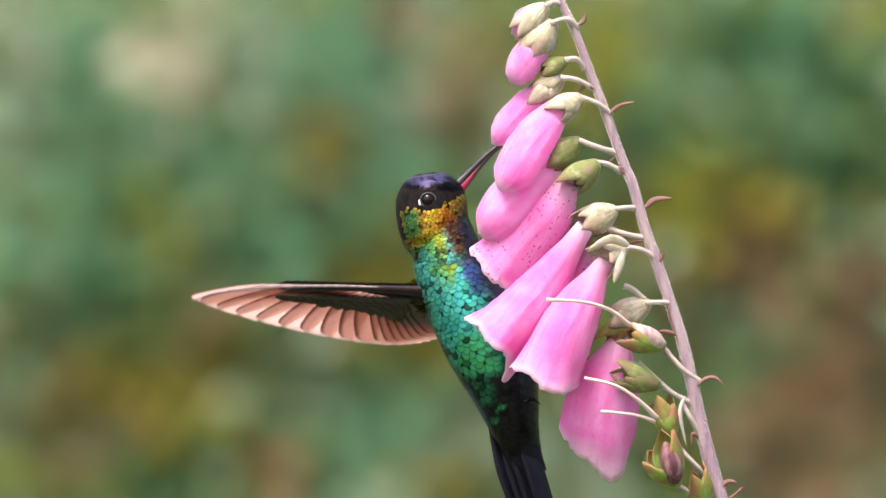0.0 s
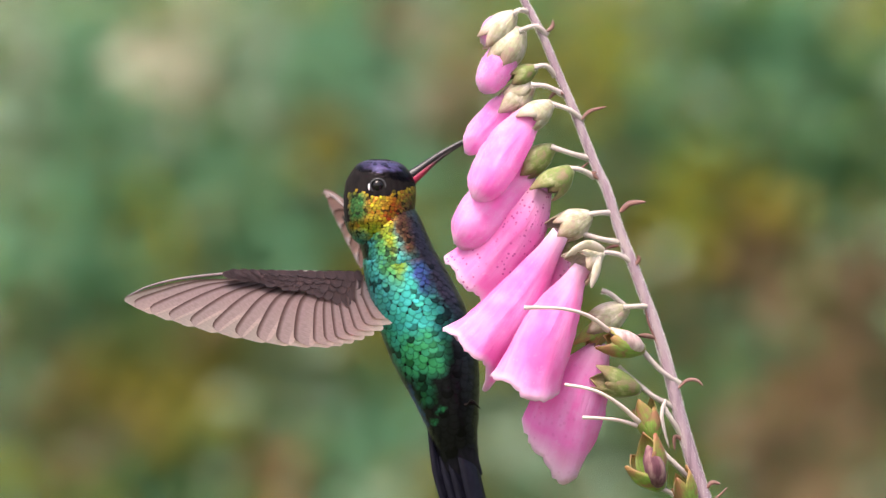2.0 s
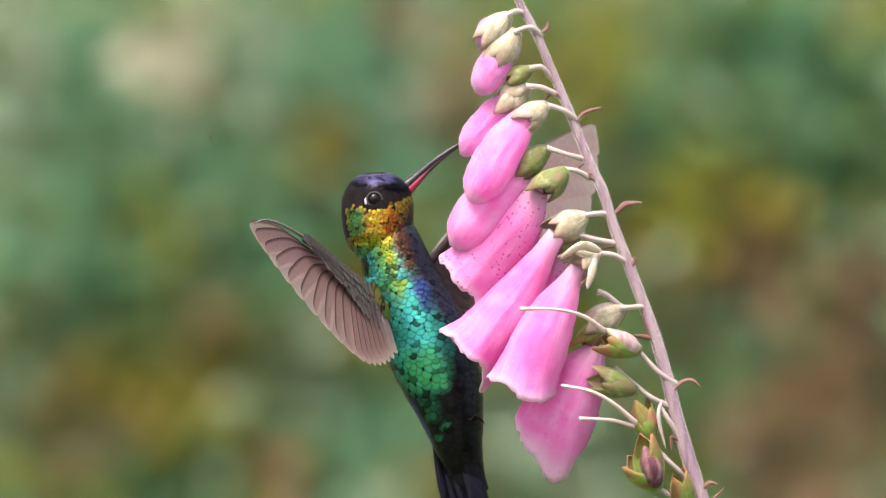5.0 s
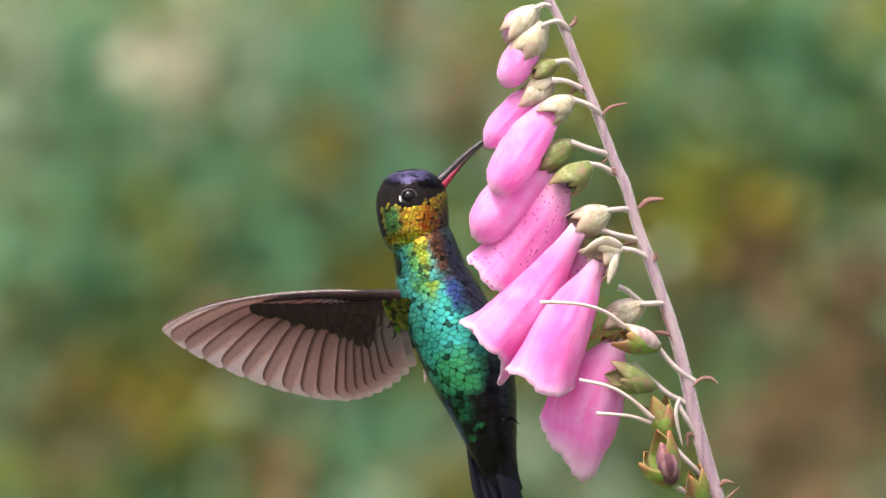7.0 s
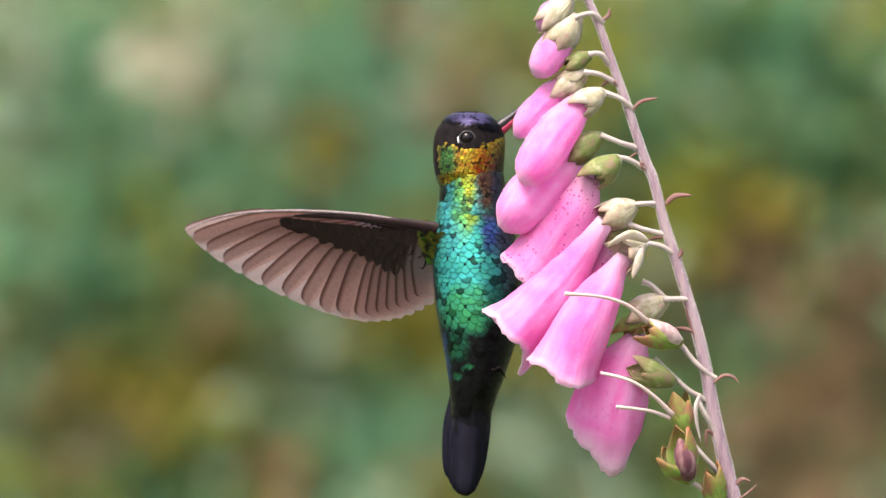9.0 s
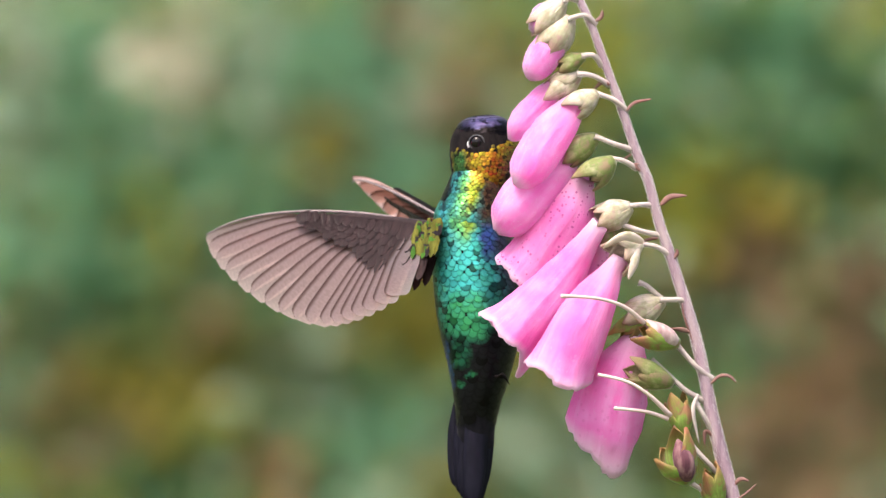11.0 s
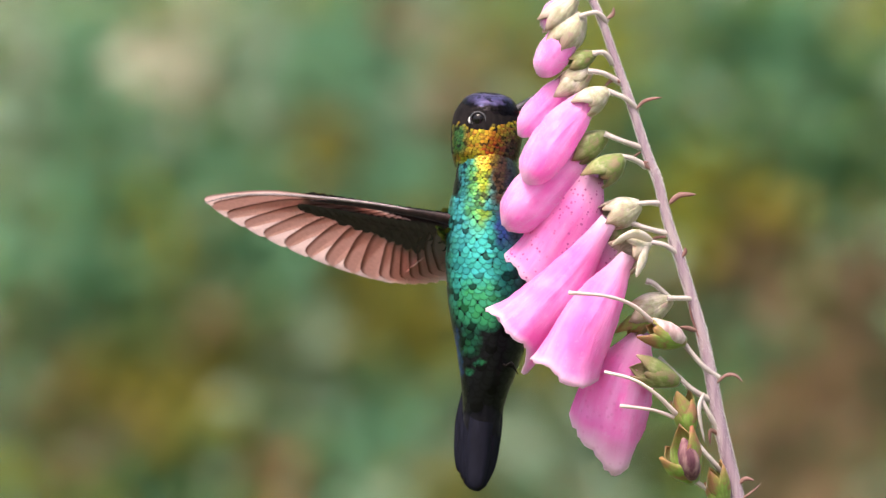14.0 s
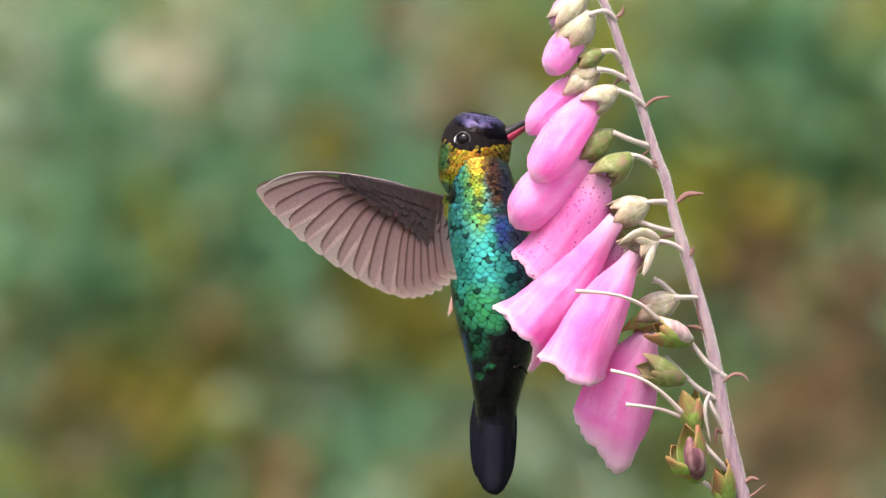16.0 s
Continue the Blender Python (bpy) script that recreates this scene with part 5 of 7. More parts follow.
        (3.15, pose(-0.00826, -0.00300, 0.01073, 0.2, -28.3, -164.5)), (3.2, pose(-0.00826, -0.00300, 0.01073, 35.3, -12.6, 156.7)),
        (3.25, pose(-0.00826, -0.00300, 0.01073, -8.7, -21.8, -172.5)), (3.3, pose(-0.00826, -0.00300, 0.01073, -50.8, -8.0, -144.0)),
        (3.35, pose(-0.00826, -0.00300, 0.01073, 2.7, -27.5, -179.0)), (3.4, pose(-0.00826, -0.00300, 0.01073, 57.7, -10.8, 144.2)),
        (3.45, pose(-0.00846, -0.00300, 0.01085, 8.4, -16.8, 152.8)), (3.5, pose(-0.00867, -0.00300, 0.01098, -41.7, -14.3, 163.2)),
        (3.55, pose(-0.00846, -0.00300, 0.01085, -16.1, -7.9, -152.5)), (3.6, pose(-0.00826, -0.00300, 0.01073, 7.1, -21.0, -109.1)),
        (3.7, pose(-0.00826, -0.00300, 0.01073, -15.2, -19.5, -151.7)), (3.8, pose(-0.00826, -0.00300, 0.01073, -35.8, -13.9, -116.5)),
        (3.85, pose(-0.00826, -0.00300, 0.01073, 4.9, -26.5, -158.8)), (3.9, pose(-0.00826, -0.00300, 0.01073, 43.3, -9.7, 161.1)),
        (3.95, pose(-0.00797, -0.00300, 0.01076, -2.2, -8.7, 162.8)), (4, pose(-0.00768, -0.00300, 0.01079, -47.5, -6.9, 163.4)),
        (4.05, pose(-0.00797, -0.00300, 0.01076, -11.7, 2.4, -157.7)), (4.1, pose(-0.00826, -0.00300, 0.01073, 22.0, -13.1, -120.6)),
        (4.15, pose(-0.00826, -0.00300, 0.01073, -15.9, -5.5, -140.7)), (4.2, pose(-0.00826, -0.00300, 0.01073, -54.0, -11.9, -161.1)),
        (4.25, pose(-0.00826, -0.00300, 0.01073, -22.7, -9.4, -134.1)), (4.3, pose(-0.00826, -0.00300, 0.01073, 7.0, -21.0, -109.1)),
        (4.4, pose(-0.00826, -0.00300, 0.01073, -15.1, -19.4, -151.8)), (4.5, pose(-0.00826, -0.00300, 0.01073, -35.4, -13.7, -116.6)),
        (4.55, pose(-0.00826, -0.00300, 0.01073, 5.1, -26.0, -158.9)), (4.6, pose(-0.00826, -0.00300, 0.01073, 43.1, -9.1, 161.1)),
        (4.65, pose(-0.00826, -0.00300, 0.01073, -4.9, -15.9, -178.7)), (4.7, pose(-0.00826, -0.00300, 0.01073, -52.1, -5.8, -160.2)),
        (4.75, pose(-0.00826, -0.00300, 0.01073, -14.2, -2.6, -139.4)), (4.8, pose(-0.00826, -0.00300, 0.01073, 22.7, -12.7, -120.8)),
        (4.85, pose(-0.00826, -0.00300, 0.01073, -15.4, -4.9, -140.7)), (4.9, pose(-0.00826, -0.00300, 0.01073, -53.8, -11.1, -161.2)),
        (4.95, pose(-0.00826, -0.00300, 0.01073, -22.1, -8.8, -134.2)), (5, pose(-0.00826, -0.00300, 0.01073, 7.9, -20.7, -109.4)),
        (5.1, pose(-0.00826, -0.00300, 0.01073, -14.7, -18.6, -151.9)), (5.2, pose(-0.00826, -0.00300, 0.01073, -34.6, -13.4, -116.8)),
        (5.25, pose(-0.00826, -0.00300, 0.01073, 5.4, -25.2, -159.1)), (5.3, pose(-0.00826, -0.00300, 0.01073, 42.8, -8.3, 161.1)),
        (5.35, pose(-0.00826, -0.00300, 0.01073, -4.9, -15.1, -178.8)), (5.4, pose(-0.00826, -0.00300, 0.01073, -51.8, -5.0, -160.2)),
        (5.45, pose(-0.00826, -0.00300, 0.01073, -13.6, -1.9, -139.4)), (5.5, pose(-0.00826, -0.00300, 0.01073, 23.5, -12.3, -120.9)),
        (5.55, pose(-0.00826, -0.00300, 0.01073, -14.9, -4.3, -140.7)), (5.6, pose(-0.00826, -0.00300, 0.01073, -53.5, -10.3, -161.2)),
        (5.65, pose(-0.00826, -0.00300, 0.01073, -21.5, -8.3, -134.2)), (5.7, pose(-0.00826, -0.00300, 0.01073, 8.7, -20.5, -109.7)),
        (5.8, pose(-0.00826, -0.00300, 0.01073, -14.3, -17.9, -152.0)), (5.9, pose(-0.00826, -0.00300, 0.01073, -33.9, -13.0, -116.9)),
        (5.95, pose(-0.00826, -0.00300, 0.01073, 5.7, -24.4, -159.2)), (6, pose(-0.00826, -0.00300, 0.01073, 42.5, -7.5, 161.2)),
        (6.05, pose(-0.00826, -0.00300, 0.01073, -4.9, -14.2, -178.7)), (6.1, pose(-0.00826, -0.00300, 0.01073, -51.5, -4.2, -160.2)),
        (6.15, pose(-0.00826, -0.00300, 0.01073, -13.1, -1.3, -139.4)), (6.2, pose(-0.00826, -0.00300, 0.01073, 24.2, -11.8, -121.1)),
        (6.25, pose(-0.00826, -0.00300, 0.01073, -9.3, -2.6, -145.2)), (6.3, pose(-0.00826, -0.00300, 0.01073, -43.4, -8.5, -170.3)),
        (6.35, pose(-0.00826, -0.00300, 0.01073, 1.6, -11.6, 178.6)), (6.4, pose(-0.00826, -0.00300, 0.01073, 46.2, -6.1, 168.5)),
        (6.45, pose(-0.00880, -0.00300, 0.01090, 0.4, -6.6, 170.2)), (6.5, pose(-0.00934, -0.00300, 0.01106, -45.4, -5.8, 171.7)),
        (6.55, pose(-0.00880, -0.00300, 0.01090, -7.8, 0.5, -160.5)), (6.6, pose(-0.00826, -0.00300, 0.01073, 28.6, -11.4, -134.5)),
        (6.65, pose(-0.00826, -0.00300, 0.01073, -14.0, -8.4, -139.1)), (6.7, pose(-0.00826, -0.00300, 0.01073, -56.5, -9.3, -144.5)),
        (6.8, pose(-0.00826, -0.00300, 0.01073, 12.5, -16.5, -127.3)), (6.9, pose(-0.00826, -0.00300, 0.01073, -16.0, -7.6, -141.7)),
        (7, pose(-0.00833, -0.00300, 0.01092, -22.1, -8.2, 151.0)), (7.1, pose(-0.00826, -0.00300, 0.01073, 42.7, -2.0, 160.9)),
        (7.15, pose(-0.00826, -0.00300, 0.01073, -2.8, -7.6, 175.7)), (7.2, pose(-0.00826, -0.00300, 0.01073, -48.2, -1.0, -170.0)),
        (7.25, pose(-0.00826, -0.00300, 0.01073, -4.5, 3.2, -153.8)), (7.3, pose(-0.00826, -0.00300, 0.01073, 38.7, -5.0, -139.1)),
        (7.35, pose(-0.00826, -0.00300, 0.01073, -7.1, -0.8, -145.1)), (7.4, pose(-0.00826, -0.00300, 0.01073, -53.1, -2.2, -152.3)),
        (7.45, pose(-0.00881, -0.00300, 0.00854, -12.0, -4.9, -139.5)), (7.5, pose(-0.00936, 0.00500, 0.00635, 28.5, -15.3, -131.5)),
        (7.6, pose(-0.00826, -0.00300, 0.01073, -3.8, 1.6, -143.1)), (7.7, pose(-0.00826, -0.00300, 0.01073, 9.9, -0.1, -137.2)),
        (7.8, pose(-0.00826, -0.00300, 0.01073, -5.4, -0.7, -149.1)), (7.9, pose(-0.00826, -0.00300, 0.01073, -32.5, 8.3, -146.2)),
        (7.95, pose(-0.00763, -0.00300, 0.00928, 5.8, 5.3, -155.0)), (8, pose(-0.00700, 0.01000, 0.00782, 44.1, 8.4, -163.7)),
        (8.05, pose(-0.00763, -0.00300, 0.00928, -1.6, 12.2, -170.2)), (8.1, pose(-0.00826, -0.00300, 0.01073, -47.5, 10.2, -177.4)),
        (8.15, pose(-0.00826, -0.00300, 0.01073, -1.9, 2.8, 174.9)), (8.2, pose(-0.00826, -0.00300, 0.01073, 44.1, 3.1, 164.2)),
        (8.25, pose(-0.00826, -0.00300, 0.01073, -2.9, 2.5, 174.8)), (8.3, pose(-0.00826, -0.00300, 0.01073, -49.6, 9.8, -177.4)),
        (8.35, pose(-0.00826, -0.00300, 0.01073, 0.6, -0.4, 166.0)), (8.4, pose(-0.00826, -0.00300, 0.01073, 51.2, 6.0, 147.6)),
        (8.45, pose(-0.00808, -0.00300, 0.00838, -1.1, 1.3, 145.6)), (8.5, pose(-0.00791, -0.00300, 0.00604, -53.3, -3.2, 148.1)),
        (8.55, pose(-0.00808, -0.00300, 0.00838, -9.4, 11.6, -171.9)), (8.6, pose(-0.00826, -0.00300, 0.01073, 33.3, -6.3, -133.1)),
        (8.7, pose(-0.00826, -0.00300, 0.01073, -20.9, -7.5, -141.6)), (8.8, pose(-0.00826, -0.00300, 0.01073, 13.5, -6.0, -132.9)),
        (8.85, pose(-0.00826, -0.00300, 0.01073, 20.0, -3.6, -173.4)), (8.9, pose(-0.00826, -0.00300, 0.01073, 23.4, 2.5, 146.7)),
        (9, pose(-0.00869, -0.00300, 0.00863, -32.2, 2.1, 155.5)), (9.1, pose(-0.00826, -0.00300, 0.01073, 42.8, 7.1, 162.7)),
        (9.15, pose(-0.00826, -0.00300, 0.01073, -2.4, 1.3, 172.6)), (9.2, pose(-0.00826, -0.00300, 0.01073, -47.7, 4.3, -176.4)),
        (9.25, pose(-0.00826, -0.00300, 0.01073, -6.1, 7.0, -152.7)), (9.3, pose(-0.00826, -0.00300, 0.01073, 33.2, -6.4, -133.1)),
        (9.4, pose(-0.00826, -0.00300, 0.01073, -21.1, -7.7, -141.6)), (9.5, pose(-0.00826, -0.00300, 0.01073, 13.2, -6.4, -132.9)),
        (9.55, pose(-0.00826, -0.00300, 0.01073, 20.0, -4.1, -173.4)), (9.6, pose(-0.00826, -0.00300, 0.01073, 23.7, 2.0, 146.7)),
        (9.65, pose(-0.00826, -0.00300, 0.01073, -5.1, -5.4, 176.2)), (9.7, pose(-0.00826, -0.00300, 0.01073, -33.8, 2.6, -154.5)),
        (9.75, pose(-0.00826, -0.00300, 0.01073, 5.0, -3.0, -176.6)), (9.8, pose(-0.00826, -0.00300, 0.01073, 43.0, 6.4, 162.7)),
        (9.85, pose(-0.00826, -0.00300, 0.01073, -2.3, 0.6, 172.5)), (9.9, pose(-0.00826, -0.00300, 0.01073, -47.8, 3.5, -176.4)),
        (9.95, pose(-0.00826, -0.00300, 0.01073, -6.5, 6.3, -152.7)), (10, pose(-0.00826, -0.00300, 0.01073, 32.6, -7.0, -133.0)),
        (10.1, pose(-0.00826, -0.00300, 0.01073, -21.5, -8.3, -141.5)), (10.2, pose(-0.00826, -0.00300, 0.01073, 12.6, -6.9, -132.8)),
        (10.25, pose(-0.00826, -0.00300, 0.01073, 19.9, -4.9, -173.3)), (10.3, pose(-0.00826, -0.00300, 0.01073, 24.1, 1.3, 146.8)),
        (10.35, pose(-0.00826, -0.00300, 0.01073, -5.1, -6.2, 176.2)), (10.4, pose(-0.00826, -0.00300, 0.01073, -34.1, 1.9, -154.6)),
        (10.45, pose(-0.00826, -0.00300, 0.01073, 4.9, -3.8, -176.6)), (10.5, pose(-0.00826, -0.00300, 0.01073, 43.2, 5.7, 162.7)),
        (10.55, pose(-0.00826, -0.00300, 0.01073, -2.2, -0.2, 172.5)), (10.6, pose(-0.00826, -0.00300, 0.01073, -47.8, 2.7, -176.4)),
        (10.65, pose(-0.00826, -0.00300, 0.01073, -6.9, 5.6, -152.8)), (10.7, pose(-0.00826, -0.00300, 0.01073, 32.0, -7.5, -132.9)),
        (10.8, pose(-0.00826, -0.00300, 0.01073, -22.0, -8.9, -141.5)), (10.9, pose(-0.00826, -0.00300, 0.01073, 12.1, -7.4, -132.7)),
        (10.95, pose(-0.00826, -0.00300, 0.01073, 19.8, -5.6, -173.3)), (11, pose(-0.00826, -0.00300, 0.01073, 24.5, 0.7, 146.8)),
        (11.05, pose(-0.00826, -0.00300, 0.01073, -5.0, -6.9, 176.2)), (11.1, pose(-0.00826, -0.00300, 0.01073, -34.4, 1.2, -154.6)),
        (11.15, pose(-0.00826, -0.00300, 0.01073, 4.9, -4.5, -176.6)), (11.2, pose(-0.00826, -0.00300, 0.01073, 43.5, 5.0, 162.7)),
        (11.3, pose(-0.00826, -0.00300, 0.01073, -22.2, -4.1, -152.2)), (11.4, pose(-0.00826, -0.00300, 0.01073, 38.9, 2.9, 159.0)),
        (11.45, pose(-0.00895, -0.00300, 0.01004, -1.6, 0.1, 163.1)), (11.5, pose(-0.00965, -0.00300, 0.00935, -42.2, 0.6, 168.0)),
        (11.55, pose(-0.00895, -0.00300, 0.01004, 6.2, -7.0, 158.6)), (11.6, pose(-0.00826, -0.00300, 0.01073, 55.3, -5.0, 146.7)),
        (11.65, pose(-0.00826, -0.00300, 0.01073, -0.4, -24.5, -177.5)), (11.7, pose(-0.00826, -0.00300, 0.01073, -56.4, -5.6, -141.3)),
        (11.75, pose(-0.00826, -0.00300, 0.01073, -15.3, -8.4, -137.6)), (11.8, pose(-0.00826, -0.00300, 0.01073, 26.0, -13.0, -136.6)),
        (11.9, pose(-0.00826, -0.00300, 0.01073, -14.4, -9.4, -134.7)), (12, pose(-0.00838, -0.00300, 0.01182, -20.9, -3.8, 149.8)),
        (12.1, pose(-0.00826, -0.00300, 0.01073, 37.0, -3.2, 147.6)), (12.15, pose(-0.00826, -0.00300, 0.01073, -2.6, -11.7, 167.1)),
        (12.2, pose(-0.00826, -0.00300, 0.01073, -42.7, -5.7, -172.5)), (12.25, pose(-0.00826, -0.00300, 0.01073, 6.7, -15.7, 168.5)),
        (12.3, pose(-0.00826, -0.00300, 0.01073, 56.7, -7.7, 148.5)), (12.35, pose(-0.00826, -0.00300, 0.01073, 0.9, -24.2, -179.6)),
        (12.4, pose(-0.00826, -0.00300, 0.01073, -54.7, -7.4, -147.8)), (12.45, pose(-0.00846, -0.00300, 0.00920, -11.6, -11.4, -139.2)),
        (12.5, pose(-0.00866, 0.00500, 0.00767, 31.9, -20.1, -135.7)), (12.6, pose(-0.00826, -0.00300, 0.01073, -24.9, -12.0, -139.8)),
        (12.7, pose(-0.00826, -0.00300, 0.01073, -28.8, -14.7, -136.1)), (12.8, pose(-0.00826, -0.00300, 0.01073, 13.2, -9.0, -142.7)),
        (12.9, pose(-0.00826, -0.00300, 0.01073, -32.4, -4.5, -152.0)), (13, pose(-0.00864, 0.01000, 0.00968, 45.5, -0.6, -154.1)),
        (13.05, pose(-0.00845, -0.00300, 0.01020, 0.4, 5.9, -166.1)), (13.1, pose(-0.00826, -0.00300, 0.01073, -45.0, 2.0, -179.1)),
        (13.15, pose(-0.00826, -0.00300, 0.01073, 4.1, -7.5, 168.6)), (13.2, pose(-0.00826, -0.00300, 0.01073, 54.1, -4.2, 153.3)),
        (13.25, pose(-0.00826, -0.00300, 0.01073, -0.3, -19.9, -176.1)), (13.3, pose(-0.00826, -0.00300, 0.01073, -54.7, -4.0, -145.6)),
        (13.35, pose(-0.00826, -0.00300, 0.01073, -13.9, -5.7, -137.4)), (13.4, pose(-0.00826, -0.00300, 0.01073, 26.7, -12.4, -132.3)),
        (13.45, pose(-0.00825, -0.00300, 0.01112, -1.1, 2.8, -176.3)), (13.5, pose(-0.00824, -0.00300, 0.01150, -31.3, -6.4, 138.4)),
        (13.55, pose(-0.00825, -0.00300, 0.01112, -28.2, -7.7, -176.9)), (13.6, pose(-0.00826, -0.00300, 0.01073, -26.9, -10.9, -131.9)),
        (13.7, pose(-0.00826, -0.00300, 0.01073, 7.9, -7.8, -137.4)), (13.8, pose(-0.00826, -0.00300, 0.01073, -37.7, -5.1, -152.3)),
        (13.85, pose(-0.00826, -0.00300, 0.01073, 7.7, -17.8, 179.6)), (13.9, pose(-0.00826, -0.00300, 0.01073, 53.6, -6.5, 150.9)),
        (13.95, pose(-0.00789, -0.00300, 0.01003, 0.8, -5.2, 154.0)), (14, pose(-0.00752, -0.00300, 0.00932, -51.8, -1.9, 154.8)),
        (14.05, pose(-0.00789, -0.00300, 0.01003, -7.1, 8.5, -167.1)), (14.1, pose(-0.00826, -0.00300, 0.01073, 34.5, -10.9, -132.7)),
        (14.2, pose(-0.00826, -0.00300, 0.01073, -36.0, -10.3, -132.6)), (14.3, pose(-0.00826, -0.00300, 0.01073, -27.4, -14.3, -138.1)),
        (14.4, pose(-0.00826, -0.00300, 0.01073, -3.2, -13.7, -135.2)), (14.5, pose(-0.00848, -0.00300, 0.01198, -30.3, -3.5, 153.6)),
        (14.6, pose(-0.00826, -0.00300, 0.01073, 44.1, -3.5, 149.3)), (14.65, pose(-0.00826, -0.00300, 0.01073, -0.9, -12.4, 171.3)),
        (14.7, pose(-0.00826, -0.00300, 0.01073, -45.7, -3.1, -166.9)), (14.75, pose(-0.00826, -0.00300, 0.01073, 4.5, -14.8, 172.0)),
        (14.8, pose(-0.00826, -0.00300, 0.01073, 55.5, -5.9, 149.5)), (14.85, pose(-0.00826, -0.00300, 0.01073, -0.8, -27.6, -172.9)),
        (14.9, pose(-0.00826, -0.00300, 0.01073, -58.2, -7.9, -133.9)), (14.95, pose(-0.00874, -0.00300, 0.00937, -12.6, -13.4, -131.2)),
        (15, pose(-0.00922, 0.00500, 0.00801, 34.2, -19.1, -133.5)), (15.1, pose(-0.00826, -0.00300, 0.01073, -28.3, -11.3, -129.6)),
        (15.2, pose(-0.00826, -0.00300, 0.01073, -30.6, -7.3, -142.3)), (15.3, pose(-0.00826, -0.00300, 0.01073, 29.0, -1.2, -140.7)),
        (15.35, pose(-0.00826, -0.00300, 0.01073, -9.1, 0.5, -153.3)), (15.4, pose(-0.00826, -0.00300, 0.01073, -46.7, -5.9, -164.2)),
        (15.45, pose(-0.00804, -0.00300, 0.00972, 1.1, -4.0, -159.3)), (15.5, pose(-0.00781, 0.01000, 0.00872, 48.8, -6.3, -154.5)),
        (15.55, pose(-0.00804, -0.00300, 0.00972, -2.0, -6.7, -152.2)), (15.6, pose(-0.00826, -0.00300, 0.01073, -52.8, -5.1, -150.5)),
        (15.65, pose(-0.00826, -0.00300, 0.01073, -12.7, -7.0, -139.9)), (15.7, pose(-0.00826, -0.00300, 0.01073, 27.2, -15.3, -133.0)),
        (15.8, pose(-0.00826, -0.00300, 0.01073, -26.3, -13.8, -129.2)), (15.9, pose(-0.00826, -0.00300, 0.01073, -26.7, -15.4, -135.3)),
        (16, pose(-0.00904, 0.00500, 0.01508, 16.8, -4.0, -131.2)),
    ])
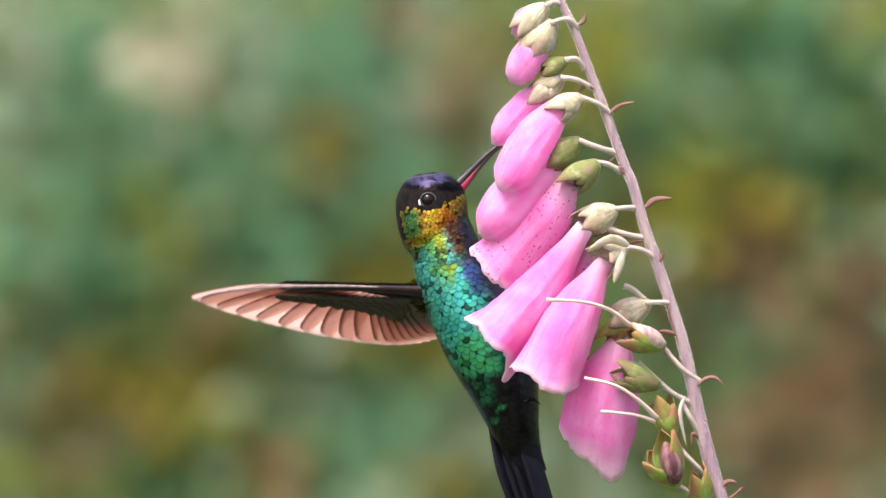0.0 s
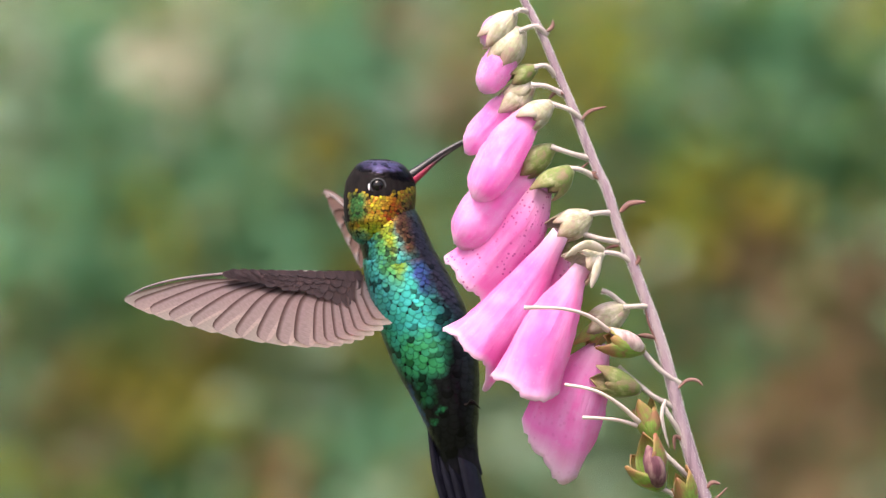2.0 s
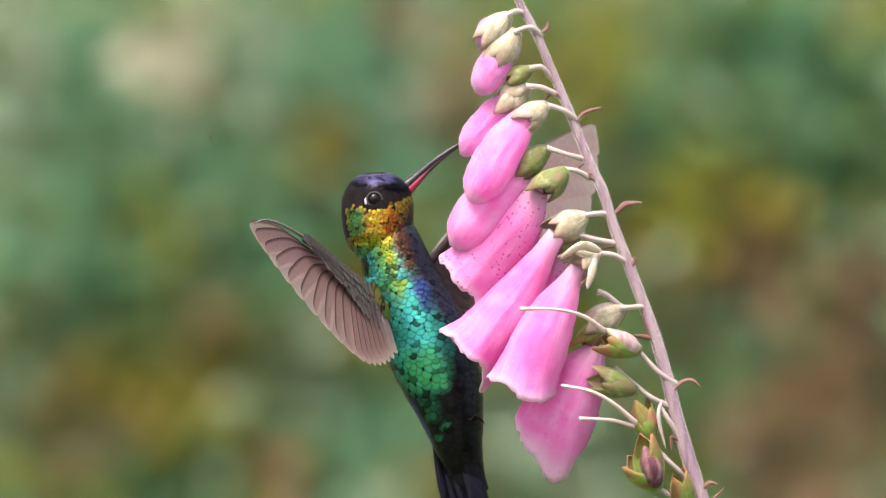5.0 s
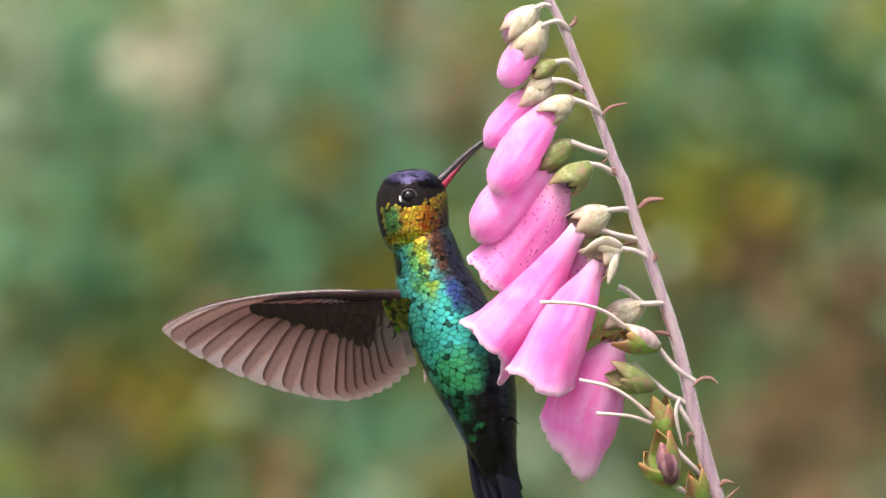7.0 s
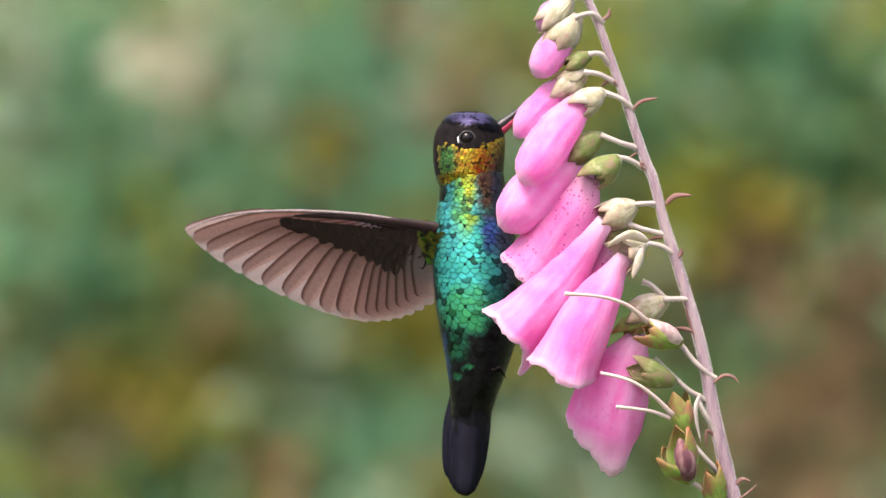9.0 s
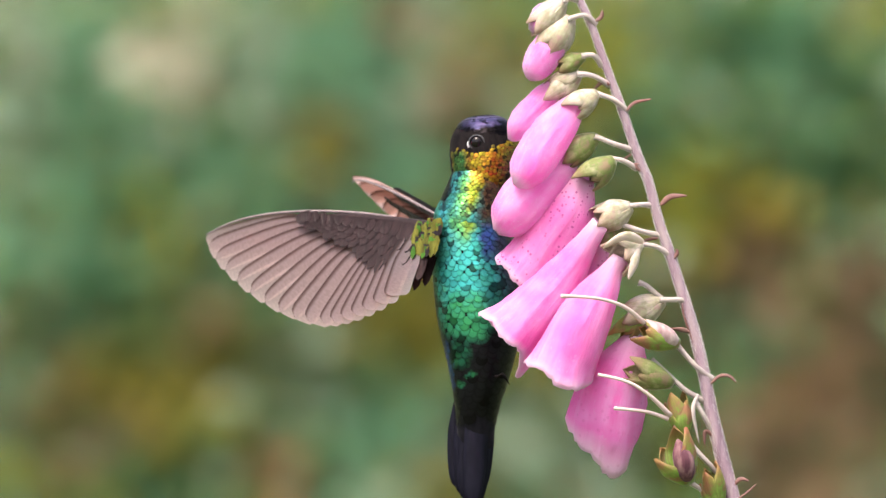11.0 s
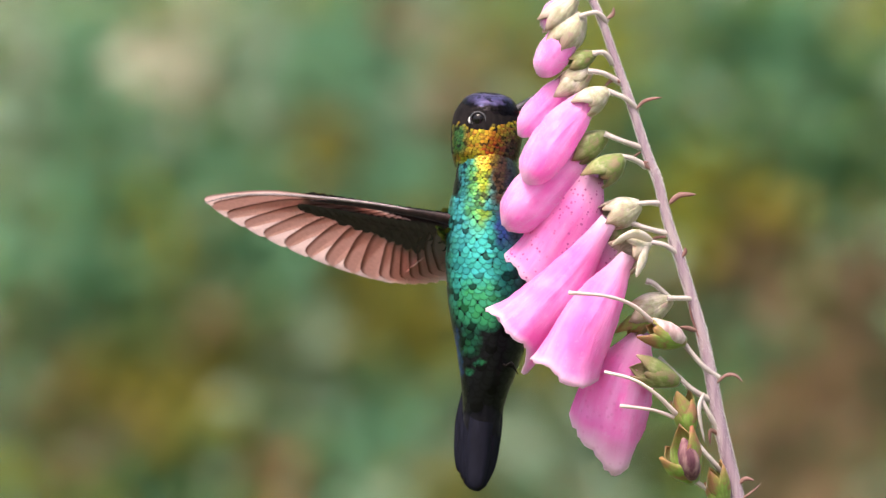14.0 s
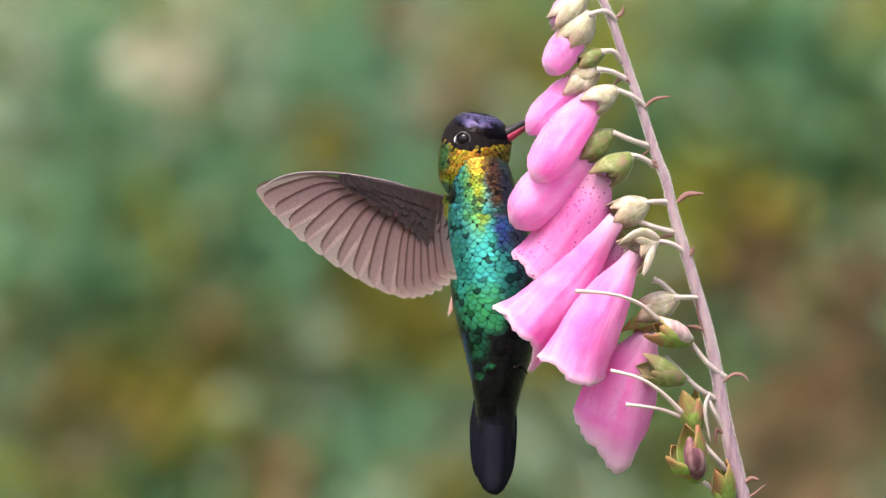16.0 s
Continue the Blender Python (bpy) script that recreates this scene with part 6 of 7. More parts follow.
    walk(far_wing, [
        (0, pose(-0.00125, 0.00850, 0.00872, 17.4, -9.9, 87.3)), (0.05, pose(-0.00100, 0.00850, 0.00850, -3.0, -7.9, 66.4)),
        (0.1, pose(-0.00100, 0.00850, 0.00850, -21.1, -12.5, 45.6)), (0.2, pose(-0.00100, 0.00850, 0.00850, 15.2, -10.0, 87.7)),
        (0.3, pose(-0.00100, 0.00850, 0.00850, 15.0, -10.0, 87.7)), (0.35, pose(-0.00100, 0.00850, 0.00850, -5.8, -16.2, 98.7)),
        (0.4, pose(-0.00100, 0.00850, 0.00850, -27.9, -18.0, 111.5)), (0.45, pose(-0.00100, 0.00850, 0.00850, 6.8, -17.4, 99.5)),
        (0.5, pose(-0.00119, 0.00850, 0.00859, 40.6, -10.6, 90.0)), (0.55, pose(-0.00100, 0.00850, 0.00850, 27.4, -10.2, 89.0)),
        (0.6, pose(-0.00100, 0.00850, 0.00850, 14.6, -10.1, 87.8)), (0.65, pose(-0.00100, 0.00850, 0.00850, 14.6, -10.1, 87.8)),
        (0.7, pose(-0.00100, 0.00850, 0.00850, 14.6, -10.1, 87.8)), (0.75, pose(-0.00100, 0.00850, 0.00850, -2.3, -10.4, 67.5)),
        (0.8, pose(-0.00100, 0.00850, 0.00850, -18.2, -16.3, 48.0)), (0.9, pose(-0.00100, 0.00850, 0.00850, 14.6, -10.1, 87.8)),
        (1, pose(-0.00143, 0.00850, 0.00875, 16.5, -10.3, 87.3)), (1.1, pose(-0.00100, 0.00850, 0.00850, -22.6, -8.4, 58.6)),
        (1.2, pose(-0.00100, 0.00850, 0.00850, 14.2, -10.1, 87.8)), (1.25, pose(-0.00100, 0.00850, 0.00850, -6.6, -16.1, 98.9)),
        (1.3, pose(-0.00100, 0.00850, 0.00850, -28.7, -17.7, 111.7)), (1.35, pose(-0.00100, 0.00850, 0.00850, 12.5, -17.6, 100.1)),
        (1.4, pose(-0.00100, 0.00850, 0.00850, 52.2, -10.3, 91.4)), (1.45, pose(-0.00100, 0.00850, 0.00850, 56.5, -15.9, 80.7)),
        (1.5, pose(-0.00100, 0.00850, 0.00850, 62.0, -20.6, 69.4)), (1.6, pose(-0.00100, 0.00850, 0.00850, 13.6, -10.1, 87.9)),
        (1.7, pose(-0.00100, 0.00850, 0.00850, 13.6, -10.1, 87.9)), (1.75, pose(-0.00100, 0.00850, 0.00850, -7.1, -16.0, 99.1)),
        (1.8, pose(-0.00100, 0.00850, 0.00850, -29.1, -17.5, 111.8)), (1.85, pose(-0.00100, 0.00850, 0.00850, 7.2, -17.8, 100.0)),
        (1.9, pose(-0.00100, 0.00850, 0.00850, 42.2, -11.4, 90.4)), (1.95, pose(-0.00100, 0.00850, 0.00850, 17.7, -17.6, 95.4)),
        (2, pose(-0.00100, 0.00850, 0.00850, -8.1, -21.2, 102.8)), (2.05, pose(-0.00100, 0.00850, 0.00850, 24.3, -17.4, 96.1)),
        (2.1, pose(-0.00100, 0.00850, 0.00850, 55.4, -10.8, 92.7)), (2.15, pose(-0.00100, 0.00850, 0.00850, 18.6, -3.3, 62.6)),
        (2.2, pose(-0.00100, 0.00850, 0.00850, -17.1, -15.4, 33.9)), (2.3, pose(-0.00100, 0.00850, 0.00850, 13.9, -10.1, 87.9)),
        (2.4, pose(-0.00100, 0.00850, 0.00850, 14.0, -10.1, 87.9)), (2.45, pose(-0.00100, 0.00850, 0.00850, 11.1, -11.5, 88.4)),
        (2.5, pose(-0.00100, 0.00850, 0.00850, 8.2, -12.9, 89.1)), (2.55, pose(-0.00100, 0.00850, 0.00850, 25.3, -12.3, 89.4)),
        (2.6, pose(-0.00100, 0.00850, 0.00850, 42.3, -11.9, 89.9)), (2.65, pose(-0.00100, 0.00850, 0.00850, 28.2, -10.9, 89.0)),
        (2.7, pose(-0.00100, 0.00850, 0.00850, 14.1, -10.1, 87.8)), (2.75, pose(-0.00100, 0.00850, 0.00850, 33.4, -11.4, 91.2)),
        (2.8, pose(-0.00100, 0.00850, 0.00850, 52.7, -13.7, 93.9)), (2.85, pose(-0.00100, 0.00850, 0.00850, 16.9, -4.9, 62.6)),
        (2.9, pose(-0.00100, 0.00850, 0.00850, -18.3, -16.2, 32.0)), (3, pose(-0.00100, 0.00850, 0.00850, 14.1, -10.1, 87.8)),
        (3.1, pose(-0.00100, 0.00850, 0.00850, 14.4, -10.1, 87.8)), (3.15, pose(-0.00100, 0.00850, 0.00850, -6.2, -16.2, 98.8)),
        (3.2, pose(-0.00100, 0.00850, 0.00850, -28.0, -17.9, 111.5)), (3.25, pose(-0.00100, 0.00850, 0.00850, -5.9, -16.2, 98.7)),
        (3.3, pose(-0.00100, 0.00850, 0.00850, 15.0, -10.0, 87.7)), (3.35, pose(-0.00100, 0.00850, 0.00850, 15.2, -10.0, 87.7)),
        (3.4, pose(-0.00100, 0.00850, 0.00850, 15.3, -10.0, 87.6)), (3.45, pose(-0.00100, 0.00850, 0.00850, 14.4, -11.5, 87.7)),
        (3.5, pose(-0.00100, 0.00850, 0.00850, 13.4, -13.0, 87.9)), (3.55, pose(-0.00100, 0.00850, 0.00850, 2.2, -14.4, 58.4)),
        (3.6, pose(-0.00100, 0.00850, 0.00850, -7.1, -21.0, 29.1)), (3.7, pose(-0.00100, 0.00850, 0.00850, 8.2, -21.7, 90.8)),
        (3.8, pose(-0.00100, 0.00850, 0.00850, 15.9, -10.0, 87.5)), (3.85, pose(-0.00100, 0.00850, 0.00850, -4.7, -16.4, 98.4)),
        (3.9, pose(-0.00100, 0.00850, 0.00850, -26.7, -18.4, 111.1)), (3.95, pose(-0.00100, 0.00850, 0.00850, -5.6, -17.7, 98.7)),
        (4, pose(-0.00100, 0.00850, 0.00850, 14.7, -12.9, 87.6)), (4.05, pose(-0.00100, 0.00850, 0.00850, -3.7, -9.3, 64.1)),
        (4.1, pose(-0.00100, 0.00850, 0.00850, -22.0, -13.1, 40.6)), (4.15, pose(-0.00100, 0.00850, 0.00850, 14.2, -4.0, 67.3)),
        (4.2, pose(-0.00100, 0.00850, 0.00850, 50.6, -12.5, 94.1)), (4.25, pose(-0.00100, 0.00850, 0.00850, 20.7, -8.4, 60.8)),
        (4.3, pose(-0.00100, 0.00850, 0.00850, -7.0, -21.0, 29.1)), (4.4, pose(-0.00100, 0.00850, 0.00850, 8.1, -21.5, 90.8)),
        (4.5, pose(-0.00100, 0.00850, 0.00850, 15.5, -10.0, 87.6)), (4.55, pose(-0.00100, 0.00850, 0.00850, -5.3, -16.3, 98.5)),
        (4.6, pose(-0.00100, 0.00850, 0.00850, -27.3, -18.2, 111.3)), (4.65, pose(-0.00100, 0.00850, 0.00850, 12.3, -15.1, 100.3)),
        (4.7, pose(-0.00100, 0.00850, 0.00850, 49.9, -6.1, 93.8)), (4.75, pose(-0.00100, 0.00850, 0.00850, 12.9, -0.6, 66.3)),
        (4.8, pose(-0.00100, 0.00850, 0.00850, -22.7, -12.7, 40.8)), (4.85, pose(-0.00100, 0.00850, 0.00850, 13.8, -3.3, 67.3)),
        (4.9, pose(-0.00100, 0.00850, 0.00850, 50.5, -11.7, 94.2)), (4.95, pose(-0.00100, 0.00850, 0.00850, 20.2, -7.7, 60.9)),
        (5, pose(-0.00100, 0.00850, 0.00850, -7.9, -20.7, 29.4)), (5.1, pose(-0.00100, 0.00850, 0.00850, 8.0, -20.7, 90.9)),
        (5.2, pose(-0.00100, 0.00850, 0.00850, 14.7, -10.1, 87.7)), (5.25, pose(-0.00100, 0.00850, 0.00850, -6.1, -16.1, 98.8)),
        (5.3, pose(-0.00100, 0.00850, 0.00850, -28.2, -17.9, 111.6)), (5.35, pose(-0.00100, 0.00850, 0.00850, 11.8, -14.6, 100.3)),
        (5.4, pose(-0.00100, 0.00850, 0.00850, 49.8, -5.2, 93.8)), (5.45, pose(-0.00100, 0.00850, 0.00850, 12.4, 0.1, 66.3)),
        (5.5, pose(-0.00100, 0.00850, 0.00850, -23.5, -12.3, 40.9)), (5.55, pose(-0.00100, 0.00850, 0.00850, 13.3, -2.6, 67.3)),
        (5.6, pose(-0.00100, 0.00850, 0.00850, 50.4, -10.8, 94.2)), (5.65, pose(-0.00100, 0.00850, 0.00850, 19.7, -7.1, 60.9)),
        (5.7, pose(-0.00100, 0.00850, 0.00850, -8.7, -20.5, 29.7)), (5.8, pose(-0.00100, 0.00850, 0.00850, 7.9, -19.8, 90.9)),
        (5.9, pose(-0.00100, 0.00850, 0.00850, 13.8, -10.1, 87.9)), (5.95, pose(-0.00100, 0.00850, 0.00850, -7.0, -16.0, 99.0)),
        (6, pose(-0.00100, 0.00850, 0.00850, -29.0, -17.6, 111.8)), (6.05, pose(-0.00100, 0.00850, 0.00850, 11.4, -14.1, 100.3)),
        (6.1, pose(-0.00100, 0.00850, 0.00850, 49.7, -4.4, 93.8)), (6.15, pose(-0.00100, 0.00850, 0.00850, 11.9, 0.8, 66.3)),
        (6.2, pose(-0.00100, 0.00850, 0.00850, -24.2, -11.8, 41.1)), (6.25, pose(-0.00100, 0.00850, 0.00850, 8.7, -1.7, 68.6)),
        (6.3, pose(-0.00100, 0.00850, 0.00850, 42.2, -8.6, 97.1)), (6.35, pose(-0.00100, 0.00850, 0.00850, 7.1, -15.3, 103.0)),
        (6.4, pose(-0.00100, 0.00850, 0.00850, -29.4, -17.4, 112.0)), (6.45, pose(-0.00100, 0.00850, 0.00850, 8.6, -14.5, 102.6)),
        (6.5, pose(-0.00100, 0.00850, 0.00850, 45.1, -6.7, 97.2)), (6.55, pose(-0.00100, 0.00850, 0.00850, 7.9, -1.9, 75.1)),
        (6.6, pose(-0.00100, 0.00850, 0.00850, -28.6, -11.4, 54.5)), (6.65, pose(-0.00100, 0.00850, 0.00850, -7.3, -7.6, 71.1)),
        (6.7, pose(-0.00100, 0.00850, 0.00850, 14.1, -10.1, 87.8)), (6.8, pose(-0.00100, 0.00850, 0.00850, -12.5, -16.5, 47.3)),
        (6.9, pose(-0.00100, 0.00850, 0.00850, 15.1, -10.0, 87.7)), (7, pose(-0.00100, 0.00850, 0.00850, 20.4, -9.0, 89.5)),
        (7.1, pose(-0.00100, 0.00850, 0.00850, -28.1, -17.9, 111.5)), (7.15, pose(-0.00100, 0.00850, 0.00850, 11.0, -11.9, 101.2)),
        (7.2, pose(-0.00100, 0.00850, 0.00850, 47.8, -1.0, 97.0)), (7.25, pose(-0.00100, 0.00850, 0.00850, 4.2, 4.6, 77.3)),
        (7.3, pose(-0.00100, 0.00850, 0.00850, -38.7, -5.0, 59.1)), (7.35, pose(-0.00100, 0.00850, 0.00850, 5.9, 2.9, 74.6)),
        (7.4, pose(-0.00100, 0.00850, 0.00850, 50.9, -2.4, 91.1)), (7.45, pose(-0.00100, 0.00850, 0.00850, 49.7, -5.5, 86.2)),
        (7.5, pose(-0.00100, 0.00850, 0.00850, 48.9, -8.7, 81.5)), (7.6, pose(-0.00100, 0.00850, 0.00850, 8.3, -10.2, 88.9)),
        (7.7, pose(-0.00100, 0.00850, 0.00850, 6.1, -10.3, 89.3)), (7.8, pose(-0.00100, 0.00850, 0.00850, 4.8, -0.8, 89.8)),
        (7.9, pose(-0.00100, 0.00850, 0.00850, 1.6, -10.3, 90.1)), (7.95, pose(-0.00100, 0.00850, 0.00850, -21.7, -13.2, 106.0)),
        (8, pose(-0.00100, 0.00850, 0.00850, -45.0, -9.6, 121.7)), (8.05, pose(-0.00100, 0.00850, 0.00850, 2.6, -4.4, 106.2)),
        (8.1, pose(-0.00100, 0.00850, 0.00850, 47.8, 10.3, 99.2)), (8.15, pose(-0.00100, 0.00850, 0.00850, 3.1, -3.9, 102.8)),
        (8.2, pose(-0.00100, 0.00850, 0.00850, -43.6, -11.3, 115.5)), (8.25, pose(-0.00100, 0.00850, 0.00850, 4.1, -4.2, 102.7)),
        (8.3, pose(-0.00100, 0.00850, 0.00850, 49.9, 9.8, 99.2)), (8.35, pose(-0.00100, 0.00850, 0.00850, 22.8, 0.7, 92.7)),
        (8.4, pose(-0.00100, 0.00850, 0.00850, -3.5, -10.3, 91.0)), (8.45, pose(-0.00100, 0.00850, 0.00850, 3.2, -8.5, 89.8)),
        (8.5, pose(-0.00100, 0.00850, 0.00850, 9.7, -6.6, 88.9)), (8.55, pose(-0.00100, 0.00850, 0.00850, -11.7, -3.1, 71.0)),
        (8.6, pose(-0.00100, 0.00850, 0.00850, -33.3, -6.3, 53.1)), (8.7, pose(-0.00100, 0.00850, 0.00850, -4.3, -10.2, 91.1)),
        (8.8, pose(-0.00100, 0.00850, 0.00850, -4.3, -10.2, 91.1)), (8.85, pose(-0.00100, 0.00850, 0.00850, -25.0, -12.5, 103.5)),
        (8.9, pose(-0.00100, 0.00850, 0.00850, -45.7, -10.3, 115.9)), (8.95, pose(-0.00100, 0.00850, 0.00850, -17.4, -11.8, 101.8)),
        (9, pose(-0.00100, 0.00850, 0.00850, 10.3, -6.6, 88.8)), (9.05, pose(-0.00100, 0.00850, 0.00850, -17.4, -11.8, 101.8)),
        (9.1, pose(-0.00100, 0.00850, 0.00850, -45.6, -10.4, 115.9)), (9.15, pose(-0.00100, 0.00850, 0.00850, 1.9, -6.7, 104.2)),
        (9.2, pose(-0.00100, 0.00850, 0.00850, 47.9, 4.3, 98.9)), (9.25, pose(-0.00100, 0.00850, 0.00850, 6.2, 7.5, 74.0)),
        (9.3, pose(-0.00100, 0.00850, 0.00850, -33.2, -6.4, 53.1)), (9.4, pose(-0.00100, 0.00850, 0.00850, -3.9, -10.3, 91.1)),
        (9.5, pose(-0.00100, 0.00850, 0.00850, -3.8, -10.3, 91.0)), (9.55, pose(-0.00100, 0.00850, 0.00850, -24.5, -12.6, 103.4)),
        (9.6, pose(-0.00100, 0.00850, 0.00850, -45.1, -10.6, 115.8)), (9.65, pose(-0.00100, 0.00850, 0.00850, -4.9, -8.1, 101.3)),
        (9.7, pose(-0.00100, 0.00850, 0.00850, 33.4, 2.8, 91.9)), (9.75, pose(-0.00100, 0.00850, 0.00850, -4.8, -8.1, 101.3)),
        (9.8, pose(-0.00100, 0.00850, 0.00850, -44.9, -10.7, 115.7)), (9.85, pose(-0.00100, 0.00850, 0.00850, 2.3, -7.2, 104.2)),
        (9.9, pose(-0.00100, 0.00850, 0.00850, 47.9, 3.5, 98.9)), (9.95, pose(-0.00100, 0.00850, 0.00850, 6.5, 6.8, 74.0)),
        (10, pose(-0.00100, 0.00850, 0.00850, -32.6, -7.0, 53.0)), (10.1, pose(-0.00100, 0.00850, 0.00850, -3.2, -10.3, 90.9)),
        (10.2, pose(-0.00100, 0.00850, 0.00850, -3.1, -10.3, 90.9)), (10.25, pose(-0.00100, 0.00850, 0.00850, -23.7, -12.8, 103.2)),
        (10.3, pose(-0.00100, 0.00850, 0.00850, -44.5, -10.9, 115.7)), (10.35, pose(-0.00100, 0.00850, 0.00850, -4.5, -8.6, 101.4)),
        (10.4, pose(-0.00100, 0.00850, 0.00850, 33.5, 2.1, 91.9)), (10.45, pose(-0.00100, 0.00850, 0.00850, -4.4, -8.6, 101.3)),
        (10.5, pose(-0.00100, 0.00850, 0.00850, -44.3, -11.0, 115.6)), (10.55, pose(-0.00100, 0.00850, 0.00850, 2.6, -7.7, 104.3)),
        (10.6, pose(-0.00100, 0.00850, 0.00850, 47.9, 2.7, 98.9)), (10.65, pose(-0.00100, 0.00850, 0.00850, 6.8, 6.1, 74.0)),
        (10.7, pose(-0.00100, 0.00850, 0.00850, -32.0, -7.5, 52.9)), (10.8, pose(-0.00100, 0.00850, 0.00850, -2.4, -10.3, 90.8)),
        (10.9, pose(-0.00100, 0.00850, 0.00850, -2.3, -10.3, 90.8)), (10.95, pose(-0.00100, 0.00850, 0.00850, -23.0, -13.0, 103.0)),
        (11, pose(-0.00100, 0.00850, 0.00850, -43.8, -11.3, 115.5)), (11.05, pose(-0.00100, 0.00850, 0.00850, -4.2, -9.1, 101.4)),
        (11.1, pose(-0.00100, 0.00850, 0.00850, 33.6, 1.3, 91.9)), (11.15, pose(-0.00100, 0.00850, 0.00850, -4.1, -9.1, 101.4)),
        (11.2, pose(-0.00100, 0.00850, 0.00850, -43.6, -11.4, 115.5)), (11.3, pose(-0.00100, 0.00850, 0.00850, 19.7, -4.6, 91.0)),
        (11.4, pose(-0.00100, 0.00850, 0.00850, -43.4, -11.4, 115.4)), (11.45, pose(-0.00100, 0.00850, 0.00850, -1.0, -8.3, 104.9)),
        (11.5, pose(-0.00100, 0.00850, 0.00850, 40.0, 0.9, 99.2)), (11.55, pose(-0.00100, 0.00850, 0.00850, 19.1, -3.9, 93.9)),
        (11.6, pose(-0.00100, 0.00850, 0.00850, -1.5, -10.3, 90.6)), (11.65, pose(-0.00100, 0.00850, 0.00850, -1.4, -10.3, 90.6)),
        (11.7, pose(-0.00100, 0.00850, 0.00850, -1.4, -10.3, 90.6)), (11.75, pose(-0.00100, 0.00850, 0.00850, -13.9, -9.8, 73.5)),
        (11.8, pose(-0.00100, 0.00850, 0.00850, -26.0, -13.0, 56.6)), (11.9, pose(-0.00100, 0.00850, 0.00850, -1.1, -10.3, 90.5)),
        (12, pose(-0.00100, 0.00850, 0.00850, 24.4, -5.0, 89.7)), (12.05, pose(-0.00100, 0.00850, 0.00850, -8.3, -12.2, 101.3)),
        (12.1, pose(-0.00100, 0.00850, 0.00850, -42.3, -11.9, 115.2)), (12.15, pose(-0.00100, 0.00850, 0.00850, 0.4, -12.1, 105.2)),
        (12.2, pose(-0.00100, 0.00850, 0.00850, 42.1, -5.7, 97.7)), (12.25, pose(-0.00100, 0.00850, 0.00850, 21.1, -7.3, 93.6)),
        (12.3, pose(-0.00100, 0.00850, 0.00850, 0.2, -10.3, 90.3)), (12.35, pose(-0.00100, 0.00850, 0.00850, 24.9, -9.6, 89.6)),
        (12.4, pose(-0.00100, 0.00850, 0.00850, 49.6, -8.6, 89.3)), (12.5, pose(-0.00100, 0.00850, 0.00850, 38.5, -5.8, 86.0)),
        (12.6, pose(-0.00100, 0.00850, 0.00850, 0.1, -10.3, 90.3)), (12.7, pose(-0.00100, 0.00850, 0.00850, -0.7, -10.3, 90.5)),
        (12.8, pose(-0.00100, 0.00850, 0.00850, -1.5, -10.3, 90.6)), (12.9, pose(-0.00100, 0.00850, 0.00850, 29.5, -5.1, 90.9)),
        (12.95, pose(-0.00100, 0.00850, 0.00850, -8.5, -13.1, 102.8)), (13, pose(-0.00100, 0.00850, 0.00850, -47.8, -12.1, 117.2)),
        (13.05, pose(-0.00100, 0.00850, 0.00850, -0.5, -8.8, 105.4)), (13.1, pose(-0.00100, 0.00850, 0.00850, 45.0, 2.0, 99.7)),
        (13.15, pose(-0.00100, 0.00850, 0.00850, 20.9, -3.2, 94.0)), (13.2, pose(-0.00100, 0.00850, 0.00850, -2.8, -10.3, 90.9)),
        (13.25, pose(-0.00100, 0.00850, 0.00850, -2.8, -10.3, 90.9)), (13.3, pose(-0.00100, 0.00850, 0.00850, -2.7, -10.3, 90.8)),
        (13.35, pose(-0.00100, 0.00850, 0.00850, -14.9, -9.3, 71.5)), (13.4, pose(-0.00100, 0.00850, 0.00850, -26.7, -12.4, 52.3)),
        (13.45, pose(-0.00100, 0.00850, 0.00850, -14.7, -9.3, 71.5)), (13.5, pose(-0.00100, 0.00850, 0.00850, -2.3, -10.3, 90.8)),
        (13.6, pose(-0.00100, 0.00850, 0.00850, -2.8, -10.3, 90.9)), (13.7, pose(-0.00100, 0.00850, 0.00850, -3.3, -10.3, 90.9)),
        (13.8, pose(-0.00100, 0.00850, 0.00850, 34.5, -5.7, 91.0)), (13.85, pose(-0.00100, 0.00850, 0.00850, 15.2, -8.0, 90.7)),
        (13.9, pose(-0.00100, 0.00850, 0.00850, -4.2, -10.2, 91.1)), (13.95, pose(-0.00100, 0.00850, 0.00850, 23.9, -5.8, 89.9)),
        (14, pose(-0.00100, 0.00850, 0.00850, 51.7, -1.4, 91.0)), (14.05, pose(-0.00100, 0.00850, 0.00850, 7.9, 1.5, 70.0)),
        (14.1, pose(-0.00100, 0.00850, 0.00850, -34.5, -10.9, 52.7)), (14.2, pose(-0.00100, 0.00850, 0.00850, -4.1, -10.3, 91.1)),
        (14.3, pose(-0.00100, 0.00850, 0.00850, -3.8, -10.3, 91.0)), (14.4, pose(-0.00100, 0.00850, 0.00850, -3.5, -10.3, 91.0)),
        (14.5, pose(-0.00100, 0.00850, 0.00850, 27.6, -5.6, 91.1)), (14.55, pose(-0.00100, 0.00850, 0.00850, -8.1, -12.2, 102.5)),
        (14.6, pose(-0.00100, 0.00850, 0.00850, -44.7, -10.8, 115.7)), (14.65, pose(-0.00100, 0.00850, 0.00850, 0.6, -11.0, 104.2)),
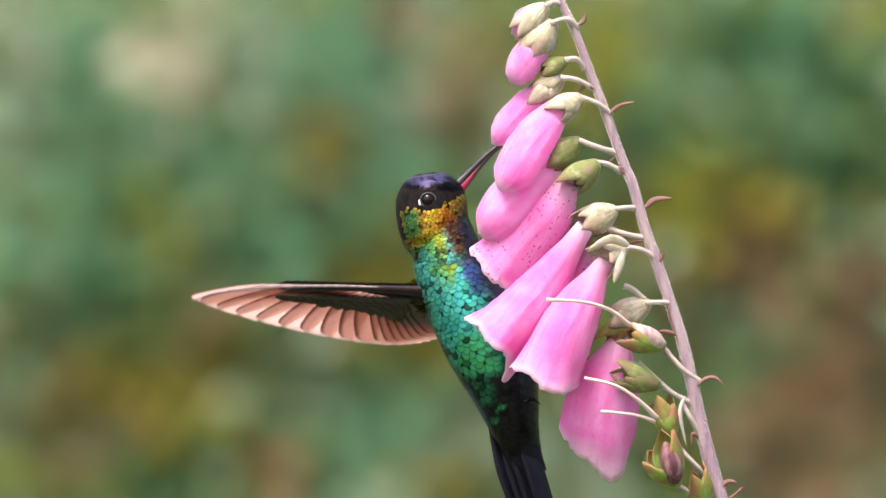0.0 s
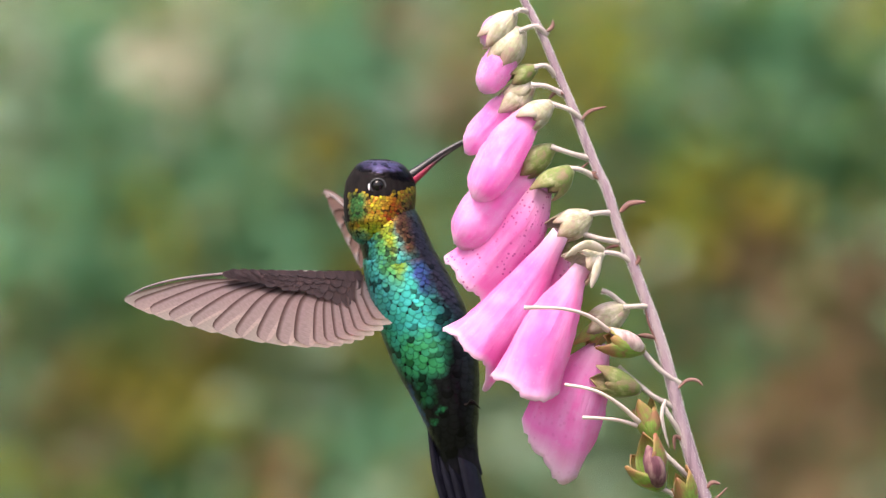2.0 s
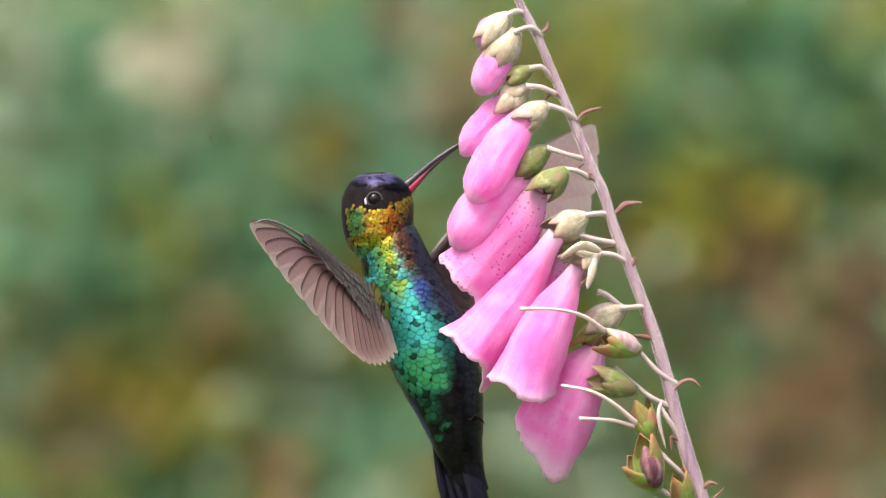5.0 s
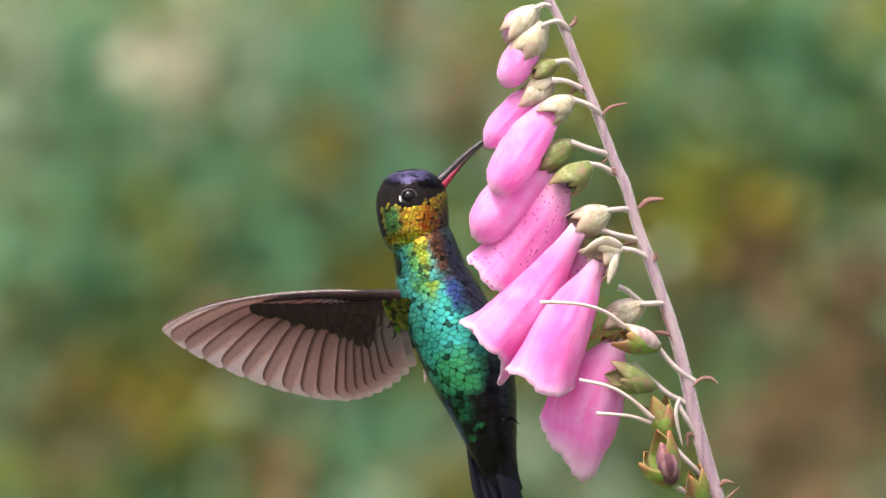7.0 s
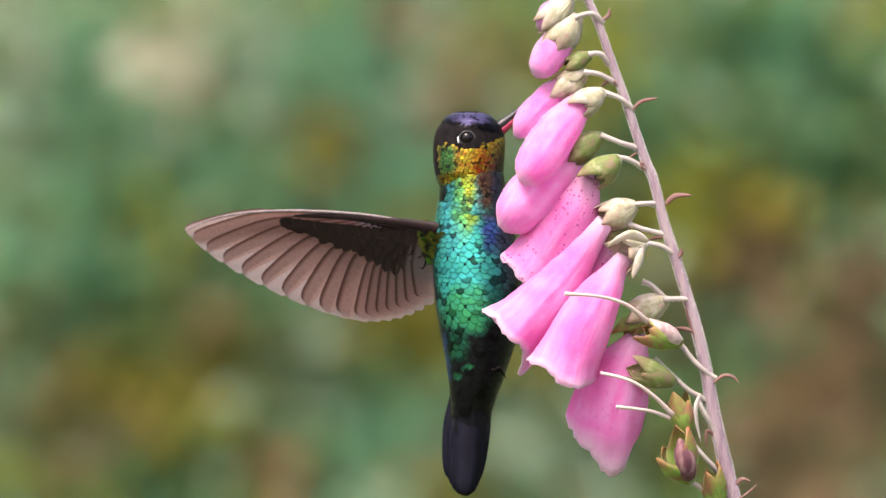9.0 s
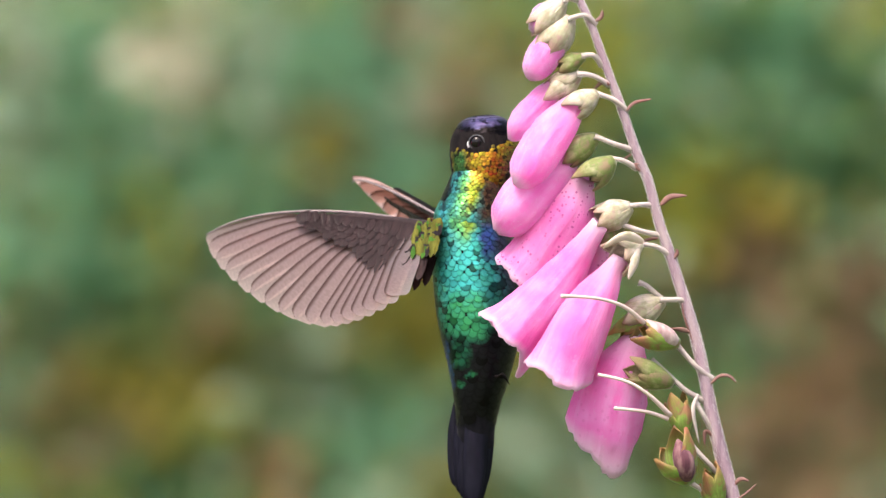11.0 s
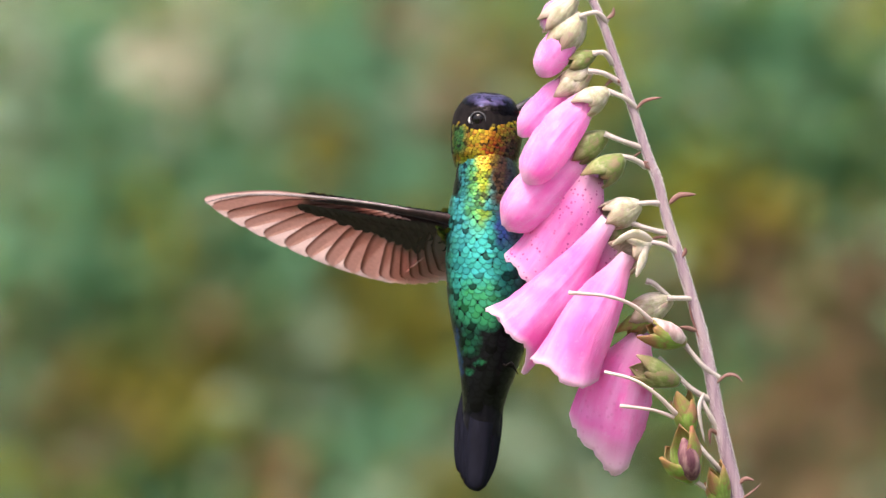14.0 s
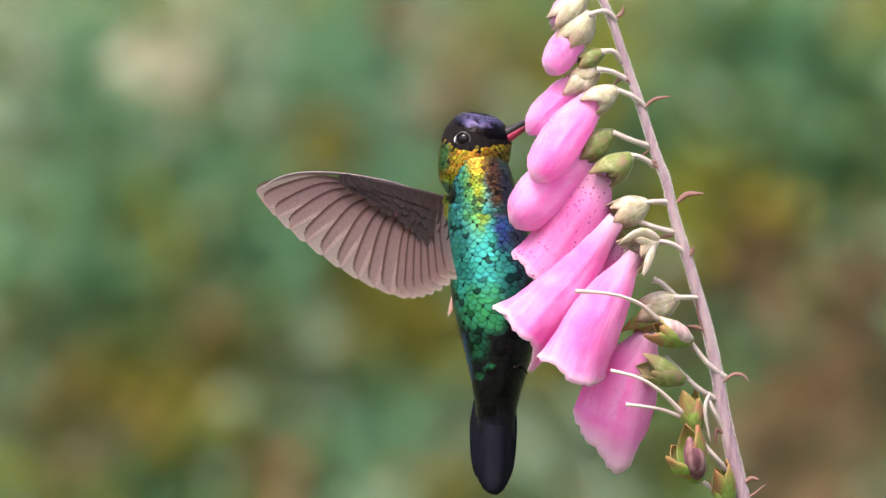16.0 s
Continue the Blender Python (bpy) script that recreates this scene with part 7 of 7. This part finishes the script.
        (14.7, pose(-0.00100, 0.00850, 0.00850, 44.9, -3.2, 96.0)), (14.75, pose(-0.00100, 0.00850, 0.00850, 20.7, -6.2, 92.7)),
        (14.8, pose(-0.00100, 0.00850, 0.00850, -3.5, -10.3, 91.0)), (14.85, pose(-0.00100, 0.00850, 0.00850, -3.5, -10.3, 91.0)),
        (14.9, pose(-0.00100, 0.00850, 0.00850, -3.6, -10.3, 91.0)), (14.95, pose(-0.00100, 0.00850, 0.00850, 44.5, -22.9, 75.0)),
        (15, pose(-0.00100, 0.00850, 0.00850, 95.6, -19.2, 54.0)), (15.05, pose(-0.00100, 0.00850, 0.00850, 44.7, -22.8, 74.9)),
        (15.1, pose(-0.00100, 0.00850, 0.00850, -3.2, -10.3, 90.9)), (15.2, pose(-0.00100, 0.00850, 0.00850, -2.7, -10.3, 90.8)),
        (15.3, pose(-0.00100, 0.00850, 0.00850, -29.0, -1.2, 60.7)), (15.35, pose(-0.00100, 0.00850, 0.00850, 8.4, 2.1, 78.7)),
        (15.4, pose(-0.00100, 0.00850, 0.00850, 45.0, -6.1, 95.2)), (15.45, pose(-0.00100, 0.00850, 0.00850, 30.1, -6.1, 91.6)),
        (15.5, pose(-0.00100, 0.00850, 0.00850, 15.1, -6.9, 88.1)), (15.55, pose(-0.00100, 0.00850, 0.00850, 32.2, -6.1, 89.2)),
        (15.6, pose(-0.00100, 0.00850, 0.00850, 49.2, -5.7, 90.4)), (15.65, pose(-0.00100, 0.00850, 0.00850, 10.4, -4.1, 70.1)),
        (15.7, pose(-0.00100, 0.00850, 0.00850, -27.2, -15.3, 53.0)), (15.8, pose(-0.00100, 0.00850, 0.00850, -0.8, -10.3, 90.5)),
        (15.9, pose(-0.00100, 0.00850, 0.00850, -0.6, -10.3, 90.5)), (15.95, pose(-0.00100, 0.00850, 0.00850, 10.6, -8.1, 89.1)),
        (16, pose(-0.00100, 0.00850, 0.00850, 21.7, -5.8, 88.2)),
    ])
    for drop, rows in rain:
        walk(drop, rows)


motions()
